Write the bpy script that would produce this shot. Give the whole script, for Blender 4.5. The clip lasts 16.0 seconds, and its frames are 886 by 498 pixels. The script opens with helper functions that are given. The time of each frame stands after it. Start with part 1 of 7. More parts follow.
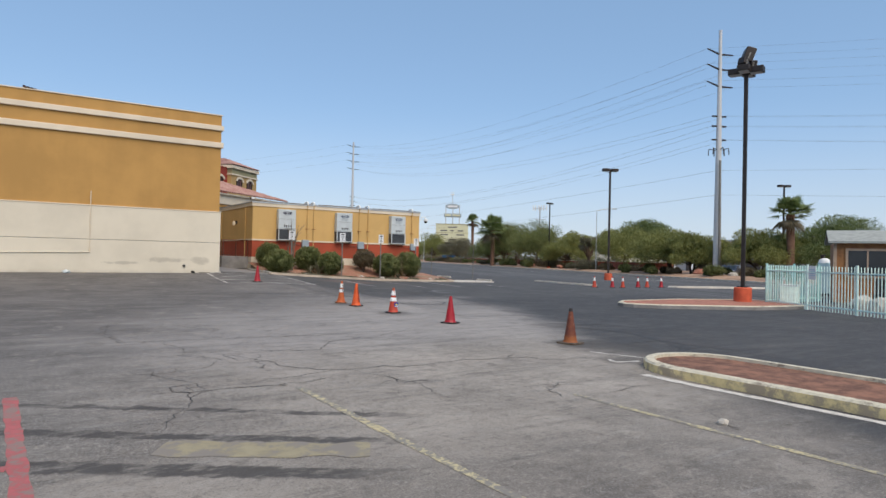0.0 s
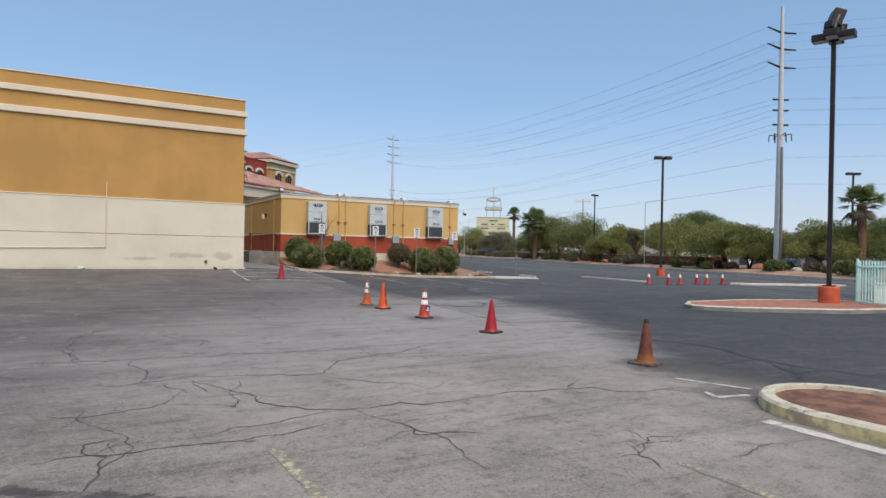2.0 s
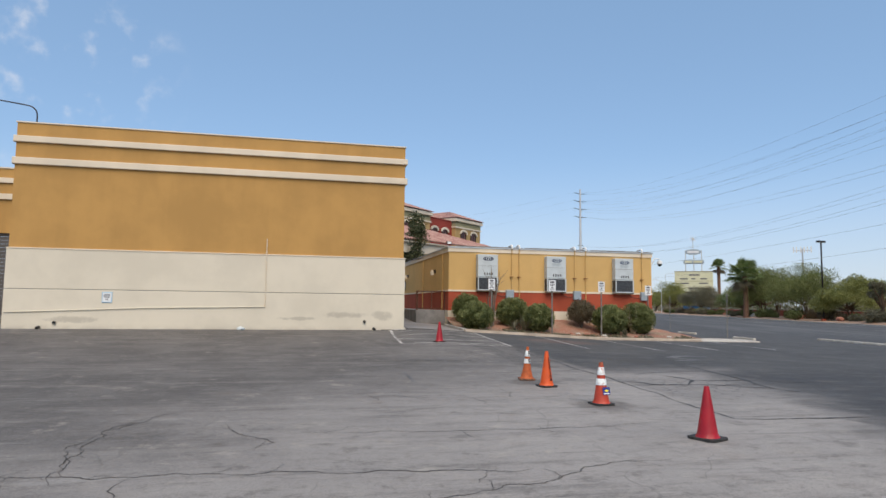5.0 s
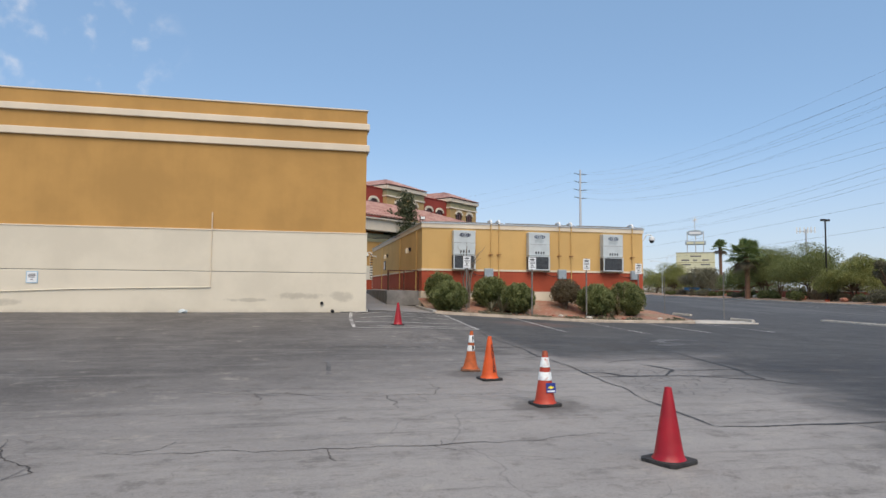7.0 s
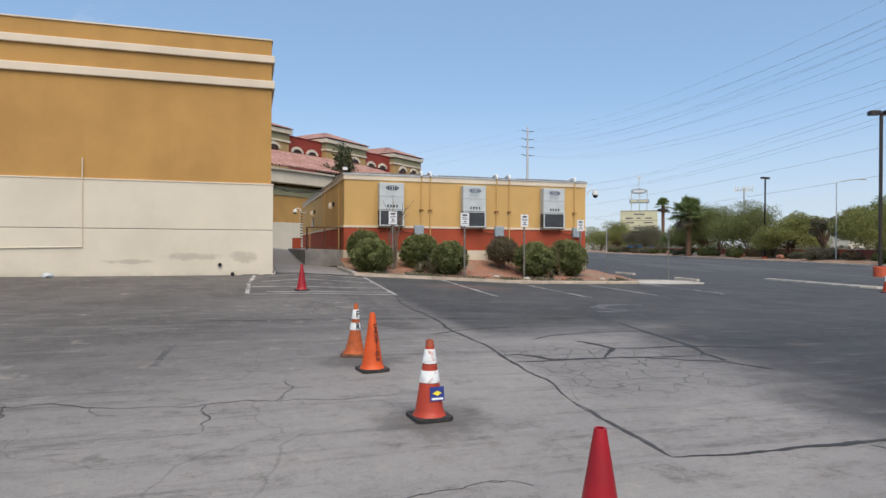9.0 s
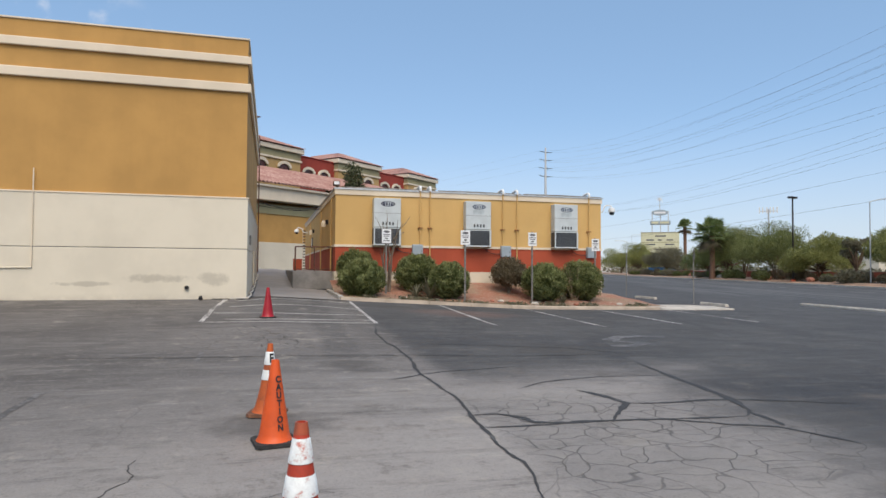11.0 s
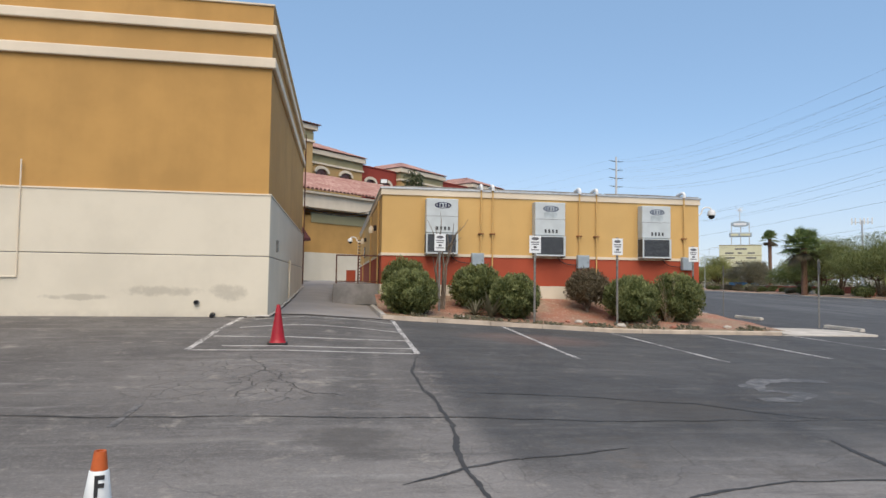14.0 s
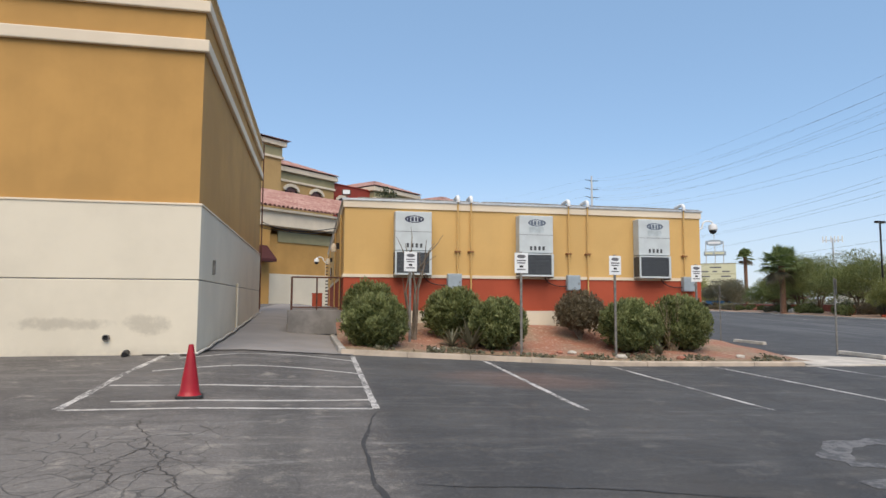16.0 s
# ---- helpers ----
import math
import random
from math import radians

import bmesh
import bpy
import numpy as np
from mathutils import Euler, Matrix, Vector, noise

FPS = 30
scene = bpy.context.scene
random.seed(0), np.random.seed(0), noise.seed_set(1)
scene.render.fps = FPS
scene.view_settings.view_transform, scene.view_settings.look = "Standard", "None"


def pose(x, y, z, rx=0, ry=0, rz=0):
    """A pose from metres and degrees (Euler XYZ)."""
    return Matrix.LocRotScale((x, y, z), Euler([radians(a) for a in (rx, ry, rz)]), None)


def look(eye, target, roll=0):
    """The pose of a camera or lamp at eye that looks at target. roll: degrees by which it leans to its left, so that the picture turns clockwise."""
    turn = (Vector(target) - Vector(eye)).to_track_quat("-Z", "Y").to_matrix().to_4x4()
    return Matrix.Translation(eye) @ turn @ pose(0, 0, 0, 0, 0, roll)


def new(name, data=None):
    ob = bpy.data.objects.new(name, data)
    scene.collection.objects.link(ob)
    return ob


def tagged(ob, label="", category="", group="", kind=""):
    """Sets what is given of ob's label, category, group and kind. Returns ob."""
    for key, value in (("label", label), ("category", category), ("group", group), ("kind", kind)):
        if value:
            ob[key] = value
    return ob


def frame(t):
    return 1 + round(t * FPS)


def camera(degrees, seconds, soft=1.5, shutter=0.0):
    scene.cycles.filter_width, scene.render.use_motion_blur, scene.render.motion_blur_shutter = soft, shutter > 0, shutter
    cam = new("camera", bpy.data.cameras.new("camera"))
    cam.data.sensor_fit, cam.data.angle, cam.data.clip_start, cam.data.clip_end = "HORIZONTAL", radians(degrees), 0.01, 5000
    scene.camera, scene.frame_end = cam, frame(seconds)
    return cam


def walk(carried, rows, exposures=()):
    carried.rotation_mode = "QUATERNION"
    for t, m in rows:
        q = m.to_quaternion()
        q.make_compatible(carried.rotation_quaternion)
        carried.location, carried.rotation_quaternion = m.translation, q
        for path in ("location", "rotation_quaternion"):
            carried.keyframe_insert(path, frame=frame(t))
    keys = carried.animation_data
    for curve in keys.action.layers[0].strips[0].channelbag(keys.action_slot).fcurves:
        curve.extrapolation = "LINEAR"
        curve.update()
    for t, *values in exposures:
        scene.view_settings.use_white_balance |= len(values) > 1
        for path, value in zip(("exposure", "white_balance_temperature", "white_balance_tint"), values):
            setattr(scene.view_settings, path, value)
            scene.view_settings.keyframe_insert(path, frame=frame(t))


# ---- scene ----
cam = camera(69.9, 16.0)
PATH = [
    (0, (-2.768, -3.486, 1.735), (-1.668, -1.816, 1.76), 1.3),
    (0.5, (-2.411, -2.867, 1.755), (-1.325, -1.187, 1.778), 1.4),
    (1, (-2.028, -2.35, 1.773), (-0.951, -0.665, 1.792), 1.3),
    (1.5, (-1.65, -1.816, 1.759), (-0.646, -0.086, 1.776), 1.3),
    (2, (-1.276, -1.286, 1.777), (-0.285, 0.452, 1.78), 1.2),
    (2.5, (-0.922, -0.774, 1.747), (0.005, 0.999, 1.748), 1.1),
    (3, (-0.567, -0.191, 1.784), (0.355, 1.584, 1.783), 1.2),
    (3.5, (-0.21, 0.364, 1.786), (0.708, 2.14, 1.839), 1.1),
    (4, (0.114, 1.026, 1.807), (0.907, 2.86, 1.89), 1.2),
    (4.5, (0.514, 1.641, 1.785), (0.987, 3.576, 1.957), 1.0),
    (4.7, (0.683, 1.873, 1.777), (1.122, 3.816, 1.953), 0.9),
    (6.8, (2.667, 4.115, 1.679), (3.091, 6.063, 1.835), 0.5),
    (7, (2.847, 4.323, 1.651), (3.274, 6.273, 1.773), 0.5),
    (7.5, (3.309, 4.934, 1.65), (3.831, 6.864, 1.694), 0.2),
    (8, (3.717, 5.347, 1.651), (4.269, 7.269, 1.66), 0.4),
    (8.5, (4.079, 6.061, 1.677), (4.668, 7.972, 1.659), 0.4),
    (10.8, (5.691, 8.693, 1.641), (6.217, 10.622, 1.705), 0.2),
    (11, (5.829, 8.851, 1.646), (6.353, 10.78, 1.707), 0.4),
    (11.5, (6.18, 9.392, 1.612), (6.699, 11.32, 1.733), 0.3),
    (12, (6.476, 10.029, 1.632), (6.992, 11.958, 1.751), 0.4),
    (12.5, (6.691, 10.624, 1.601), (7.163, 12.564, 1.718), 0.4),
    (13, (6.76, 11.222, 1.622), (7.109, 13.188, 1.728), 0.6),
    (13.5, (6.859, 11.843, 1.625), (7.184, 13.813, 1.732), 0.5),
    (14, (6.852, 12.481, 1.64), (7.173, 14.453, 1.74), 0.8),
    (14.5, (6.924, 13.124, 1.677), (7.301, 15.085, 1.777), 0.6),
    (15, (7.005, 13.757, 1.734), (7.382, 15.718, 1.834), 0.6),
    (15.5, (7.136, 14.451, 1.793), (7.53, 16.405, 1.949), 0.5),
    (16, (7.407, 15.088, 1.767), (7.801, 17.042, 1.932), 0.3),
]
walk(cam, [(t, look(eye, target, roll)) for t, eye, target, roll in PATH], [(0, 0.29, 7050, 12), (7, 0.3, 7050, 12), (11.5, 0.37, 7100, 12), (16, 0.44, 7150, 12)])

# ---- world, sun, exposure ----
SUN_ELEV, SUN_ROT = 52.0, 186.0
world = bpy.data.worlds.new("world")
scene.world = world
world.use_nodes = True
wn = world.node_tree
sky = wn.nodes.new("ShaderNodeTexSky")
sky.sky_type = "NISHITA"
sky.sun_disc = False
sky.sun_elevation, sky.sun_rotation = radians(SUN_ELEV), radians(SUN_ROT)
sky.air_density, sky.dust_density, sky.ozone_density = 1.0, 0.35, 3.0
sky.altitude = 800
# a few thin clouds low in the north-west
wco = wn.nodes.new("ShaderNodeTexCoord")
wdot = wn.nodes.new("ShaderNodeVectorMath")
wdot.operation = "DOT_PRODUCT"
wdot.inputs[1].default_value = (-0.318, 0.897, 0.306)
wn.links.new(wco.outputs["Generated"], wdot.inputs[0])
wnoise = wn.nodes.new("ShaderNodeTexNoise")
wnoise.inputs["Scale"].default_value, wnoise.inputs["Detail"].default_value = 26.0, 7.0
wn.links.new(wco.outputs["Generated"], wnoise.inputs["Vector"])


def world_range(v, a, b):
    n = wn.nodes.new("ShaderNodeMapRange")
    n.interpolation_type = "SMOOTHSTEP"
    n.inputs["From Min"].default_value, n.inputs["From Max"].default_value = a, b
    wn.links.new(v, n.inputs["Value"])
    return n.outputs["Result"]


wmul = wn.nodes.new("ShaderNodeMath")
wmul.operation = "MULTIPLY"
wn.links.new(world_range(wdot.outputs["Value"], 0.985, 0.998), wmul.inputs[0])
wn.links.new(world_range(wnoise.outputs["Fac"], 0.5, 0.95), wmul.inputs[1])
wmix = wn.nodes.new("ShaderNodeMix")
wmix.data_type = "RGBA"
wn.links.new(wmul.outputs[0], wmix.inputs[0])
# thin high haze evens the blue towards the horizon
haze = wn.nodes.new("ShaderNodeMix")
haze.data_type = "RGBA"
haze.inputs[0].default_value = 0.54
haze.inputs[7].default_value = (1.47, 2.72, 4.5, 1)
wn.links.new(sky.outputs[0], haze.inputs[6])
# pale dust low over the horizon
wsep = wn.nodes.new("ShaderNodeSeparateXYZ")
wn.links.new(wco.outputs["Generated"], wsep.inputs[0])
dust = wn.nodes.new("ShaderNodeMix")
dust.data_type = "RGBA"
dust_fade = world_range(wsep.outputs["Z"], 0.0, 0.24)
dust_fade.node.inputs["To Min"].default_value, dust_fade.node.inputs["To Max"].default_value = 0.6, 0.0
wn.links.new(dust_fade, dust.inputs[0])
dust.inputs[7].default_value = (3.2, 3.72, 4.65, 1)
wn.links.new(haze.outputs[2], dust.inputs[6])
wn.links.new(dust.outputs[2], wmix.inputs[6])
wmix.inputs[7].default_value = (5.0, 5.2, 5.6, 1)
wn.links.new(wmix.outputs[2], wn.nodes["Background"].inputs[0])
wn.nodes["Background"].inputs[1].default_value = 0.142
sun_data = bpy.data.lights.new("sun", "SUN")
sun_data.energy, sun_data.angle, sun_data.color = 2.7, radians(60), (1.0, 0.9, 0.77)
sun = new("sun", sun_data)
az = radians(SUN_ROT)
sun.matrix_world = look((math.sin(az) * math.cos(radians(SUN_ELEV)) * 60, math.cos(az) * math.cos(radians(SUN_ELEV)) * 60, math.sin(radians(SUN_ELEV)) * 60), (0, 0, 0))


# ---- materials ----
class Mat:
    """A small node-graph writer."""

    def __init__(self, name, rough=0.8, metal=0.0):
        self.m = bpy.data.materials.new(name)
        self.m.use_nodes = True
        self.t = self.m.node_tree
        self.b = self.t.nodes["Principled BSDF"]
        self.b.inputs["Roughness"].default_value = rough
        self.b.inputs["Metallic"].default_value = metal
        self.coord = self.t.nodes.new("ShaderNodeTexCoord").outputs["Object"]
        self.geo = self.t.nodes.new("ShaderNodeNewGeometry")

    def put(self, socket, v):
        if hasattr(v, "is_output"):
            self.t.links.new(v, socket)
        elif isinstance(v, (tuple, list)) and len(v) == 3 and socket.type == "RGBA":
            socket.default_value = (*v, 1)
        else:
            socket.default_value = v

    def noise(self, scale, detail=4, rough=0.55, coord=None, stretch=None):
        n = self.t.nodes.new("ShaderNodeTexNoise")
        n.inputs["Scale"].default_value, n.inputs["Detail"].default_value, n.inputs["Roughness"].default_value = scale, detail, rough
        c = coord or self.coord
        if stretch:
            c = self.vmul(c, stretch)
        self.put(n.inputs["Vector"], c)
        return n.outputs["Fac"]

    def noise_vec(self, scale, coord=None):
        n = self.t.nodes.new("ShaderNodeTexNoise")
        n.inputs["Scale"].default_value = scale
        self.put(n.inputs["Vector"], coord or self.coord)
        return n.outputs["Color"]

    def vmul(self, c, v):
        n = self.t.nodes.new("ShaderNodeVectorMath")
        n.operation = "MULTIPLY"
        self.put(n.inputs[0], c)
        n.inputs[1].default_value = v
        return n.outputs[0]

    def vadd(self, a, b):
        n = self.t.nodes.new("ShaderNodeVectorMath")
        self.put(n.inputs[0], a)
        self.put(n.inputs[1], b)
        return n.outputs[0]

    def voronoi_edge(self, scale, coord=None):
        n = self.t.nodes.new("ShaderNodeTexVoronoi")
        n.feature = "DISTANCE_TO_EDGE"
        n.inputs["Scale"].default_value = scale
        self.put(n.inputs["Vector"], coord or self.coord)
        return n.outputs["Distance"]

    def ramp(self, v, a, b, lo=0.0, hi=1.0):
        n = self.t.nodes.new("ShaderNodeMapRange")
        n.interpolation_type = "SMOOTHSTEP"
        self.put(n.inputs["Value"], v)
        for i, x in zip(("From Min", "From Max", "To Min", "To Max"), (a, b, lo, hi)):
            n.inputs[i].default_value = x
        return n.outputs["Result"]

    def math(self, op, a, b=0.0, clamp=False):
        n = self.t.nodes.new("ShaderNodeMath")
        n.operation, n.use_clamp = op, clamp
        self.put(n.inputs[0], a)
        self.put(n.inputs[1], b)
        return n.outputs[0]

    def mix(self, f, a, b):
        n = self.t.nodes.new("ShaderNodeMix")
        n.data_type = "RGBA"
        self.put(n.inputs[0], f)
        self.put(n.inputs[6], a)
        self.put(n.inputs[7], b)
        return n.outputs[2]

    def xyz(self, c=None):
        n = self.t.nodes.new("ShaderNodeSeparateXYZ")
        self.put(n.inputs[0], c or self.coord)
        return n.outputs

    def bump(self, h, strength=0.3, dist=0.01):
        n = self.t.nodes.new("ShaderNodeBump")
        n.inputs["Strength"].default_value, n.inputs["Distance"].default_value = strength, dist
        self.put(n.inputs["Height"], h)
        self.put(self.b.inputs["Normal"], n.outputs[0])

    def color(self, c):
        self.put(self.b.inputs["Base Color"], c)
        return self

    def rough(self, v):
        self.put(self.b.inputs["Roughness"], v)

    def random(self):
        return self.t.nodes.new("ShaderNodeObjectInfo").outputs["Random"]

    def island(self):
        return self.geo.outputs["Random Per Island"]


def shade(c, k):
    return tuple(x * k for x in c)


def stucco(name, c, blotch=0.16, grain=90):
    m = Mat(name, 0.92)
    big = m.noise(0.5, 5, 0.6)
    streak = m.noise(1.0, 4, 0.6, stretch=(1.6, 1.6, 0.22))
    f = m.math("ADD", m.math("MULTIPLY", big, 0.75), m.math("MULTIPLY", streak, 0.25))
    col = m.mix(m.ramp(f, 0.36, 0.64), shade(c, 1 - blotch), shade(c, 1 + blotch * 0.6))
    fine = m.noise(grain, 3, 0.7)
    col = m.mix(m.math("MULTIPLY", m.ramp(fine, 0.42, 0.6), 0.18), col, shade(c, 0.7))
    m.color(col)
    m.bump(m.math("ADD", fine, m.math("MULTIPLY", big, 0.5)), 0.35, 0.006)
    return m.m


def plain(name, c, rough=0.6, metal=0.0, var=0.15, scale=6.0, bump=0.0):
    m = Mat(name, rough, metal)
    n = m.noise(scale, 5, 0.6)
    m.color(m.mix(m.ramp(n, 0.32, 0.68), shade(c, 1 - var), shade(c, 1 + var)))
    if bump:
        m.bump(m.noise(scale * 6, 3), bump, 0.004)
    return m.m


def worn(name, c, under, amount=0.45, scale=9.0, rough=0.75):
    """Paint with wear through to what lies under it."""
    m = Mat(name, rough)
    n = m.noise(scale, 6, 0.7)
    big = m.noise(1.3, 3)
    f = m.math("ADD", m.math("MULTIPLY", n, 0.6), m.math("MULTIPLY", big, 0.4))
    col = m.mix(m.ramp(n, 0.3, 0.7), shade(c, 0.8), shade(c, 1.08))
    m.color(m.mix(m.ramp(f, amount - 0.05, amount + 0.05), under, col))
    m.bump(n, 0.25, 0.003)
    return m.m


def asphalt_material():
    m = Mat("asphalt", 0.9)
    s = m.xyz()
    x, y = s[0], s[1]
    wob = m.math("MULTIPLY", m.math("SUBTRACT", m.noise(0.28, 4, 0.6), 0.5), 5.0)
    # sealed, darker driving lane to the east, and the stalls before the low building
    edge = m.math("ADD", m.math("SUBTRACT", m.math("ADD", x, 1.2), m.math("MULTIPLY", y, 0.42)), wob)
    lane = m.ramp(edge, 4.7, 7.1)
    stalls = m.math("MULTIPLY", m.ramp(m.math("ADD", x, m.math("MULTIPLY", wob, 0.1)), 8.0, 8.5), m.ramp(m.math("ADD", y, m.math("MULTIPLY", wob, 0.4)), 16.0, 18.6))
    dark = m.math("MAXIMUM", lane, stalls)
    north = m.math("MAXIMUM", m.ramp(m.math("ADD", m.math("SUBTRACT", y, m.math("MULTIPLY", x, 0.7)), wob), 8.5, 16.0), m.math("MULTIPLY", m.ramp(y, 7.0, 11.0), m.ramp(m.math("ADD", x, wob), -3.5, 4.0, 0.95, 0.0)))
    north = m.math("MAXIMUM", north, m.math("MULTIPLY", m.ramp(y, 0.5, 3.5), m.ramp(m.math("ADD", x, m.math("MULTIPLY", wob, 0.4)), -3.4, 1.0, 0.85, 0.0)))
    coarse = m.ramp(m.math("ADD", y, wob), 3.0, 11.0, 1.0, 0.42)
    road = m.ramp(m.math("SUBTRACT", x, m.math("MULTIPLY", y, 0.34)), 17.0, 23.0)
    big = m.noise(0.55, 6, 0.65)
    mid = m.noise(3.2, 6, 0.7, stretch=(0.5, 1.3, 1))
    fine = m.noise(55, 4, 0.75)
    light = m.mix(m.ramp(big, 0.3, 0.7), (0.22, 0.195, 0.166), (0.375, 0.335, 0.288))
    light = m.mix(m.ramp(m.math("ADD", y, wob), 4.5, 8.5, 0.0, 0.65), light, (0.275, 0.262, 0.255))
    grey = m.mix(m.ramp(big, 0.35, 0.65), (0.08, 0.074, 0.07), (0.124, 0.116, 0.109))
    tar = m.mix(m.ramp(big, 0.35, 0.68), (0.03, 0.031, 0.034), (0.05, 0.05, 0.052))
    street = m.mix(m.ramp(big, 0.35, 0.65), (0.052, 0.054, 0.056), (0.072, 0.073, 0.075))
    col = m.mix(north, light, grey)
    # grimy, oil-darkened paving at the south end
    grime = m.math("MULTIPLY", m.ramp(m.math("ADD", y, m.math("MULTIPLY", wob, 0.5)), -0.6, 2.4, 1.0, 0.0), m.ramp(m.noise(1.3, 7, 0.7), 0.36, 0.6, 0.35, 0.75))
    col = m.mix(grime, col, (0.105, 0.092, 0.08))
    tar = m.mix(stalls, tar, m.mix(m.ramp(big, 0.35, 0.68), (0.046, 0.046, 0.047), (0.074, 0.073, 0.072)))
    col = m.mix(dark, col, tar)
    col = m.mix(road, col, street)
    # pale wheel tracks along the street and the sealed lane
    along, across_ = m.t.nodes.new("ShaderNodeCombineXYZ"), m.math("SUBTRACT", m.math("MULTIPLY", x, 0.946), m.math("MULTIPLY", y, 0.323))
    m.put(along.inputs[0], m.math("MULTIPLY", m.math("ADD", m.math("MULTIPLY", x, 0.323), m.math("MULTIPLY", y, 0.946)), 0.05))
    m.put(along.inputs[1], across_)
    track = m.noise(0.75, 5, 0.6, coord=along.outputs[0])
    col = m.mix(m.math("MULTIPLY", road, m.ramp(track, 0.47, 0.62, 0.0, 0.65)), col, (0.15, 0.148, 0.145))
    col = m.mix(m.math("MULTIPLY", m.math("MAXIMUM", road, dark), m.ramp(track, 0.34, 0.46, 0.5, 0.0)), col, (0.028, 0.028, 0.03))
    # blotches, tyre grime and brownish stains
    col = m.mix(m.math("MULTIPLY", m.ramp(mid, 0.53, 0.72), 0.45), col, (0.07, 0.066, 0.062))
    col = m.mix(m.math("MULTIPLY", m.ramp(m.noise(1.1, 5, 0.7), 0.58, 0.74), 0.4), col, (0.13, 0.1, 0.075))
    # rust-coloured soil washed out of the bed, tyre tracks on the aisle
    spot = m.math("ADD", m.math("POWER", m.math("MULTIPLY", m.math("SUBTRACT", x, 11.2), 0.55), 2.0), m.math("POWER", m.math("SUBTRACT", y, 26.4), 2.0))
    col = m.mix(m.math("MULTIPLY", m.ramp(m.math("ADD", spot, m.math("MULTIPLY", wob, 0.5)), 0.1, 1.6, 0.34, 0.0), 1.0), col, (0.24, 0.13, 0.095))
    pale = m.math("SQRT", m.math("ADD", m.math("POWER", m.math("SUBTRACT", x, 5.7), 2.0), m.math("POWER", m.math("SUBTRACT", y, 21.2), 2.0)))
    col = m.mix(m.ramp(m.math("ADD", pale, m.math("MULTIPLY", wob, 0.5)), 0.9, 2.6, 0.55, 0.0), col, (0.2, 0.184, 0.168))
    band = m.ramp(m.math("ABSOLUTE", m.math("SUBTRACT", m.math("ADD", x, m.math("MULTIPLY", wob, 0.06)), 7.05)), 0.22, 0.42, 0.5, 0.0)
    band = m.math("MULTIPLY", band, m.math("MULTIPLY", m.ramp(y, 17.5, 20.0), m.ramp(m.noise(0.9, 3), 0.3, 0.5, 0.55, 1.0)))
    col = m.mix(band, col, (0.055, 0.053, 0.052))
    inv = m.math("SUBTRACT", 1.0, m.math("MULTIPLY", m.math("MAXIMUM", dark, road), 0.65))
    # long east-west drag marks of sweepers and tyres
    drag = m.noise(1.5, 6, 0.7, stretch=(0.1, 1.3, 1))
    col = m.mix(m.ramp(drag, 0.53, 0.66, 0.0, 0.42), col, (0.066, 0.061, 0.056))
    col = m.mix(m.math("MULTIPLY", inv, m.ramp(drag, 0.34, 0.46, 0.3, 0.0)), col, (0.3, 0.28, 0.25))
    scuff = m.noise(2.2, 7, 0.75, stretch=(0.25, 1.6, 1))
    col = m.mix(m.math("MULTIPLY", inv, m.ramp(scuff, 0.56, 0.68, 0.0, 0.4)), col, (0.33, 0.32, 0.3))
    col = m.mix(m.ramp(scuff, 0.32, 0.44, 0.45, 0.0), col, (0.06, 0.057, 0.054))
    grit = m.noise(160, 2, 0.6)
    col = m.mix(m.math("MULTIPLY", m.math("MULTIPLY", inv, coarse), m.ramp(grit, 0.6, 0.7, 0.0, 0.45)), col, (0.45, 0.43, 0.4))
    col = m.mix(m.math("MULTIPLY", coarse, m.ramp(grit, 0.32, 0.4, 0.4, 0.0)), col, (0.03, 0.029, 0.028))
    col = m.mix(m.math("MULTIPLY", m.math("MULTIPLY", inv, coarse), m.ramp(fine, 0.54, 0.63, 0.0, 0.55)), col, (0.36, 0.34, 0.31))
    col = m.mix(m.math("MULTIPLY", coarse, m.ramp(fine, 0.37, 0.46, 0.55, 0.0)), col, (0.04, 0.038, 0.037))
    pebble = m.noise(24, 3, 0.6)
    col = m.mix(m.math("MULTIPLY", m.math("MULTIPLY", inv, coarse), m.ramp(pebble, 0.58, 0.66, 0.0, 0.5)), col, (0.34, 0.32, 0.29))
    col = m.mix(m.math("MULTIPLY", coarse, m.ramp(pebble, 0.31, 0.39, 0.5, 0.0)), col, (0.05, 0.048, 0.045))
    speck = m.noise(8.5, 5, 0.8)
    col = m.mix(m.math("MULTIPLY", coarse, m.ramp(speck, 0.53, 0.66, 0.0, 0.45)), col, (0.07, 0.064, 0.058))
    col = m.mix(m.math("MULTIPLY", m.math("MULTIPLY", inv, coarse), m.ramp(speck, 0.32, 0.44, 0.35, 0.0)), col, (0.42, 0.39, 0.34))
    blot = m.noise(1.9, 8, 0.78, coord=m.vadd(m.coord, (3.0, 11.0, 0.0)))
    col = m.mix(m.ramp(blot, 0.54, 0.66, 0.0, 0.45), col, (0.075, 0.066, 0.057))
    col = m.mix(m.math("MULTIPLY", inv, m.ramp(blot, 0.33, 0.45, 0.4, 0.0)), col, (0.4, 0.365, 0.31))
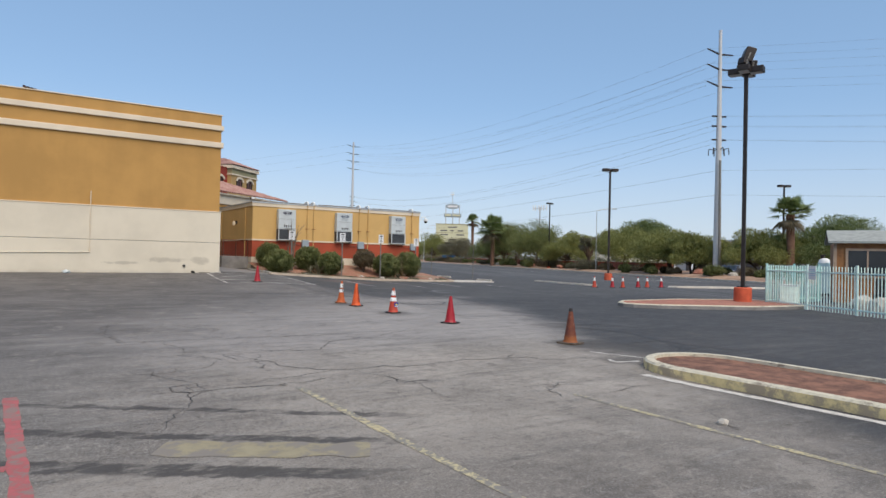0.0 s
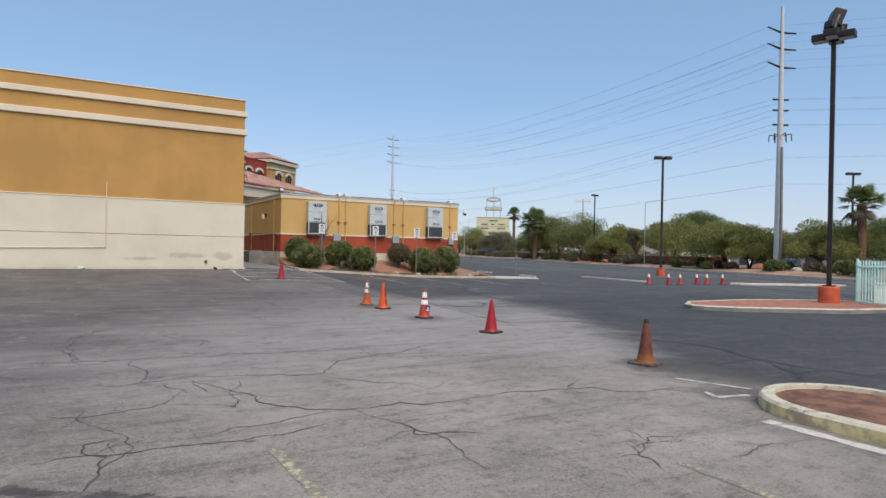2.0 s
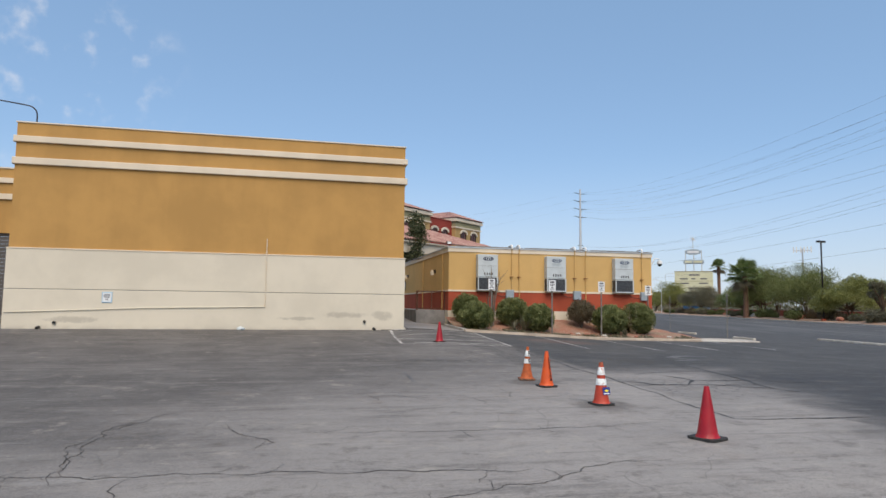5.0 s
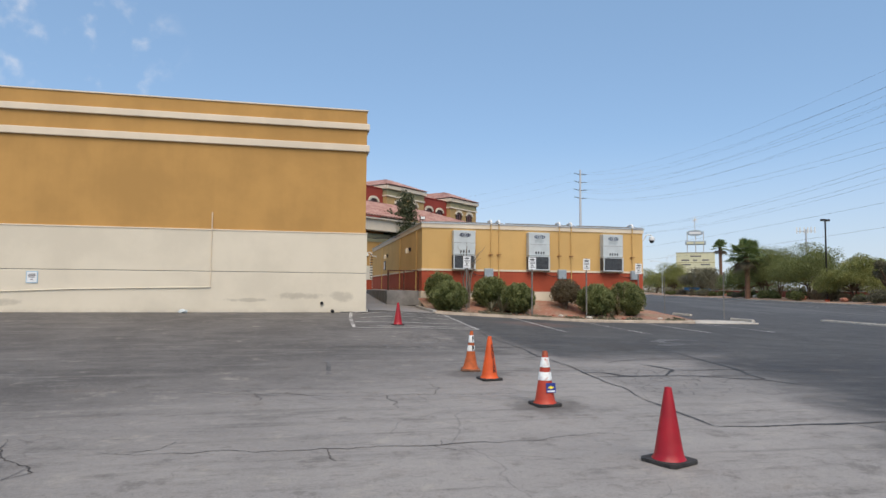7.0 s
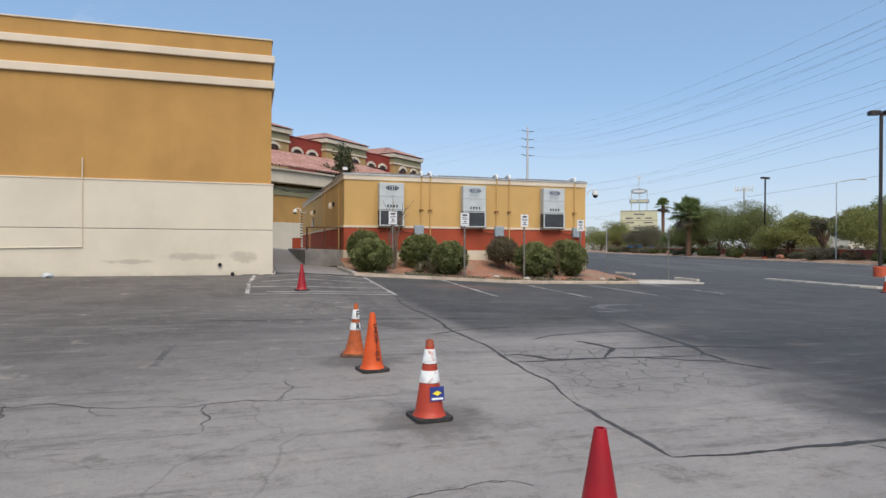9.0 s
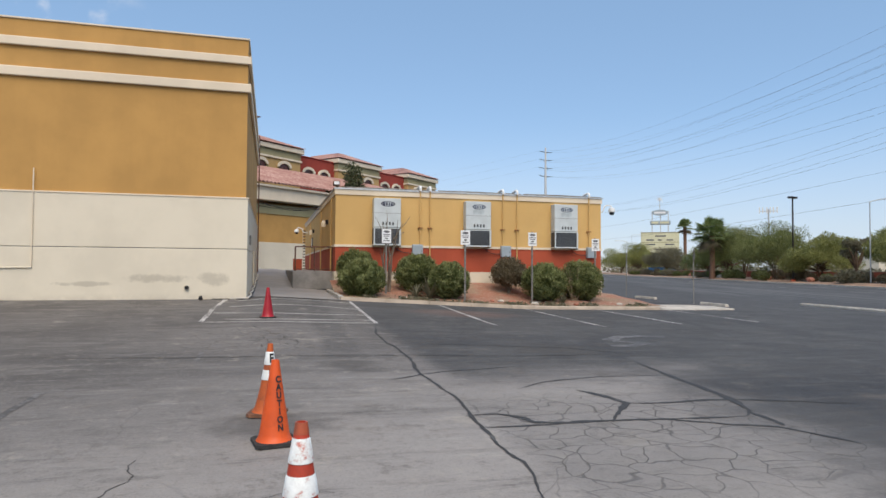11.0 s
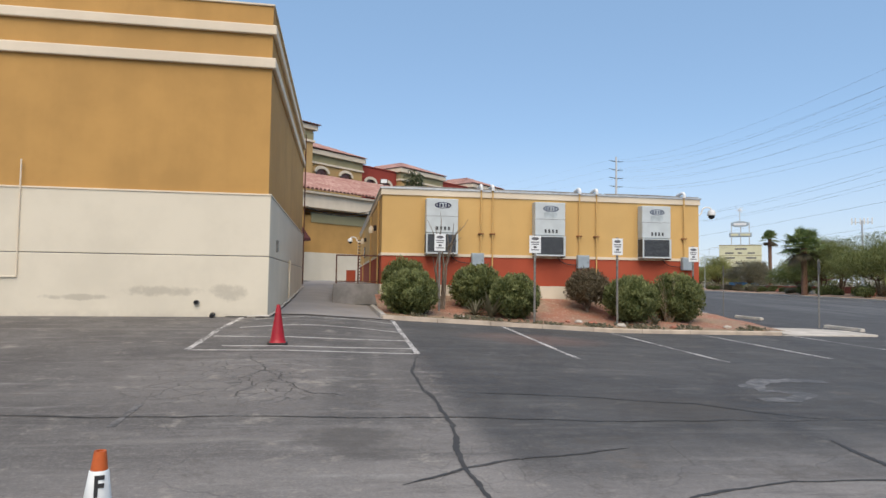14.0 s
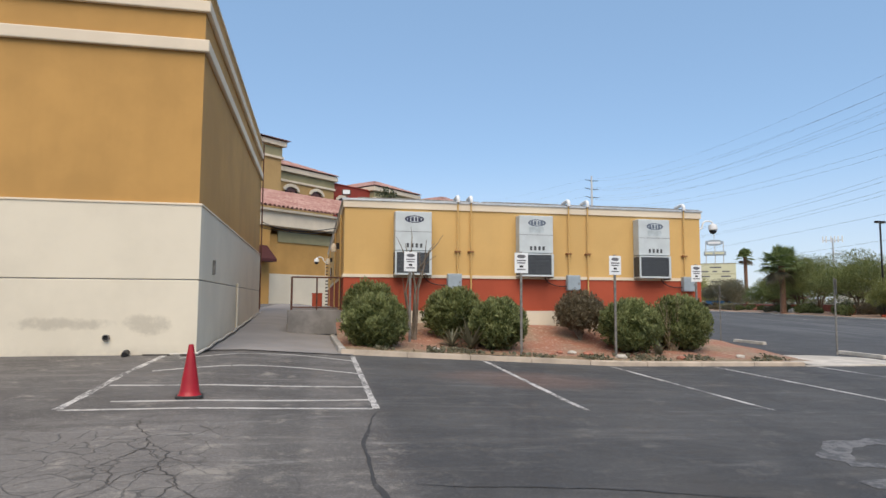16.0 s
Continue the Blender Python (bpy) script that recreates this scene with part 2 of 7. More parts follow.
    for sx, sy, sr in ((6.0, 12.3, 0.75), (6.5, 5.8, 0.8), (5.85, 15.1, 0.7), (7.0, 5.1, 1.3), (5.9, 3.9, 0.6), (9.4, 27.6, 0.7), (12.7, 28.0, 0.7), (8.6, 8.3, 0.9), (7.0, 18.3, 0.6), (10.9, 19.6, 1.2)):
        dd = m.math("SQRT", m.math("ADD", m.math("POWER", m.math("SUBTRACT", x, sx), 2.0), m.math("POWER", m.math("SUBTRACT", y, sy), 2.0)))
        dd = m.math("ADD", dd, m.math("MULTIPLY", m.math("SUBTRACT", m.noise(2.6, 5, 0.7), 0.5), 1.1))
        col = m.mix(m.ramp(dd, sr * 0.35, sr, 0.55, 0.0), col, (0.06, 0.054, 0.048))
    # tyre smears by the first stall line
    across = m.math("ADD", m.math("ADD", m.math("MULTIPLY", x, 0.536), m.math("MULTIPLY", y, 0.844)), m.math("MULTIPLY", m.math("SUBTRACT", m.noise(2.2, 8, 0.75), 0.5), 0.42))
    down = m.math("SUBTRACT", m.math("MULTIPLY", x, 0.844), m.math("MULTIPLY", y, 0.536))
    smear = None
    for c_, w_ in ((1.53, 0.1), (0.64, 0.14), (2.5, 0.08), (-0.35, 0.2)):
        b_ = m.ramp(m.math("ABSOLUTE", m.math("SUBTRACT", across, c_)), w_ * 0.75, w_ * 1.15, 1.0, 0.0)
        smear = b_ if smear is None else m.math("MAXIMUM", smear, b_)
    smear = m.math("MULTIPLY", smear, m.math("MULTIPLY", m.ramp(down, -8.0, -3.5), m.ramp(down, -1.3, -0.3, 1.0, 0.0)))
    smear = m.math("MULTIPLY", smear, m.ramp(m.noise(2.4, 6, 0.75, stretch=(0.5, 1.0, 1.0)), 0.4, 0.54, 0.2, 0.9))
    col = m.mix(smear, col, (0.05, 0.045, 0.042))
    # fine cracks
    warp = m.vadd(m.coord, m.vmul(m.noise_vec(1.7), (0.55, 0.55, 0.0)))
    flat = m.vmul(warp, (1, 1, 0))
    c1 = m.ramp(m.voronoi_edge(0.42, flat), 0.001, 0.0042, 1.0, 0.0)
    gate1 = m.ramp(m.noise(0.35, 2), 0.42, 0.52)
    c2 = m.ramp(m.voronoi_edge(3.0, flat), 0.006, 0.028, 1.0, 0.0)
    spot1 = m.math("MULTIPLY", m.ramp(x, 7.8, 8.1), m.math("MULTIPLY", m.ramp(x, 11.0, 12.4, 1.0, 0.0), m.math("MULTIPLY", m.ramp(y, 12.0, 13.3), m.ramp(y, 15.2, 16.4, 1.0, 0.0))))
    spot2 = m.math("MULTIPLY", m.ramp(x, 3.6, 5.2), m.math("MULTIPLY", m.ramp(x, 6.2, 7.0, 1.0, 0.0), m.math("MULTIPLY", m.ramp(y, 19.4, 20.2), m.ramp(y, 22.4, 23.0, 1.0, 0.0))))
    spot3 = m.ramp(m.noise(0.22, 2, coord=m.vadd(m.coord, (7.0, 3.0, 0.0))), 0.6, 0.68)
    col = m.mix(m.math("MULTIPLY", spot1, 0.35), col, (0.13, 0.125, 0.12))
    gate2 = m.math("MAXIMUM", m.math("MAXIMUM", spot1, spot2), m.math("MULTIPLY", spot3, 0.4))
    crack = m.math("MAXIMUM", m.math("MULTIPLY", m.math("MULTIPLY", c1, gate1), 0.4), m.math("MULTIPLY", c2, gate2))
    crack = m.math("MULTIPLY", crack, m.math("SUBTRACT", 1.0, m.math("MULTIPLY", lane, 0.7)))
    col = m.mix(m.math("MULTIPLY", crack, 0.55), col, (0.035, 0.033, 0.031))
    m.color(col)
    m.rough(m.ramp(mid, 0.3, 0.7, 0.78, 0.95))
    m.bump(m.math("SUBTRACT", m.math("MULTIPLY", fine, 0.6), m.math("MULTIPLY", crack, 1.2)), 0.6, 0.012)
    return m.m


def rock_mulch():
    m = Mat("red_gravel", 0.95)
    v = m.t.nodes.new("ShaderNodeTexVoronoi")
    v.inputs["Scale"].default_value = 22
    m.put(v.inputs["Vector"], m.coord)
    n = m.noise(0.9, 5)
    col = m.mix(m.ramp(n, 0.35, 0.65), (0.37, 0.165, 0.105), (0.31, 0.23, 0.155))
    edge = m.math("ADD", m.xyz()[1], m.math("MULTIPLY", n, 1.6))
    col = m.mix(m.ramp(edge, 30.5, 31.1, 0.65, 0.0), col, (0.2, 0.19, 0.1))
    sep = m.xyz(v.outputs["Color"])
    col = m.mix(m.math("MULTIPLY", sep[0], 0.45), col, (0.2, 0.1, 0.07))
    col = m.mix(m.ramp(sep[1], 0.8, 1.0, 0, 0.6), col, (0.55, 0.4, 0.32))
    m.color(col)
    m.bump(v.outputs["Distance"], 0.8, 0.03)
    return m.m


def leaf_material(name, c, c2):
    m = Mat(name, 0.6)
    r = m.island()
    col = m.mix(r, c, c2)
    col = m.mix(m.math("MULTIPLY", m.ramp(m.noise(0.8, 4), 0.38, 0.62), 0.4), col, shade(c, 0.6))
    m.color(col)
    tr = m.t.nodes.new("ShaderNodeBsdfTranslucent")
    m.put(tr.inputs[0], col)
    mx = m.t.nodes.new("ShaderNodeMixShader")
    mx.inputs[0].default_value = 0.25
    out = m.t.nodes["Material Output"]
    m.t.links.new(m.b.outputs[0], mx.inputs[1])
    m.t.links.new(tr.outputs[0], mx.inputs[2])
    m.t.links.new(mx.outputs[0], out.inputs[0])
    return m.m


def bark_material(name, c):
    m = Mat(name, 0.95)
    n = m.noise(9, 6, 0.7, stretch=(1, 1, 0.25))
    m.color(m.mix(m.ramp(n, 0.3, 0.7), shade(c, 0.5), shade(c, 1.2)))
    m.bump(n, 0.8, 0.03)
    return m.m


def tile_material():
    m = Mat("terracotta_tile", 0.85)
    n = m.noise(0.7, 4)
    i = m.noise(5, 2)
    col = m.mix(m.ramp(n, 0.35, 0.65), (0.34, 0.185, 0.155), (0.47, 0.3, 0.255))
    m.color(m.mix(m.math("MULTIPLY", m.ramp(i, 0.4, 0.6), 0.5), col, (0.25, 0.1, 0.08)))
    m.bump(i, 0.4, 0.02)
    return m.m


def plastic(name, c, dirt=0.25, rough=0.45):
    m = Mat(name, rough)
    n = m.noise(11, 6, 0.7)
    big = m.noise(3, 3)
    col = m.mix(m.ramp(big, 0.35, 0.65), shade(c, 0.82), shade(c, 1.05))
    m.color(m.mix(m.ramp(n, 0.62 - dirt * 0.3, 0.75, 0, dirt), col, (0.06, 0.045, 0.035)))
    m.rough(m.ramp(n, 0.3, 0.7, rough - 0.08, rough + 0.2))
    return m.m


def baked_cone():
    """Cone plastic gone maroon and brown in the sun, still orange at the foot, with pale scuffs down its side."""
    m = Mat("sun_baked_cone", 0.7)
    z = m.xyz()[2]
    n = m.noise(9, 6, 0.7)
    col = m.mix(m.ramp(n, 0.35, 0.65), (0.09, 0.022, 0.013), (0.18, 0.047, 0.02))
    foot_ = m.ramp(m.math("ADD", z, m.math("MULTIPLY", m.math("SUBTRACT", n, 0.5), 0.16)), 0.12, 0.2, 1.0, 0.0)
    col = m.mix(m.math("MULTIPLY", foot_, 0.7), col, (0.3, 0.09, 0.018))
    scuff = m.noise(17, 6, 0.75, stretch=(1.0, 1.0, 0.3))
    col = m.mix(m.ramp(scuff, 0.6, 0.7, 0.0, 0.55), col, (0.42, 0.36, 0.3))
    m.color(m.mix(m.ramp(n, 0.58, 0.72, 0.0, 0.7), col, (0.05, 0.03, 0.022)))
    m.bump(n, 0.3, 0.003)
    return m.m


BAKED = baked_cone()
OCHRE = stucco("ochre_stucco", (0.48, 0.27, 0.085), 0.12)
BEIGE = stucco("beige_stucco", (0.66, 0.6, 0.48), 0.07)
CREAM = stucco("cream_trim", (0.72, 0.62, 0.48), 0.08)
YELLOW = stucco("yellow_stucco", (0.62, 0.395, 0.15), 0.07)
RED = stucco("red_stucco", (0.39, 0.075, 0.036), 0.12)
HOTEL_RED = stucco("hotel_red_stucco", (0.3, 0.045, 0.03), 0.12)
HOTEL_YELLOW = stucco("hotel_ochre_stucco", (0.48, 0.31, 0.13), 0.1)
OLIVE = stucco("olive_stucco", (0.31, 0.28, 0.16), 0.1)
ASPHALT = asphalt_material()
CONCRETE = plain("concrete", (0.36, 0.34, 0.31), 0.9, var=0.25, scale=2.5, bump=0.4)
PALE_CONCRETE = plain("pale_concrete", (0.5, 0.46, 0.4), 0.9, var=0.2, scale=2.0, bump=0.4)
GREY_CONCRETE = plain("grey_concrete", (0.22, 0.21, 0.2), 0.9, var=0.2, scale=2.0, bump=0.4)
WALK_CONCRETE = plain("smooth_walk_concrete", (0.25, 0.235, 0.225), 0.9, var=0.08, scale=0.8, bump=0.2)
YELLOW_KERB = worn("worn_yellow_kerb_paint", (0.66, 0.53, 0.27), (0.36, 0.29, 0.2), 0.48, 5)
KERB_TOP = worn("worn_pale_kerb_paint", (0.6, 0.55, 0.42), (0.3, 0.26, 0.2), 0.42, 7)
WHITE_PAINT = worn("worn_white_line_paint", (0.56, 0.54, 0.51), (0.13, 0.126, 0.12), 0.5, 16)
AISLE_PAINT = worn("thin_white_line_paint", (0.5, 0.48, 0.45), (0.2, 0.19, 0.18), 0.43, 12)
FADED_PAINT = worn("faded_white_paint", (0.165, 0.16, 0.156), (0.075, 0.074, 0.073), 0.5, 10)
YELLOW_PAINT = worn("worn_yellow_line_paint", (0.5, 0.43, 0.25), (0.21, 0.195, 0.17), 0.515, 17)
RED_PAINT = worn("worn_red_line_paint", (0.4, 0.105, 0.105), (0.25, 0.17, 0.15), 0.47, 8)
TAR = worn("crack_tar", (0.042, 0.041, 0.04), (0.1, 0.096, 0.092), 0.4, 7.0)
OLD_TAR = worn("weathered_tar", (0.06, 0.057, 0.055), (0.2, 0.19, 0.18), 0.46, 9.0)
CRACK = worn("open_crack", (0.055, 0.051, 0.047), (0.16, 0.15, 0.14), 0.45, 5.0)
MULCH = rock_mulch()
DIRT = plain("red_brown_dirt", (0.2, 0.095, 0.06), 0.95, var=0.4, scale=5, bump=0.6)
PATCH_PAINT = worn("faded_yellow_patch", (0.3, 0.26, 0.165), (0.22, 0.195, 0.165), 0.5, 4)
FRESH_PAINT = worn("white_line_paint", (0.6, 0.57, 0.52), (0.3, 0.285, 0.26), 0.42, 9)
BRICKRED = plain("red_pavers", (0.36, 0.15, 0.1), 0.9, var=0.25, scale=4, bump=0.5)
GALV = plain("galvanised_steel", (0.5, 0.52, 0.53), 0.5, 0.6, 0.12, 8)
GREYPAINT = plain("light_grey_enamel", (0.5, 0.55, 0.56), 0.5, 0.0, 0.06, 3)
DARKGRILLE = plain("dark_grille", (0.06, 0.065, 0.07), 0.6, 0.2, 0.2, 8)
SLAT = plain("grille_slat", (0.13, 0.14, 0.15), 0.5, 0.3, 0.15, 8)
NAVY = plain("navy_badge", (0.02, 0.025, 0.06), 0.5)
FADEDNAVY = plain("faded_blue_print", (0.1, 0.13, 0.18), 0.6)
FADEDPANEL = plain("faded_label", (0.42, 0.48, 0.5), 0.6)
BLACK = plain("black_paint", (0.015, 0.015, 0.016), 0.6)
BRONZE = plain("dark_bronze_paint", (0.025, 0.018, 0.015), 0.5, 0.2, 0.3, 5)
RUST = plain("rusted_brown_steel", (0.12, 0.05, 0.03), 0.85, 0.1, 0.35, 9)
POSTSTEEL = plain("weathered_sign_post", (0.2, 0.19, 0.17), 0.6, 0.5, 0.25, 10)
SIGNWHITE = plain("white_sign_face", (0.72, 0.74, 0.74), 0.5, 0.0, 0.05, 5)
SIGNBLUE = plain("pale_blue_print", (0.3, 0.5, 0.65), 0.5)
PRINT = plain("grey_print", (0.12, 0.12, 0.13), 0.6)
ORANGE = plastic("orange_cone_plastic", (0.68, 0.09, 0.01))
REDPL = plastic("red_cone_plastic", (0.36, 0.005, 0.014), 0.15, 0.38)
REDORANGE = plastic("red_orange_cone_plastic", (0.47, 0.048, 0.02), 0.35)
WHITEPL = plastic("white_reflective_sleeve", (0.72, 0.75, 0.74), 0.15, 0.5)
CHIPPED = worn("chipped_white_sleeve", (0.72, 0.75, 0.74), (0.45, 0.06, 0.02), 0.42, 14, 0.5)
RUBBER = plain("black_rubber", (0.03, 0.029, 0.028), 0.85, var=0.4, scale=12)
MINT = plain("mint_green_enamel", (0.68, 0.86, 0.79), 0.5, 0.0, 0.12, 5)
TEAL = plain("pale_teal_sheet", (0.36, 0.68, 0.63), 0.6, 0.0, 0.15, 3)
ORANGEBASE = plain("orange_red_painted_concrete", (0.55, 0.1, 0.045), 0.8, var=0.15, scale=3)
TERRACOTTA = tile_material()
ARCHGLASS = plain("red_brown_window", (0.1, 0.035, 0.025), 0.35, 0.0, 0.3, 1)
GLASS = plain("dark_window_glass", (0.02, 0.025, 0.03), 0.08, 0.0, 0.1, 1)
WOODSIDE = plain("orange_brown_wood_siding", (0.3, 0.13, 0.045), 0.7, var=0.2, scale=4)
ROOFGREY = plain("pale_shingle_roof", (0.42, 0.42, 0.4), 0.85, var=0.15, scale=5)
AWNING = plain("maroon_awning", (0.06, 0.012, 0.012), 0.8)
SHUTTER = plain("dark_grey_shutter", (0.1, 0.09, 0.085), 0.6, 0.3, 0.1, 2)
BUSHLEAF = leaf_material("bush_leaf", (0.06, 0.082, 0.022), (0.21, 0.235, 0.08))
PALETIP = leaf_material("pale_leaf_tip", (0.13, 0.165, 0.055), (0.34, 0.36, 0.15))
DRYLEAF = leaf_material("dry_bush_leaf", (0.12, 0.1, 0.06), (0.21, 0.17, 0.1))
TREELEAF = leaf_material("palo_verde_leaf", (0.16, 0.185, 0.048), (0.36, 0.365, 0.12))
GREENLEAF = leaf_material("mesquite_leaf", (0.1, 0.13, 0.035), (0.27, 0.29, 0.095))
DARKLEAF = leaf_material("dark_tree_leaf", (0.1, 0.15, 0.045), (0.22, 0.27, 0.1))
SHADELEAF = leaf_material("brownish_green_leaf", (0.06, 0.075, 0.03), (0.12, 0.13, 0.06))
PALMLEAF = leaf_material("palm_frond", (0.11, 0.17, 0.055), (0.27, 0.33, 0.13))
OLIVELEAF = leaf_material("grey_green_shrub", (0.13, 0.13, 0.08), (0.22, 0.2, 0.13))
BARK = bark_material("brown_bark", (0.13, 0.085, 0.055))
PALMBARK = bark_material("palm_bark", (0.2, 0.11, 0.07))
TWIG = bark_material("grey_twig", (0.2, 0.16, 0.12))
STRAW = bark_material("straw_twig", (0.36, 0.29, 0.19))
CARWHITE = plain("white_car_paint", (0.75, 0.76, 0.77), 0.25, 0.0, 0.03, 2)
CARGREY = plain("dark_car_paint", (0.05, 0.06, 0.09), 0.25, 0.3, 0.05, 2)
CHROME = plain("dull_chrome", (0.6, 0.6, 0.6), 0.3, 0.9, 0.05, 4)
BLUEPL = plain("blue_bin_plastic", (0.03, 0.1, 0.2), 0.6)
SIGNCREAM = plain("cream_sign_board", (0.56, 0.56, 0.38), 0.6, 0.0, 0.05, 0.4)
BRICKWALL = plain("red_block_wall", (0.32, 0.1, 0.07), 0.9, var=0.2, scale=1.2, bump=0.4)
TANWOOD = plain("tan_trim_boards", (0.4, 0.28, 0.2), 0.7, var=0.12, scale=4)
SHEDROOF = plain("grey_green_shed_roof", (0.3, 0.32, 0.3), 0.85, var=0.12, scale=4)
PALEBLUE = plain("pale_blue_moulded_plastic", (0.3, 0.45, 0.5), 0.5, 0.0, 0.1, 3)
PYLON = plain("dull_galvanised_pole", (0.52, 0.54, 0.55), 0.6, 0.0, 0.06, 3)
WIRE = plain("grey_conductor", (0.2, 0.205, 0.21), 0.6)
BOXBLUE = plain("blue_grey_enamel", (0.3, 0.36, 0.4), 0.5, 0.0, 0.08, 4)
TANKERB = plain("tan_concrete", (0.46, 0.38, 0.3), 0.9, var=0.2, scale=1.5, bump=0.4)


def stained_base():
    """Beige stucco with the damp stains and scuffs that it has near the ground."""
    m = Mat("stained_beige_stucco", 0.92)
    c = (0.66, 0.6, 0.48)
    big, fine = m.noise(0.45, 5, 0.6), m.noise(90, 3, 0.7)
    col = m.mix(m.ramp(big, 0.36, 0.64), shade(c, 0.93), shade(c, 1.03))
    s = m.xyz()
    soft = m.noise(2.6, 6, 0.7)
    total = None
    for cx, cz, rx, rz in ((4.25, 1.27, 0.42, 0.2), (2.7, 1.3, 0.9, 0.13), (-7.3, 1.05, 0.9, 0.14), (0.9, 1.15, 0.7, 0.07)):
        d = m.math("ADD", m.math("POWER", m.math("DIVIDE", m.math("SUBTRACT", s[0], cx), rx), 2.0), m.math("POWER", m.math("DIVIDE", m.math("SUBTRACT", s[2], cz), rz), 2.0))
        d = m.ramp(m.math("ADD", d, m.math("MULTIPLY", m.math("SUBTRACT", soft, 0.5), 4.0)), 0.1, 1.3, 0.46, 0.0)
        total = d if total is None else m.math("MAXIMUM", total, d)
    col = m.mix(total, col, (0.3, 0.27, 0.22))
    splash = m.math("MULTIPLY", m.ramp(m.math("ADD", s[2], m.math("MULTIPLY", soft, 0.3)), 0.85, 1.1, 1.0, 0.0), m.ramp(soft, 0.4, 0.65, 0.05, 0.4))
    col = m.mix(splash, col, (0.34, 0.3, 0.25))
    m.color(col)
    m.bump(m.math("ADD", fine, m.math("MULTIPLY", big, 0.5)), 0.35, 0.006)
    return m.m


STAINED = stained_base()
FARWALL = plain("far_grey_wall", (0.45, 0.46, 0.45), 0.9, var=0.06, scale=0.2)


# ---- geometry helpers ----
def mesh_from(name, verts, faces, mat, smooth=False):
    me = bpy.data.meshes.new(name)
    me.from_pydata([tuple(v) for v in verts], [], [tuple(f) for f in faces])
    me.materials.append(mat)
    if smooth:
        me.shade_smooth()
    me.update()
    return me


def part(name, bm, mat, parent=None, label="", smooth=False):
    """Links a bmesh (or a ready mesh) as one mesh object under a thing or a part."""
    if isinstance(bm, bpy.types.Mesh):
        me = bm
    else:
        me = bpy.data.meshes.new(name)
        bmesh.ops.recalc_face_normals(bm, faces=bm.faces)
        bm.to_mesh(me)
        bm.free()
        me.materials.append(mat)
        if smooth:
            me.shade_smooth()
            me.set_sharp_from_angle(angle=radians(40))
    ob = new(name, me)
    if parent is not None:
        ob.parent = parent
    if label:
        tagged(ob, label)
    return ob


def thing(name, m, label, category, group="", kind=""):
    ob = new(name)
    ob.empty_display_size = 0.2
    ob.matrix_world = m
    return tagged(ob, label, category, group, kind)


def box(bm, x0, y0, z0, x1, y1, z1, bevel=0.0):
    r = bmesh.ops.create_cube(bm, size=1.0)
    vs = r["verts"]
    for v in vs:
        v.co = ((x0 + x1) / 2 + v.co.x * (x1 - x0), (y0 + y1) / 2 + v.co.y * (y1 - y0), (z0 + z1) / 2 + v.co.z * (z1 - z0))
    if bevel:
        es = list({e for v in vs for e in v.link_edges})
        bmesh.ops.bevel(bm, geom=es, offset=bevel, segments=2, affect="EDGES", profile=0.5)
    return bm


def boxes(*rows, bevel=0.0):
    bm = bmesh.new()
    for r in rows:
        box(bm, *r, bevel=bevel)
    return bm


def lathe(bm, profile, seg=16, close=True):
    rings = []
    for r, z in profile:
        rings.append([bm.verts.new((r * math.cos(2 * math.pi * i / seg), r * math.sin(2 * math.pi * i / seg), z)) for i in range(seg)])
    for a, b in zip(rings, rings[1:]):
        for i in range(seg):
            bm.faces.new((a[i], a[(i + 1) % seg], b[(i + 1) % seg], b[i]))
    if close:
        bm.faces.new(rings[0][::-1])
        bm.faces.new(rings[-1])
    return bm


def tube(bm, pts, radii, seg=8):
    """A tube through points, with a radius at each."""
    pts = [Vector(p) for p in pts]
    if not isinstance(radii, (list, tuple)):
        radii = [radii] * len(pts)
    rings = []
    ref = Vector((0.31, 0.17, 0.93)).normalized()
    for i, p in enumerate(pts):
        d = (pts[min(i + 1, len(pts) - 1)] - pts[max(i - 1, 0)]).normalized()
        if abs(d.dot(ref)) > 0.98:
            ref = Vector((0.93, 0.31, 0.17)).normalized()
        u = d.cross(ref).normalized()
        w = d.cross(u)
        rings.append([bm.verts.new(p + radii[i] * (math.cos(2 * math.pi * k / seg) * u + math.sin(2 * math.pi * k / seg) * w)) for k in range(seg)])
    for a, b in zip(rings, rings[1:]):
        for k in range(seg):
            bm.faces.new((a[k], a[(k + 1) % seg], b[(k + 1) % seg], b[k]))
    bm.faces.new(rings[0][::-1])
    bm.faces.new(rings[-1])
    return bm


def bend(p, q, r, n=5):
    """Points round a corner from p over q to r."""
    p, q, r = Vector(p), Vector(q), Vector(r)
    return [(1 - t) ** 2 * p + 2 * t * (1 - t) * q + t * t * r for t in (i / n for i in range(n + 1))]


def prism(bm, outline, z0, z1):
    """An upright prism over an outline of (x, y)."""
    a = [bm.verts.new((x, y, z0)) for x, y in outline]
    b = [bm.verts.new((x, y, z1)) for x, y in outline]
    n = len(outline)
    for i in range(n):
        bm.faces.new((a[i], a[(i + 1) % n], b[(i + 1) % n], b[i]))
    bm.faces.new(a[::-1])
    bm.faces.new(b)
    return bm


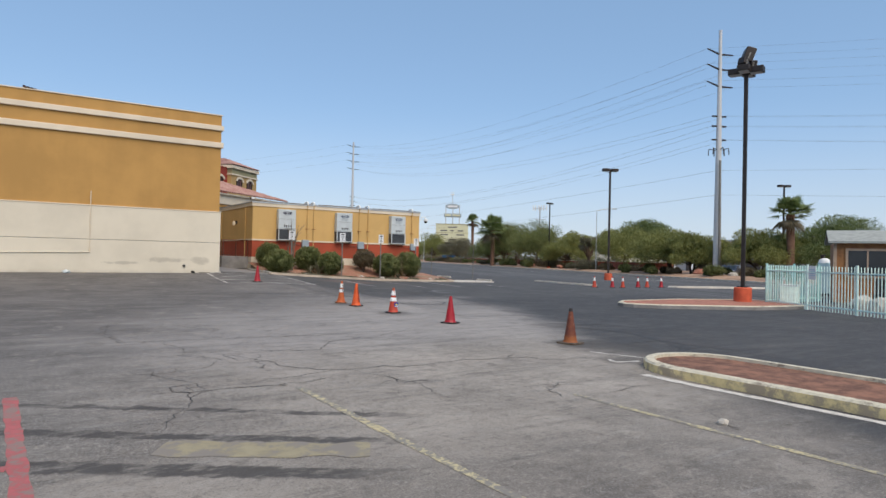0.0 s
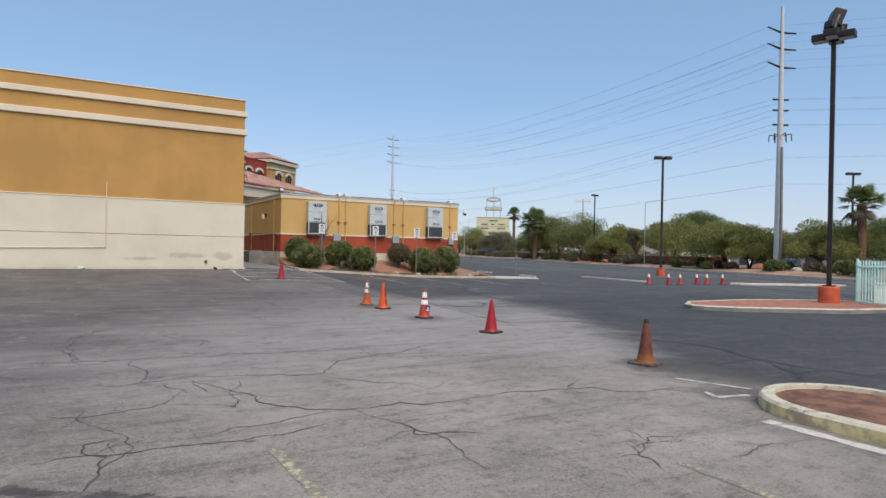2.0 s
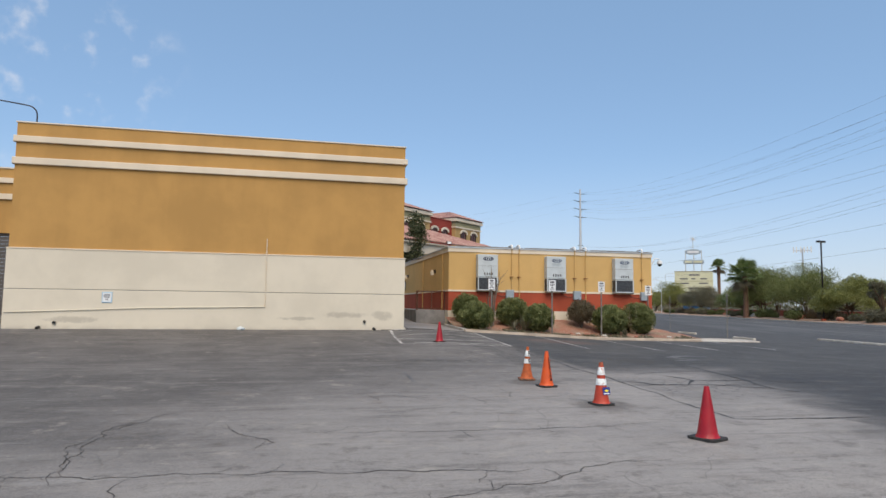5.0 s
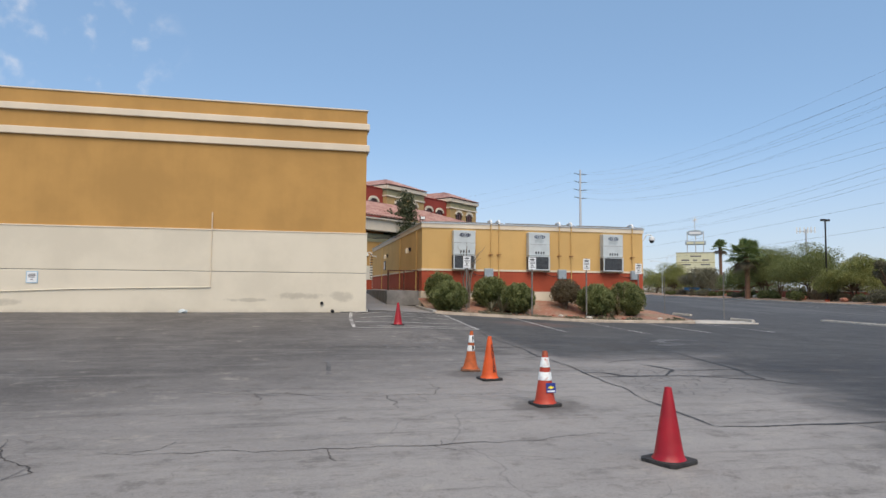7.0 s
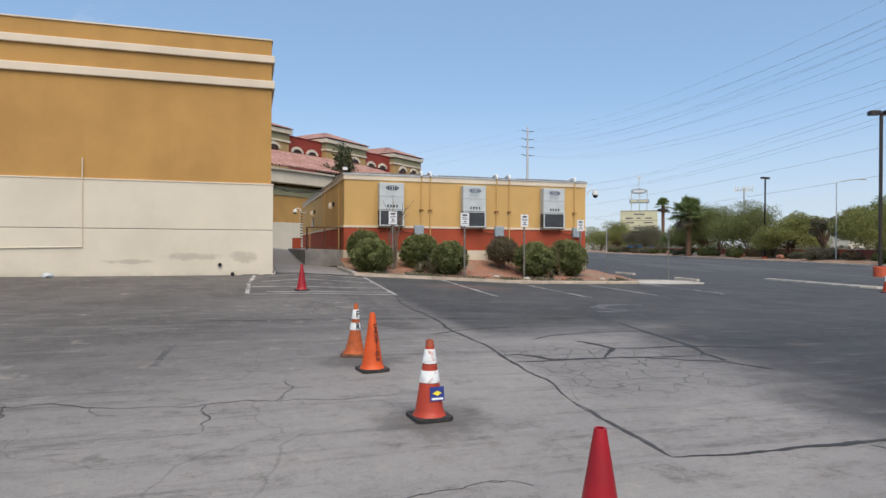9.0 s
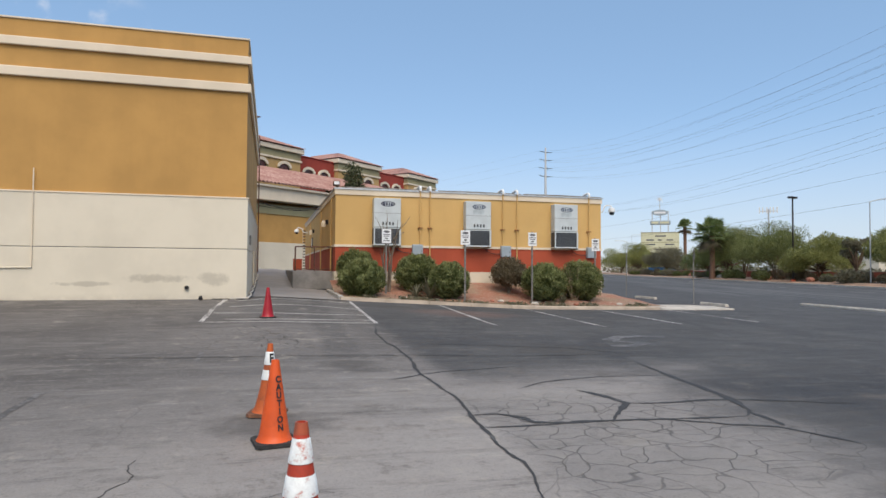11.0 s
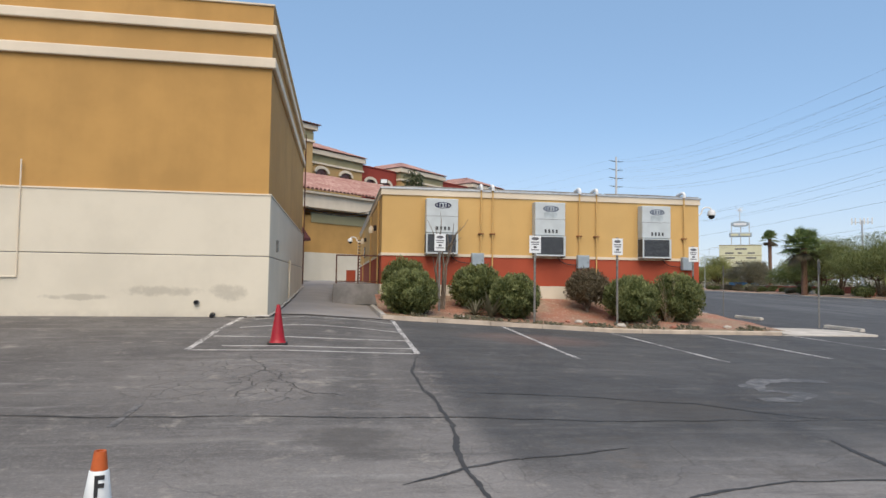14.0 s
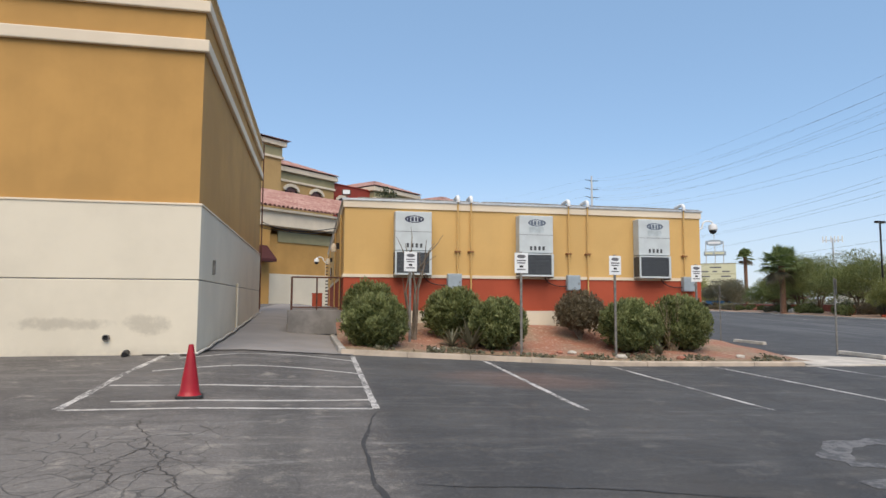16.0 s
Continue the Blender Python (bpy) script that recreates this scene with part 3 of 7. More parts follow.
def letters(text, size, mat, parent, m, name="lettering"):
    """Flat lettering with the built-in font, facing the -y of the pose m."""
    cu = bpy.data.curves.new(name, "FONT")
    cu.body, cu.size, cu.align_x, cu.align_y, cu.extrude, cu.offset = text, size, "CENTER", "CENTER", 0.001, size * 0.035
    tmp = bpy.data.objects.new(name, cu)
    me = bpy.data.meshes.new_from_object(tmp)
    bpy.data.objects.remove(tmp)
    me.materials.clear()
    me.materials.append(mat)
    ob = new(name, me)
    ob.parent = parent
    ob.matrix_local = m @ pose(0, 0, 0, 90, 0, 0)
    return ob


# ---- ground ----
def gh(x, y):
    """Height of the lot at (x, y): it climbs towards the buildings and falls off to the east."""
    r = np.interp(y, [-20, 2, 9, 14, 20, 24.3, 28.4, 33, 45, 60], [0, 0, 0.08, 0.13, 0.28, 0.46, 0.71, 0.85, 1.4, 1.5])
    return float(r * np.interp(x, [6, 8, 14.5, 22, 30], [1, 0.83, 0.35, 0.2, 0]))


def spread(lo, hi, step, far):
    inner = list(np.arange(lo, hi + 1e-6, step))
    out, d, v = [], step * 2, hi
    while v < far:
        v += d
        d *= 1.6
        out.append(v)
    low, d, v = [], step * 2, lo
    while v > -far:
        v -= d
        d *= 1.6
        low.append(v)
    return low[::-1] + inner + out


gx, gy = spread(-18, 46, 0.5, 3000), spread(-8, 66, 0.5, 3000)
gv = [(x, y, gh(x, y)) for y in gy for x in gx]
nx = len(gx)
gf = [(j * nx + i, j * nx + i + 1, (j + 1) * nx + i + 1, (j + 1) * nx + i) for j in range(len(gy) - 1) for i in range(nx - 1)]
ground = new("ground", mesh_from("ground", gv, gf, ASPHALT, True))
tagged(ground, "cracked grey asphalt parking lot with darker sealed lanes", "ground", kind="structure")


def strip(name, pts, width, mat, lift=0.004, jitter=0.0, step=0.35, seed=1, ragged=0.0):
    """A thin painted or tarred strip along (x, y) points that follows the ground."""
    rnd = random.Random(seed)
    line = []
    for (ax, ay), (bx, by) in zip(pts, pts[1:]):
        n = max(1, int(math.hypot(bx - ax, by - ay) / step))
        for i in range(n):
            line.append((ax + (bx - ax) * i / n, ay + (by - ay) * i / n))
    line.append(pts[-1])
    if jitter:
        line = [line[0]] + [(x + rnd.uniform(-jitter, jitter), y + rnd.uniform(-jitter, jitter)) for x, y in line[1:-1]] + [line[-1]]
    verts, faces = [], []
    for i, (x, y) in enumerate(line):
        a, b = line[max(i - 1, 0)], line[min(i + 1, len(line) - 1)]
        d = Vector((b[0] - a[0], b[1] - a[1])).normalized()
        w = width / 2 * (1 + rnd.uniform(-ragged, ragged))
        for s in (-1, 1):
            px, py = x - d.y * w * s, y + d.x * w * s
            verts.append((px, py, gh(px, py) + lift))
        if i:
            faces.append((2 * i - 2, 2 * i - 1, 2 * i + 1, 2 * i))
    return mesh_from(name, verts, faces, mat)


def marking(name, pts, width, mat, label, category="road marking", **k):
    return tagged(new(name, strip(name, pts, width, mat, **k)), label, category, kind="structure")


# stall lines before the low building
for x, y0 in ((8.22, 23.6), (11.17, 23.55), (14.2, 23.6), (16.9, 24.2), (19.8, 24.6)):
    marking("stall_line", [(x, 28.95), (x + 0.02, y0)], 0.1, WHITE_PAINT, "worn white painted parking stall line", ragged=0.15, step=0.2, seed=int(x))
# hatched aisle at the ramp
marking("aisle_line", [(4.6, 28.3), (4.42, 26.0), (4.37, 23.65)], 0.11, WHITE_PAINT, "worn white painted edge line of the aisle", ragged=0.2, step=0.2)
marking("aisle_line", [(5.0, 29.0), (4.86, 28.1)], 0.1, WHITE_PAINT, "worn white painted edge line of the aisle", ragged=0.2, step=0.2, seed=8)
for i, (xa, ya, yb, arch) in enumerate(((4.4, 23.62, 23.6, -0.05), (4.85, 24.1, 24.22, -0.1), (4.5, 25.25, 25.22, -0.1), (4.8, 26.45, 26.5, 0.55), (4.95, 27.85, 28.05, 0.65))):
    pts = [(xa + (8.2 - xa) * k / 10, ya + (yb - ya) * k / 10 + arch * math.sin(math.pi * k / 10)) for k in range(11)]
    marking("aisle_stripe", pts, 0.08, AISLE_PAINT, "thin worn white stripe across the aisle", ragged=0.25, step=0.2, seed=i)
marking("turn_arrow", [(12.3, 20.05), (12.75, 20.05), (13.35, 20.45), (12.75, 20.75)], 0.26, FADED_PAINT, "faded white painted turn arrow on asphalt", ragged=0.25, step=0.15)
marking("turn_arrow", [(12.7, 20.85), (13.35, 21.5), (14.0, 21.6), (14.5, 21.5)], 0.3, FADED_PAINT, "faded white painted turn arrow on asphalt", ragged=0.3, step=0.15)
# yellow and red lines near the start
marking("stall_line", [(0.2, 4.3), (0.35, -6.5)], 0.1, YELLOW_PAINT, "worn yellow painted stall line, chipped", ragged=0.2, step=0.12)
marking("stall_line", [(3.18, 2.4), (3.4, -6.5)], 0.09, YELLOW_PAINT, "worn yellow painted stall line, chipped", ragged=0.2, step=0.12, seed=4)
marking("stall_line", [(5.15, 2.9), (5.4, -6.5)], 0.16, FRESH_PAINT, "white painted line beside the raised island", ragged=0.2, step=0.12, seed=5)
marking("red_line", [(-2.87, 5.15), (-2.7, 0.5)], 0.14, RED_PAINT, "worn red painted line on the asphalt", ragged=0.15, step=0.15)
marking("red_line", [(-4.4, 2.7), (-2.85, 2.5)], 0.13, RED_PAINT, "worn red painted line on the asphalt", ragged=0.15, step=0.15, seed=3)
marking("paint_mark", [(6.05, 4.85), (6.45, 3.95)], 0.06, FRESH_PAINT, "white painted corner mark on asphalt", ragged=0.3, step=0.1)
marking("paint_mark", [(5.6, 3.85), (6.1, 3.75)], 0.07, FRESH_PAINT, "white painted corner mark on asphalt", ragged=0.3, step=0.1, seed=2)
marking("paint_mark", [(5.6, 3.85), (5.72, 4.1)], 0.06, FRESH_PAINT, "white painted corner mark on asphalt", ragged=0.3, step=0.1, seed=2)
marking("paint_mark", [(3.3, 15.4), (3.35, 17.0)], 0.08, FADED_PAINT, "faint white painted dash on asphalt", ragged=0.3, step=0.1, seed=2)
marking("paint_mark", [(4.8, 18.8), (4.78, 19.75)], 0.07, FADED_PAINT, "faint white painted dash on asphalt", ragged=0.3, step=0.1, seed=6)
def wander(pts, rnd, rough=0.13, step=0.07):
    """The line through (x, y) points, broken up by halving each stretch and pushing its middle aside."""
    line = [Vector((*p, 0)) for p in pts]
    while max((b - a).length for a, b in zip(line, line[1:])) > step:
        out = [line[0]]
        for a, b in zip(line, line[1:]):
            d = b - a
            if d.length > step:
                out.append((a + b) / 2 + Vector((-d.y, d.x, 0)) * rnd.uniform(-rough, rough))
            out.append(b)
        line = out
    return line


def ribbon(verts, faces, line, width, rnd, lift, taper):
    """Adds a strip of uneven width along a line to verts and faces."""
    n, k0, ph = len(line), len(verts), rnd.uniform(0, 60)
    for i, p in enumerate(line):
        a, b = line[max(i - 1, 0)], line[min(i + 1, n - 1)]
        d = (b - a).normalized()
        w = width / 2 * (0.85 + 0.75 * noise.noise((p.x * 2.3, p.y * 2.3, ph)) + rnd.uniform(-0.25, 0.25))
        if taper:
            w *= min(1.0, 0.15 + 5 * min(i, n - 1 - i) / n)
        w = max(w, 0.003)
        for s in (-1, 1):
            px, py = p.x - d.y * w * s, p.y + d.x * w * s
            verts.append((px, py, gh(px, py) + lift))
        if i:
            q = k0 + 2 * i
            faces.append((q - 2, q - 1, q + 1, q))


def seam(name, width, seed, pts, mat, label, category, lift, rough, side):
    """A crack or a tar line with short side branches."""
    rnd = random.Random(seed)
    verts, faces = [], []
    line = wander(pts, rnd, rough)
    ribbon(verts, faces, line, width, rnd, lift, True)
    for k in range(int(len(line) * side)):
        i = rnd.randrange(2, len(line) - 2)
        d = (line[i + 1] - line[i - 1]).normalized()
        a = rnd.choice((-1, 1)) * radians(rnd.uniform(35, 80))
        d = Vector((d.x * math.cos(a) - d.y * math.sin(a), d.x * math.sin(a) + d.y * math.cos(a), 0))
        ribbon(verts, faces, wander([line[i].xy, (line[i] + d * rnd.uniform(0.15, 0.55)).xy], rnd, 0.2), width * 0.5, rnd, lift - 0.0006, True)
    return tagged(new(name, mesh_from(name, verts, faces, mat)), label, category, kind="structure")


def tar_seam(width, seed, *pts, mat=TAR):
    return seam("tar_seam", width, seed, pts, mat, "black tar seam sealing a crack", "tar seam", 0.005, 0.045, 0.0)


def open_crack(width, seed, *pts):
    return seam("asphalt_crack", width, seed, pts, CRACK, "open dark crack running through the asphalt", "crack", 0.004, 0.15, 0.05)


# tarred joints and tyre-dragged tar
tar_seam(0.085, 0, (9.55, 16.11), (9.70, 15.79), (9.79, 15.35), (9.48, 15.00), (9.20, 14.63))
tar_seam(0.06, 1, (9.79, 15.35), (10.37, 15.30), (11.12, 15.33), (11.73, 15.17), (12.70, 14.86))
tar_seam(0.075, 2, (7.78, 15.09), (8.13, 15.13), (8.34, 14.93), (8.38, 14.75), (8.73, 14.66), (9.25, 14.66), (9.77, 14.62), (10.25, 14.59), (10.76, 14.58))
tar_seam(0.1, 3, (10.76, 14.58), (11.01, 14.83), (11.18, 15.32), (11.32, 16.06), (11.43, 16.91), (11.64, 18.07))
tar_seam(0.04, 4, (7.81, 14.65), (8.34, 14.64), (8.73, 14.66))
tar_seam(0.055, 5, (9.77, 14.62), (10.28, 14.33), (10.74, 14.14), (10.94, 13.74), (11.05, 13.47))
tar_seam(0.06, 6, (10.92, 14.73), (10.90, 14.31), (10.85, 14.16))
tar_seam(0.052, 7, (8.24, 23.4), (8.0, 22.2), (8.0, 20.1), (7.95, 18.3), (7.88, 17.0), (7.9, 15.6), (7.8, 14.6), (7.8, 13.6), (7.58, 12.6))
tar_seam(0.035, 8, (7.33, 17.05), (7.83, 17.39), (8.51, 17.66), (9.47, 17.91))
tar_seam(0.035, 9, (8.27, 20.46), (9.77, 20.21), (11.23, 19.79), (12.14, 19.04), (12.79, 18.86))
tar_seam(0.03, 10, (8.81, 16.29), (9.41, 16.70), (10.33, 16.94), (11.51, 16.90))
tar_seam(0.035, 11, (2.47, 19.53), (4.72, 19.18), (7.13, 19.06), (8.89, 18.99), (13.53, 18.93))
tar_seam(0.045, 12, (7.58, 12.62), (7.50, 10.86), mat=OLD_TAR)
tar_seam(0.06, 13, (7.50, 10.86), (8.21, 10.80), (9.22, 10.79), (10.04, 10.78))
tar_seam(0.03, 14, (9.28, 10.72), (9.45, 10.32))
tar_seam(0.09, 16, (8.64, 8.38), (9.36, 8.32), (10.29, 8.12))
tar_seam(0.06, 17, (8.45, 8.05), (8.93, 7.40), (9.11, 6.94), (9.05, 6.23), (8.69, 5.39), (8.74, 4.82), (8.85, 4.27))
tar_seam(0.05, 18, (7.46, 5.29), (7.84, 5.37), (8.69, 5.39))
tar_seam(0.09, 19, (8.74, 4.82), (8.01, 4.28), (7.40, 3.83))
tar_seam(0.04, 20, (8.13, 4.35), (8.93, 4.32), (9.03, 3.66), (8.66, 3.00))
tar_seam(0.06, 21, (8.60, 5.13), (8.13, 4.35), (7.45, 3.80))
# open cracks
open_crack(0.021, 40, (-1.95, 7.43), (-1.65, 7.44), (-1.27, 7.37), (-0.59, 7.31), (-0.15, 7.45), (0.35, 7.32), (0.87, 7.22), (1.62, 7.03), (1.95, 7.56), (2.30, 7.86), (2.96, 8.14), (3.65, 8.37), (5.07, 8.77))
open_crack(0.021, 41, (-2.17, 9.11), (-1.81, 9.17), (-1.22, 9.08), (-0.53, 8.95), (0.13, 8.97), (1.22, 8.82), (2.24, 8.70), (3.37, 8.63))
open_crack(0.015, 42, (-0.87, 12.56), (-1.22, 11.92), (-1.36, 10.99), (-1.36, 10.16), (-1.22, 9.08))
open_crack(0.015, 43, (-0.60, 8.97), (-0.51, 8.10), (-0.55, 7.54), (-0.59, 7.31))
open_crack(0.021, 44, (-0.16, 7.42), (0.15, 6.86), (0.29, 6.53), (0.47, 5.94), (0.62, 5.57), (1.09, 5.23), (1.30, 5.14), (1.66, 5.14), (1.92, 5.22), (2.09, 4.97), (2.58, 5.00), (2.94, 5.00), (3.47, 5.10), (4.16, 4.94), (4.54, 4.88), (4.61, 4.59), (5.67, 4.36), (6.50, 4.13))
open_crack(0.015, 45, (0.29, 6.53), (0.31, 6.00), (0.18, 5.71), (-0.08, 5.93))
open_crack(0.015, 46, (-1.76, 5.92), (-1.52, 6.04), (-1.20, 5.90), (-0.88, 5.97), (-0.59, 6.05), (-0.36, 6.37), (-0.16, 6.76))
open_crack(0.015, 47, (-1.21, 6.17), (-1.28, 5.81), (-1.10, 5.50), (-0.92, 5.15), (-0.86, 4.69), (-0.92, 4.58))
open_crack(0.015, 48, (-0.92, 5.09), (-1.23, 4.95), (-1.18, 4.63), (-1.07, 4.52), (-1.14, 4.16))
open_crack(0.021, 49, (-1.59, 4.60), (-1.39, 4.67), (-1.22, 4.65), (-0.88, 4.57), (-0.49, 4.60), (-0.16, 4.56), (0.15, 4.58), (0.59, 4.63), (0.92, 4.69))
open_crack(0.015, 50, (-0.26, 4.79), (0.08, 4.96), (0.48, 4.97), (0.83, 5.11), (1.09, 5.21))
open_crack(0.015, 51, (1.33, 5.06), (1.41, 4.69), (1.55, 4.36), (1.68, 3.96), (1.65, 3.53), (1.60, 3.12), (1.59, 2.95))
open_crack(0.015, 52, (1.55, 4.36), (1.50, 4.04), (1.69, 3.99), (1.99, 3.91), (2.13, 3.77))
open_crack(0.015, 53, (3.17, 2.94), (3.01, 2.67), (2.93, 2.35))
open_crack(0.015, 54, (3.12, 2.86), (3.49, 2.87), (3.78, 2.82))
open_crack(0.015, 55, (3.77, 2.31), (4.15, 2.33), (4.54, 2.33))
open_crack(0.015, 56, (-0.94, 4.71), (-1.08, 4.33), (-1.24, 3.82), (-1.44, 3.58), (-1.57, 3.20), (-1.66, 2.99))
open_crack(0.015, 57, (2.83, 2.71), (3.48, 3.02), (3.77, 2.94))
open_crack(0.015, 58, (3.90, 0.94), (3.62, 0.55), (3.49, 0.31))
open_crack(0.015, 59, (-0.40, 7.11), (-0.27, 6.85), (-0.19, 6.55))
open_crack(0.015, 60, (-0.04, 7.09), (-0.01, 6.82), (0.05, 6.47))
open_crack(0.015, 61, (0.51, 7.04), (0.47, 6.74), (0.35, 6.56), (0.19, 6.42))
open_crack(0.015, 62, (-1.25, 8.80), (-1.32, 9.32), (-1.49, 9.94), (-1.51, 10.54), (-1.25, 10.83))
open_crack(0.015, 63, (-1.89, 11.22), (-1.32, 11.34), (-1.07, 12.11), (-0.64, 12.53))
open_crack(0.015, 64, (1.50, 6.87), (1.77, 6.58), (1.99, 6.29), (2.32, 6.07), (2.50, 5.77), (2.60, 5.57))
open_crack(0.015, 65, (-0.00, 11.52), (0.19, 10.91), (0.48, 10.53), (0.69, 10.27), (0.53, 10.08))
open_crack(0.014, 66, (1.02, 10.84), (1.68, 10.71), (2.25, 10.69), (3.08, 10.63), (3.76, 10.60), (4.27, 10.57), (4.80, 10.54), (5.31, 10.58), (5.77, 10.69), (6.09, 10.73))
open_crack(0.014, 67, (-0.19, 14.08), (0.81, 13.98), (2.07, 13.74), (3.08, 13.47), (4.02, 13.34), (4.77, 13.29), (5.46, 13.22), (6.27, 13.23))
open_crack(0.014, 68, (1.99, 14.08), (2.23, 13.62), (2.29, 13.17))
open_crack(0.014, 69, (4.02, 13.34), (4.06, 12.43))
open_crack(0.014, 70, (4.84, 14.27), (4.69, 13.31))
open_crack(0.014, 71, (3.08, 10.63), (3.18, 10.17))
open_crack(0.015, 72, (5.61, 23.33), (5.55, 22.63), (5.79, 22.05), (5.74, 21.48), (5.60, 21.20), (5.41, 21.00), (5.13, 20.74))
open_crack(0.015, 73, (5.79, 22.05), (6.11, 21.55), (6.10, 21.13), (6.36, 20.59), (6.25, 20.14), (6.35, 19.84))
open_crack(0.015, 74, (5.60, 21.20), (5.84, 20.63), (5.69, 20.35), (5.85, 19.89))
open_crack(0.015, 75, (6.10, 21.13), (5.87, 20.88), (5.84, 20.63))
open_crack(0.015, 76, (6.36, 20.59), (6.59, 20.26), (6.96, 20.16))
marking("paint_patch", [(-1.75, 2.5), (-1.0, 2.05), (-0.15, 1.6)], 0.42, PATCH_PAINT, "old yellow paint worn thin on asphalt", ragged=0.2, step=0.15)


# ---- kerbs and islands ----
def offset_outline(pts, d):
    out = []
    n = len(pts)
    for i in range(n):
        a, p, b = Vector(pts[i - 1]), Vector(pts[i]), Vector(pts[(i + 1) % n])
        t = ((p - a).normalized() + (b - p).normalized()).normalized()
        out.append((p.x - t.y * d, p.y + t.x * d))
    return out


def island(name, outline, label, fill, top_mat, side_mat, width=0.16, height=0.15, sink=0.02):
    """A raised island: kerb ring in lengths, and its filling. The outline runs anticlockwise."""
    th = thing(name, pose(0, 0, 0), label, "traffic island", kind="structure")
    inner = offset_outline(outline, width)
    edge = offset_outline(outline, 0.03)
    n = len(outline)
    bm = bmesh.new()
    bt = bmesh.new()
    for i in range(n):
        j = (i + 1) % n
        lo = [(outline[i], -0.05), (outline[j], -0.05), (outline[j], height - 0.03), (outline[i], height - 0.03)]
        bm.faces.new([bm.verts.new((p[0], p[1], gh(*p) + h)) for p, h in lo])
        hi = [(outline[i], height - 0.03), (outline[j], height - 0.03), (edge[j], height), (edge[i], height)]
        bt.faces.new([bt.verts.new((p[0], p[1], gh(*p) + h)) for p, h in hi])
        hi = [(edge[i], height), (edge[j], height), (inner[j], height), (inner[i], height)]
        bt.faces.new([bt.verts.new((p[0], p[1], gh(*p) + h)) for p, h in hi])
        hi = [(inner[i], height), (inner[j], height), (inner[j], 0), (inner[i], 0)]
        bt.faces.new([bt.verts.new((p[0], p[1], gh(*p) + h)) for p, h in hi])
    bmesh.ops.remove_doubles(bm, verts=bm.verts, dist=0.001)
    bmesh.ops.remove_doubles(bt, verts=bt.verts, dist=0.001)
    part("kerb_face", bm, side_mat, th)
    part("kerb_top", bt, top_mat, th)
    bf = bmesh.new()
    bf.faces.new([bf.verts.new((p[0], p[1], gh(*p) + height - sink)) for p in inner])
    bmesh.ops.triangulate(bf, faces=bf.faces)
    part("island_fill", bf, fill, th)
    return th


def round_end(cx, cy, r, a0, a1, n=10):
    return [(cx + r * math.cos(radians(a0 + (a1 - a0) * i / n)), cy + r * math.sin(radians(a0 + (a1 - a0) * i / n))) for i in range(n + 1)]


island("parking_island", [(7.55, -7.0)] + round_end(6.4, 2.6, 1.02, 0, 180) + [(5.55, -7.0)], "long raised island with worn yellow kerb and red-brown dirt", DIRT, KERB_TOP, YELLOW_KERB, sink=0.05)
island("lamp_island", [(16.0, 12.9), (15.85, 12.5), (15.95, 12.1), (16.6, 11.4), (19.8, 9.7), (23.2, 9.3), (24.2, 10.8), (24.2, 12.5), (20.4, 13.7), (17.0, 13.6)], "raised island paved red with pale kerb round lamp post", BRICKRED, KERB_TOP, GREY_CONCRETE)
island("entry_median", [(29.0, 27.2), (29.25, 26.6), (29.6, 26.6), (30.6, 33.4), (30.2, 33.6)], "low pale concrete median kerb beside the road", PALE_CONCRETE, PALE_CONCRETE, PALE_CONCRETE, width=0.1, height=0.1)
island("entry_median", [(33.9, 23.4), (39.6, 21.0), (41.0, 21.0), (41.0, 21.8), (40.0, 22.2), (34.3, 24.4), (33.8, 24.1)], "low pale concrete median kerb beside the road", PALE_CONCRETE, PALE_CONCRETE, PALE_CONCRETE, width=0.1, height=0.1)

# planting bed before the low building
def bed(x, y):
    top = float(np.interp(x, [8, 14, 19.5, 22], [1.15, 1.1, 0.62, 0.4]))
    k = min(max((y - 29.35) / 3.9, 0), 1) ** 2.0
    return (gh(x, 29.2) + 0.1) * (1 - k) + top * k + 0.05 * noise.noise((x * 0.9, y * 0.9, 0))


bx, by = list(np.arange(8.0, 20.01, 0.3)), list(np.arange(29.3, 33.46, 0.2))
bv = [(x + (0.0 if x < 19 else 0.35 * math.sin((y - 29.3) * 0.7)), y, bed(x, y)) for y in by for x in bx]
bf = [(j * len(bx) + i, j * len(bx) + i + 1, (j + 1) * len(bx) + i + 1, (j + 1) * len(bx) + i) for j in range(len(by) - 1) for i in range(len(bx) - 1)]
bed_ob = tagged(new("planting_bed", mesh_from("planting_bed", bv, bf, MULCH, True)), "red gravel planting bed under clipped shrubs", "planting bed", kind="structure")


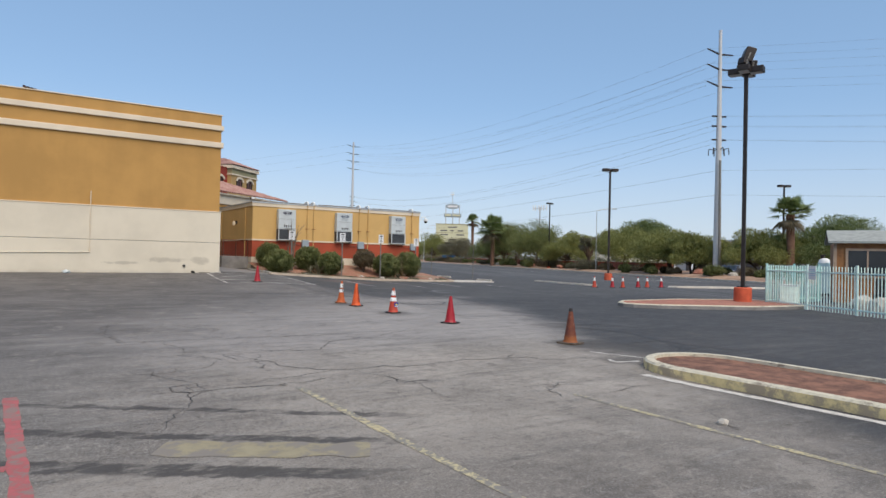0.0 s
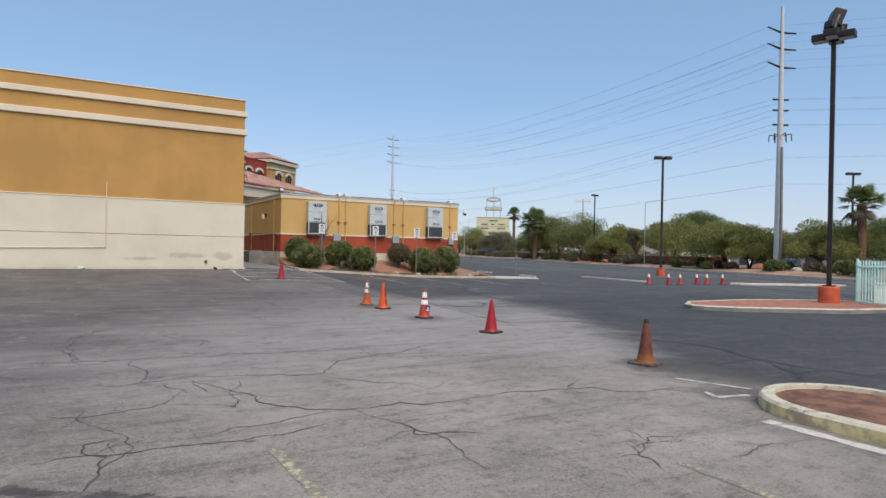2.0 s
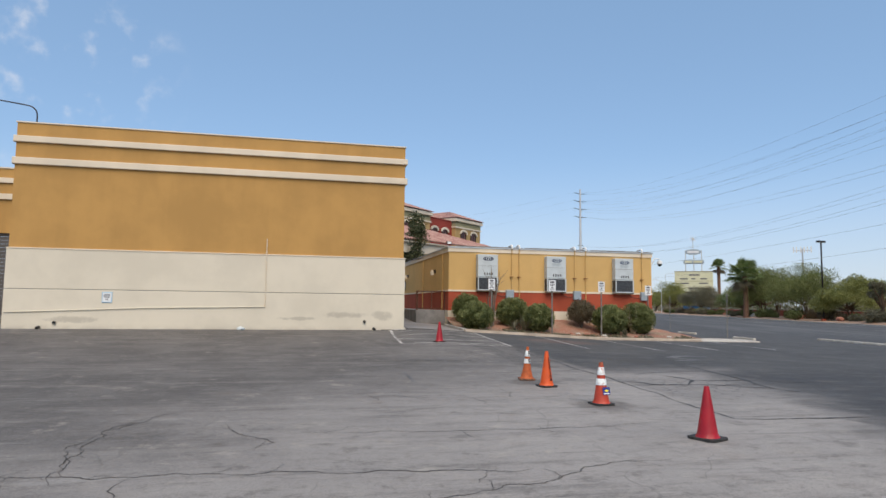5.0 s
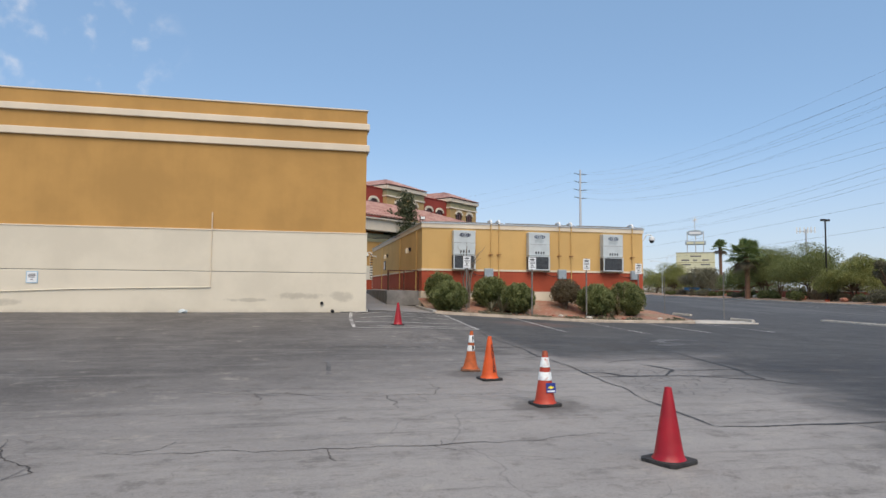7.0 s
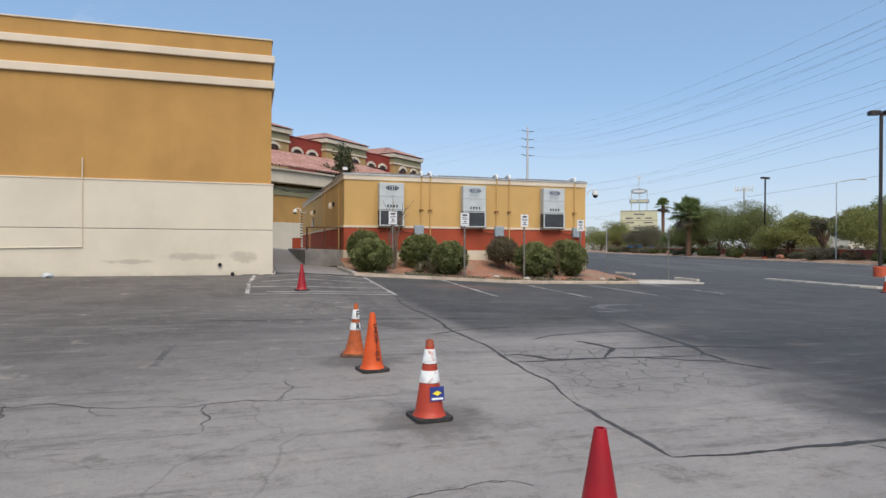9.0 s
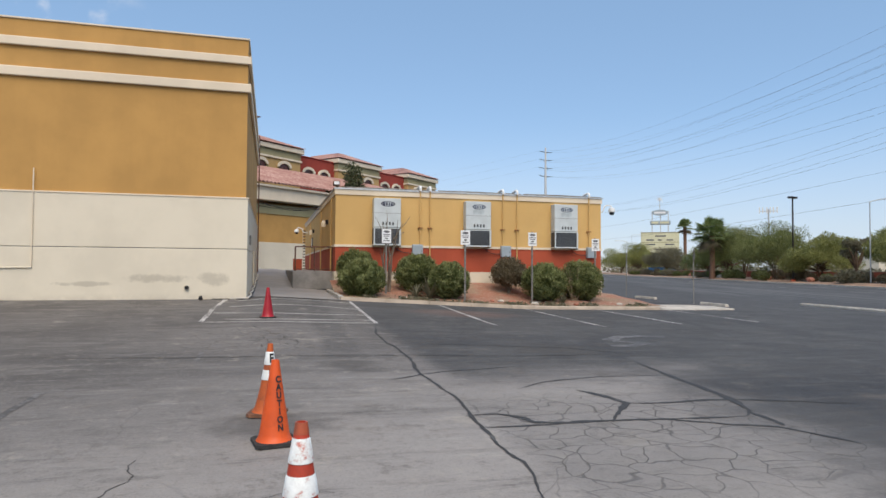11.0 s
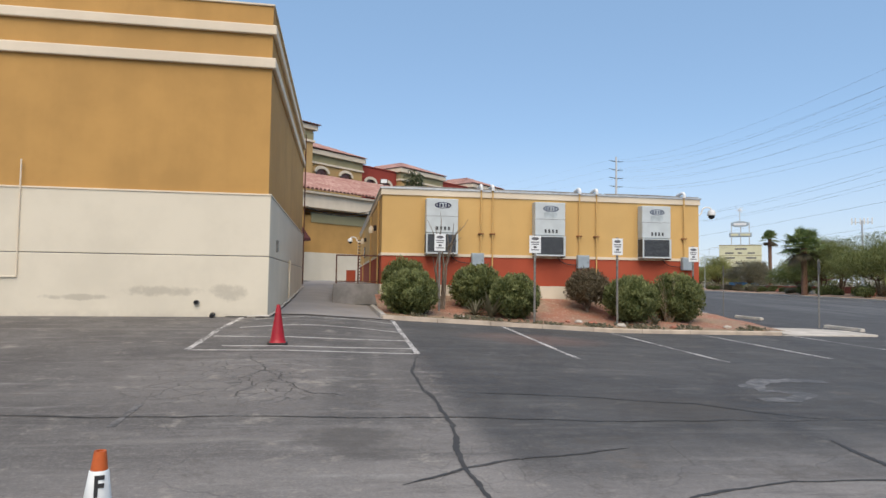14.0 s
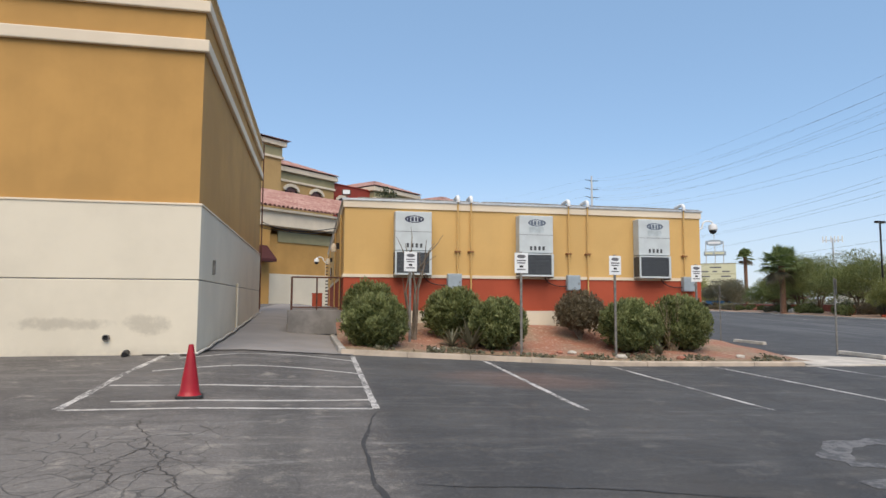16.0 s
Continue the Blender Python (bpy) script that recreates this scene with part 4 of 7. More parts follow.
def kerb_run(name, pts, label, w=0.15, h=0.14, mat=CONCRETE, parent=None):
    """Kerb stones laid end to end along points."""
    th = thing(name, pose(0, 0, 0), label, "kerb", kind="structure")
    for (ax, ay), (b_x, b_y) in zip(pts, pts[1:]):
        L = math.hypot(b_x - ax, b_y - ay)
        n = max(1, round(L / 1.5))
        for i in range(n):
            p = Vector((ax + (b_x - ax) * i / n, ay + (b_y - ay) * i / n))
            q = Vector((ax + (b_x - ax) * (i + 0.99) / n, ay + (b_y - ay) * (i + 0.99) / n))
            d = (q - p).normalized()
            o = Vector((-d.y, d.x)) * w
            bm = bmesh.new()
            vs = []
            for c in (p, q, q + o, p + o):
                vs.append((bm.verts.new((c.x, c.y, gh(c.x, c.y) - 0.06)), bm.verts.new((c.x, c.y, gh(c.x, c.y) + h))))
            for a, b in zip(vs, vs[1:] + vs[:1]):
                bm.faces.new((a[0], b[0], b[1], a[1]))
            bm.faces.new([v[1] for v in vs])
            bmesh.ops.bevel(bm, geom=[e for e in bm.edges if e.verts[0].co.z > gh(p.x, p.y) + h * 0.5 and e.verts[1].co.z > gh(p.x, p.y) + h * 0.5], offset=0.02, segments=1, affect="EDGES")
            part("kerb_stone", bm, mat, th)
    return th


kerb_run("bed_kerb", [(8.0, 29.15), (19.6, 29.15)], "tan concrete kerb along the planting bed", h=0.11, mat=TANKERB)
kerb_run("bed_kerb", [(7.85, 32.9), (7.95, 29.3)], "concrete kerb along the planting bed")
slab = prism(bmesh.new(), [(19.6, 29.1), (22.9, 29.3), (23.2, 30.9), (22.7, 31.8), (20.4, 32.6), (20.0, 31.0)], 0.0, 0.19)
tagged(part("corner_slab", slab, PALE_CONCRETE), "pale concrete corner slab with reddish stains", "pavement", kind="structure")

# sloping walk between the buildings
rv, rf = [], []
ry = list(np.arange(29.0, 66.1, 0.5))
for y in ry:
    for x in (4.9, 6.0, 8.0, 8.25):
        rv.append((x, y, gh(x, y) + 0.02))
rf = [(4 * j + i, 4 * j + i + 1, 4 * j + i + 5, 4 * j + i + 4) for j in range(len(ry) - 1) for i in range(3)]
tagged(new("walkway", mesh_from("walkway", rv, rf, WALK_CONCRETE, True)), "grey concrete walkway sloping up between the buildings", "walkway", kind="structure")
land = thing("landing", pose(0, 0, 0), "grey concrete landing wall beside the walkway", "landing", kind="structure")
part("landing_wall", boxes((6.65, 33.9, 0.8, 8.2, 46.0, 1.5), bevel=0.02), GREY_CONCRETE, land)
rail = thing("handrail", pose(6.75, 34.0, 1.5), "dark brown steel handrail on the concrete landing", "handrail")
for px_, py_ in ((0, 0), (0, 0.35), (0.72, 0), (1.4, 0)):
    part("post", tube(bmesh.new(), [(px_, py_, -0.02), (px_, py_, 0.95)], 0.025), RUST, rail)
part("top_rail", tube(bmesh.new(), [(1.4, 0, 0.95)] + bend((0.1, 0, 0.95), (0, 0, 0.95), (0, 0.1, 0.95)) + [(0, 0.36, 0.95)], 0.025), RUST, rail)
part("mid_rail", tube(bmesh.new(), [(1.4, 0, 0.08), (0, 0, 0.08), (0, 0.36, 0.08)], 0.016), RUST, rail)


# ---- tall ochre building ----
tall = thing("ochre_building", pose(0, 0, 0), "tall windowless ochre stucco building with pale beige base", "building", kind="structure")
AX0, AX1, AY0, AY1 = -9.6, 5.1, 28.4, 42.5
part("upper_wall_front", boxes((AX0, AY0, 3.63, AX1, AY0 + 0.3, 8.38)), OCHRE, tall, "ochre stucco upper wall")
part("upper_wall_side", boxes((AX1 - 0.3, AY0 + 0.3, 3.63, AX1, AY1, 8.38)), OCHRE, tall)
part("upper_wall_side", boxes((AX0, AY0 + 0.3, 0.2, AX0 + 0.3, AY1, 8.38)), OCHRE, tall)
part("upper_wall_back", boxes((AX0 + 0.3, AY1 - 0.3, 0.2, AX1 - 0.3, AY1, 8.38)), OCHRE, tall)
part("base_wall_front", boxes((AX0 - 0.05, AY0 - 0.06, 0.3, AX1 + 0.06, AY0 + 0.26, 2.155), (AX0 - 0.05, AY0 - 0.06, 2.175, AX1 + 0.06, AY0 + 0.26, 3.66), bevel=0.012), STAINED, tall, "pale beige stucco base with a scored line")
part("base_wall_side", boxes((AX1 - 0.26, AY0 + 0.26, 0.3, AX1 + 0.06, AY1 + 0.02, 2.155), (AX1 - 0.26, AY0 + 0.26, 2.175, AX1 + 0.06, AY1 + 0.02, 3.66), bevel=0.012), BEIGE, tall)
part("score_line", boxes((AX0, AY0 - 0.04, 2.15, AX1, AY0 + 0.1, 2.18), (AX1 - 0.1, AY0, 2.15, AX1 + 0.04, AY1, 2.18)), GREY_CONCRETE, tall)
part("base_cap", boxes((AX0 - 0.06, AY0 - 0.08, 3.645, AX1 + 0.08, AY0, 3.69), (AX1, AY0, 3.645, AX1 + 0.08, AY1, 3.69), bevel=0.01), CREAM, tall)
for z0, z1 in ((6.8, 7.06), (7.64, 7.88)):
    part("trim_band", boxes((AX0 - 0.08, AY0 - 0.1, z0, AX1 + 0.1, AY0 - 0.002, z1), (AX1 + 0.002, AY0 - 0.002, z0, AX1 + 0.1, AY1, z1), (AX0 - 0.1, AY0 - 0.002, z0, AX0 - 0.002, AY1, z1), bevel=0.025), CREAM, tall, "cream stucco band")
part("coping", boxes((AX0 - 0.04, AY0 - 0.04, 8.38, AX1 + 0.04, AY0 + 0.34, 8.43), (AX1 - 0.34, AY0 + 0.34, 8.38, AX1 + 0.04, AY1, 8.43), (AX0 - 0.04, AY0 + 0.34, 8.38, AX0 + 0.34, AY1, 8.43), bevel=0.01), CREAM, tall)
part("roof", boxes((AX0 + 0.3, AY0 + 0.3, 7.5, AX1 - 0.3, AY1 - 0.3, 7.7)), ROOFGREY, tall)
# conduit on the front
cond = thing("wall_conduit", pose(-0.42, AY0 - 0.085, 0), "thin beige conduit fixed to the stucco wall", "conduit")
part("riser", tube(bmesh.new(), [(0, 0, 1.6), (0, 0, 4.3)], 0.018), CREAM, cond)
part("run", tube(bmesh.new(), [(0, 0, 1.6), (-4.5, 0, 1.5), (-9.15, 0, 1.3)], 0.02), BEIGE, cond)
note = thing("wall_notice", pose(-6.16, AY0 - 0.075, 1.89), "small white notice with pale blue border on the wall", "sign")
part("plate", boxes((-0.18, -0.006, -0.2, 0.18, 0.012, 0.2), bevel=0.003), SIGNBLUE, note)
part("face", boxes((-0.155, -0.01, -0.175, 0.155, -0.006, 0.175)), SIGNWHITE, note)
for k, (zz, w) in enumerate(((0.1, 0.1), (0.05, 0.12), (0.0, 0.08), (-0.08, 0.05))):
    part("print_bar", boxes((-w, -0.013, zz - 0.014, w, -0.01, zz + 0.014)), PRINT, note)
for x, z in ((3.52, 1.04), (-7.9, 0.93)):
    vent = thing("drain_outlet", pose(x, AY0 - 0.06, z, 90), "round dark pipe outlet in the wall", "pipe outlet")
    part("pipe", lathe(bmesh.new(), [(0.065, 0.0), (0.065, 0.06), (0.05, 0.06), (0.05, 0.0)], 16, False), POSTSTEEL, vent, smooth=True)
    part("opening", lathe(bmesh.new(), [(0.001, 0.012), (0.05, 0.012)], 16, False), BLACK, vent)
for x, y in ((3.9, 28.22), (-8.4, 28.2)):
    st = thing("downspout_elbow", pose(x, y, gh(x, y)), "dark stub of drain pipe at the wall foot", "pipe stub")
    part("elbow", tube(bmesh.new(), bend((0, 0.12, 0.06), (0, -0.02, 0.07), (0.02, -0.14, 0.03)), 0.055, 10), BLACK, st, smooth=True)


def rubble(name, x, y, r, mat, label, seed=1, flat=0.5):
    rnd = random.Random(seed)
    bm = bmesh.new()
    bmesh.ops.create_icosphere(bm, subdivisions=2, radius=r)
    for v in bm.verts:
        k = 1 + 0.35 * noise.noise(v.co * (2.2 / r) + Vector((seed, seed, seed)))
        v.co = Vector((v.co.x * k, v.co.y * k, v.co.z * k * flat))
    ob = part(name, bm, mat)
    ob.matrix_world = pose(x, y, gh(x, y) + r * flat * 0.55, 0, 0, rnd.uniform(0, 360))
    return tagged(ob, label, "stone")


rubble("rag_bundle", -1.28, 28.15, 0.17, GREYPAINT, "pale crumpled bundle lying at the wall foot", 3)
rubble("loose_stone", 3.55, 0.55, 0.06, PALE_CONCRETE, "pale loose stone on the asphalt", 4, 0.7)
# hose or cable lying at the corner foot
ln = []
for k in range(40):
    y = 28.6 + 13.0 * k / 39
    ln.append((5.24 + 0.03 * math.sin(k), y, gh(5.3, y) + 0.05))
foot = tube(bmesh.new(), [(4.7, 28.2, gh(4.7, 28.2) + 0.03), (5.2, 28.25, gh(5.2, 28.2) + 0.04)] + ln, 0.028, 6)
tagged(part("foot_moulding", foot, PALE_CONCRETE), "pale rounded fillet along the wall foot", "trim", kind="structure")
gate_box = thing("conduit_box", pose(5.2, 30.0, 2.5), "small steel conduit strap on the side wall", "conduit")
part("strap", boxes((-0.05, -0.04, -0.16, 0.02, 0.04, 0.16), bevel=0.01), POSTSTEEL, gate_box)
sc = thing("side_conduit", pose(5.19, 34.5, 0), "thin cream conduit down the side wall", "conduit")
part("drop", tube(bmesh.new(), [(0, 0, 2.25), (0, 0, 1.0)], 0.03), BEIGE, sc)
part("elbow", tube(bmesh.new(), bend((0, 0, 1.0), (0, 0, 0.93), (0.1, 0.1, 0.92)), 0.03), BEIGE, sc)
rsr = thing("roof_riser", pose(5.2, 42.2, 0), "rusty brown conduit rising to the roof edge", "conduit")
part("riser", tube(bmesh.new(), [(0, 0, 1.4), (0, 0, 8.3)], 0.03), RUST, rsr)
cbl = [(5.3 + 0.012 * math.sin(k * 0.9), 28.7 + 9.0 * k / 30, gh(5.33, 28.7 + 9.0 * k / 30) + 0.05) for k in range(31)]
tagged(part("ground_cable", tube(bmesh.new(), [(4.2, 28.24, gh(4.2, 28.2) + 0.02), (5.1, 28.2, gh(5.1, 28.2) + 0.02)] + cbl, 0.013, 6), BLACK), "black cable lying along the wall foot", "cable")
# roof gooseneck
goose = thing("roof_gooseneck", pose(-9.15, 28.9, 7.7), "dark bent conduit arm on the roof", "conduit")
part("arm", tube(bmesh.new(), [(0, 0, 0.0), (0, 0, 1.1)] + bend((0, 0, 1.1), (0, 0, 1.45), (-0.4, 0, 1.5)) + [(-3.5, 0, 1.9)], 0.025), BRONZE, goose)

# set-back wing with the roller shutter
wing = thing("setback_wing", pose(0, 0, 0), "set-back ochre wing with a dark roller shutter", "building", kind="structure")
part("wall", boxes((-30, 36.0, 4.9, -9.6, 36.3, 8.0), (-10.0, 36.0, 0.4, -9.6, 36.3, 4.9), (-30, 36.0, 0.4, -15.5, 36.3, 4.9)), OCHRE, wing)
for z0, z1 in ((6.5, 6.78), (7.3, 7.55)):
    part("trim_band", boxes((-30, 35.9, z0, -9.7, 35.998, z1), bevel=0.02), CREAM, wing)
part("coping", boxes((-30, 35.95, 8.0, -9.7, 36.35, 8.06)), CREAM, wing)
part("roof", boxes((-30, 36.3, 7.4, -9.6, 46, 7.6)), ROOFGREY, wing)
for k in range(24):
    part("shutter_slat", boxes((-15.5, 36.12, 0.7 + k * 0.176, -10.0, 36.17, 0.7 + k * 0.176 + 0.168), bevel=0.012), SHUTTER, wing)


# ---- low yellow and red building ----
low = thing("yellow_red_building", pose(0, 0, 0), "low yellow stucco building with red base and flat roof", "building", kind="structure")
BX0, BX1, BY0, BY1 = 8.2, 19.5, 33.33, 55.0
def shell(name, z0, z1, out, mat, label=""):
    """Four walls round the low building, one part each."""
    for q in ((BX0 - out, BY0 - out, z0, BX1 + out, BY0 + 0.3, z1), (BX0 - out, BY0 + 0.3, z0, BX0 + 0.3, BY1, z1), (BX1 - 0.3, BY0 + 0.3, z0, BX1 + out, BY1, z1), (BX0 + 0.3, BY1 - 0.3, z0, BX1 - 0.3, BY1, z1)):
        part(name, boxes(q), mat, low, label)


shell("plinth", 0.0, 1.5, 0.03, BEIGE, "beige stucco plinth")
shell("red_wall", 1.5, 2.46, 0.0, RED, "red painted stucco wall")
shell("yellow_wall", 2.46, 4.46, 0.0, YELLOW, "yellow stucco wall")
shell("dado_trim", 2.45, 2.54, 0.03, CREAM)
shell("cornice", 4.46, 4.66, 0.04, CREAM, "cream cornice")
shell("parapet_cap", 4.66, 4.72, 0.07, GALV)
part("roof", boxes((BX0 + 0.3, BY0 + 0.3, 4.3, BX1 - 0.3, BY1 - 0.3, 4.4)), ROOFGREY, low)
for k in range(9):
    part("plinth_groove", boxes((BX0 + 0.5 + k * 1.22, BY0 - 0.033, 0.8, BX0 + 0.515 + k * 1.22, BY0 - 0.028, 1.5)), GREY_CONCRETE, low)


def ac_unit(x, tint, faded):
    """A wall-hung packaged air conditioner: smooth casing above, louvred coil below."""
    th = thing("air_conditioner", pose(x, BY0, 0), "grey wall-hung air conditioner with dark louvred lower half", "air conditioner", "air conditioners on the yellow wall")
    w = 0.53
    part("upper_casing", boxes((-w, -0.36, 3.22, w, -0.001, 4.34), bevel=0.018), GREYPAINT, th, "light grey casing")
    part("lower_casing", boxes((-w, -0.4, 2.52, -w + 0.05, -0.001, 3.2), (w - 0.07, -0.4, 2.52, w, -0.001, 3.2), (-w + 0.05, -0.4, 2.52, w - 0.07, -0.001, 2.57), (-w + 0.05, -0.4, 3.16, w - 0.07, -0.001, 3.2)), GREYPAINT, th)
    part("coil", boxes((-w + 0.05, -0.37, 2.57, w - 0.07, -0.05, 3.16)), DARKGRILLE, th)
    for k in range(14):
        part("louvre", boxes((-w + 0.05, -0.395, 2.585 + k * 0.041, w - 0.07, -0.37, 2.6 + k * 0.041)), SLAT, th)
    part("panel_seam", boxes((-w, -0.363, 3.755, w, -0.359, 3.765)), PRINT, th)
    for k in range(4):
        part("hand_slot", boxes((-0.2 + k * 0.13, -0.364, 3.3, -0.13 + k * 0.13, -0.358, 3.42)), DARKGRILLE, th)
    # worn oval badge: a dark ring round a few print bars, on the older units a paler panel round it
    ring = bmesh.new()
    n = 28
    for k in range(n):
        q = []
        for a_, f in ((k, 1.0), (k + 1, 1.0), (k + 1, 0.78), (k, 0.78)):
            q.append(ring.verts.new((0.02 + 0.28 * f * math.cos(a_ * 2 * math.pi / n), -0.364, 4.12 + 0.105 * f * math.sin(a_ * 2 * math.pi / n))))
        ring.faces.new(q)
    badge = part("badge", ring, tint, th, "worn dark oval badge")
    for x0, x1 in ((-0.17, -0.1), (-0.07, 0.0), (0.04, 0.1), (0.13, 0.2)):
        part("print_bar", boxes((x0, -0.368, 4.06, x1, -0.364, 4.175)), tint, badge)
    if faded:
        part("sticker", boxes((-0.22, -0.3635, 3.83, 0.24, -0.3605, 4.0)), FADEDPANEL, th, "faded pale label panel")
    part("side_grille", boxes((-w - 0.004, -0.37, 2.56, -w - 0.001, -0.04, 3.17)), DARKGRILLE, th)
    for bx_ in (-w, w - 0.05):
        part("bracket", boxes((bx_, -0.38, 2.47, bx_ + 0.05, -0.001, 2.52)), POSTSTEEL, th)
    part("power_cable", tube(bmesh.new(), bend((0.35, -0.1, 2.5), (0.5, -0.1, 2.2), (1.1, -0.05, 2.25), 8), 0.015, 6), BLACK, th)
    return th


for x, tint, faded in ((10.15, NAVY, False), (13.85, FADEDNAVY, True), (17.7, FADEDNAVY, True)):
    ac_unit(x, tint, faded)
for x in (11.41, 15.12, 19.0):
    bxs = thing("disconnect_box", pose(x, BY0, 2.12), "grey steel electrical disconnect box on the wall", "electrical box", "electrical boxes on the wall")
    part("case", boxes((-0.21, -0.16, 0, 0.21, -0.001, 0.46), bevel=0.012), BOXBLUE, bxs)
    part("cover", boxes((-0.19, -0.175, 0.02, 0.19, -0.16, 0.42), bevel=0.006), BOXBLUE, bxs)
    part("latch", boxes((0.13, -0.19, 0.18, 0.16, -0.175, 0.24)), POSTSTEEL, bxs)
for x, zlo in ((11.52, 2.56), (11.92, 1.9), (15.0, 2.56), (15.62, 1.9), (18.9, 2.6)):
    pp = thing("roof_conduit", pose(x, BY0, 0), "yellow-painted conduit rising over the parapet", "conduit", "conduits on the yellow wall")
    part("riser", tube(bmesh.new(), [(0, -0.07, zlo), (0, -0.07, 4.72)], 0.024, 10), YELLOW, pp, smooth=True)
    part("top_bend", tube(bmesh.new(), [(0, -0.09, 4.7)] + bend((0, -0.09, 4.76), (0, -0.09, 4.88), (0, 0.05, 4.88)) + [(0, 0.4, 4.84)], 0.055, 10), SIGNWHITE, pp, smooth=True)
    part("clamp", boxes((-0.09, -0.11, 3.22, 0.09, -0.001, 3.26)), WOODSIDE, pp)

# rooftop clutter
def roof_bit(name, label, cat, x, y, dims, mat, z=4.4):
    th = thing(name, pose(x, y, z), label, cat)
    a, b, c = dims
    part("body", boxes((-a / 2, -b / 2, 0, a / 2, b / 2, c), bevel=0.02), mat, th)
    part("lid", boxes((-a / 2 - 0.04, -b / 2 - 0.04, c, a / 2 + 0.04, b / 2 + 0.04, c + 0.04)), GALV, th)
    return th
roof_bit("roof_hatch", "low grey roof hatch", "roof hatch", 14.4, 36.5, (1.5, 1.5, 0.55), GREYPAINT)
roof_bit("roof_curb", "flat dark rooftop equipment curb", "roof equipment", 17.2, 36.0, (0.9, 0.9, 0.42), BRONZE)
roof_bit("roof_curb", "flat grey rooftop equipment curb", "roof equipment", 18.6, 37.5, (1.1, 0.9, 0.48), GALV)
for k in range(3):
    rp = thing("roof_pipe", pose(0, 0, 0), "dark conduit run along the roof edge", "conduit")
    part("run", tube(bmesh.new(), [(8.6 + k * 3.7, 33.5, 4.76), (10.2 + k * 3.7, 33.48, 4.77), (12.2 + k * 3.7, 33.5, 4.75)], 0.028), POSTSTEEL, rp)


def dome_camera(x, y, z, rz, s=1.0):
    th = thing("dome_camera", pose(x, y, z, 0, 0, rz), "white dome security camera on a gooseneck arm", "security camera")
    part("mount", boxes((-0.1, -0.02, -0.12, 0.1, 0.04, 0.12), bevel=0.01), CREAM, th)
    part("arm", tube(bmesh.new(), [(0, -0.02, 0)] + bend((0, -0.2, 0), (0, -0.32, 0.02), (0, -0.34, 0.16)) + bend((0, -0.34, 0.16), (0, -0.36, 0.3), (0, -0.55, 0.3)) + bend((0, -0.55, 0.3), (0, -0.7, 0.3), (0, -0.72, 0.2)), 0.028, 8), SIGNWHITE, th, smooth=True)
    part("hood", lathe(bmesh.new(), [(0.03, 0.22), (0.12, 0.19), (0.145, 0.1), (0.145, 0.02), (0.12, 0.0)], 16), SIGNWHITE, th, smooth=True).matrix_local = pose(0, -0.72, 0)
    part("dome", lathe(bmesh.new(), [(0.12, 0.0), (0.11, -0.06), (0.07, -0.11), (0.001, -0.13)], 16), GLASS, th, smooth=True).matrix_local = pose(0, -0.72, 0)
    return th


dome_camera(19.52, 33.7, 4.15, 90)
dome_camera(8.2, 52.5, 4.0, -90)
# west side of the low building: lamps, pipes, a notice, a louvre
for y, z in ((36.5, 3.6), (45.5, 3.7)):
    wl = thing("wall_lamp", pose(8.2, y, z), "small dark lantern on the yellow side wall", "wall lamp")
    part("bracket", boxes((-0.12, -0.05, -0.1, -0.001, 0.05, 0.1), bevel=0.01), BRONZE, wl)
    part("shade", lathe(bmesh.new(), [(0.09, -0.2), (0.1, -0.02), (0.03, 0.08)], 12), CREAM, wl, smooth=True).matrix_local = pose(-0.2, 0, 0)
for y in (34.6, 40.0, 48.5):
    vp = thing("wall_conduit", pose(8.2, y, 0), "yellow-painted conduit on the side wall", "conduit")
    part("riser", tube(bmesh.new(), [(-0.05, 0, 1.5), (-0.05, 0, 4.4)], 0.03), YELLOW, vp)
wn2 = thing("wall_notice", pose(8.2, 47.0, 3.1), "framed notice on the yellow side wall", "sign")
part("frame", boxes((-0.05, -0.35, -0.3, -0.001, 0.35, 0.3), bevel=0.01), BRONZE, wn2)
part("face", boxes((-0.056, -0.3, -0.25, -0.05, 0.3, 0.25)), SIGNWHITE, wn2)
spot = thing("flood_light", pose(8.28, 33.6, 4.72), "small brown floodlight on the roof corner", "floodlight")
part("stem", tube(bmesh.new(), [(0, 0, 0), (-0.02, -0.02, 0.14)], 0.02), RUST, spot)
part("head", boxes((-0.16, -0.12, 0.12, 0.1, 0.08, 0.28), bevel=0.03), RUST, spot)
part("lens", boxes((-0.13, -0.125, 0.14, 0.07, -0.12, 0.26)), SIGNWHITE, spot)
for z0, drop, y1, r in ((5.0, 0.28, 41.0, 0.012), (4.9, 0.2, 40.0, 0.015), (4.75, 0.12, 41.5, 0.01)):
    sag = tube(bmesh.new(), [(5.2 + 3.0 * k / 16, 42.0 + (y1 - 42.0) * k / 16, z0 - drop * math.sin(math.pi * k / 16) - (z0 - 4.6) * k / 16) for k in range(17)], r, 6)
    tagged(part("overhead_cable", sag, BLACK), "black cable sagging between the two buildings", "cable", "cables between the buildings")
bin_ = thing("red_bin", pose(7.55, 52.0, gh(7.55, 52.0)), "red painted steel bin at the end of the walkway", "bin")
part("body", boxes((-0.28, -0.28, 0, 0.28, 0.28, 0.9), bevel=0.03), RED, bin_)
part("lid", boxes((-0.3, -0.3, 0.9, 0.3, 0.3, 0.95), bevel=0.02), RED, bin_)


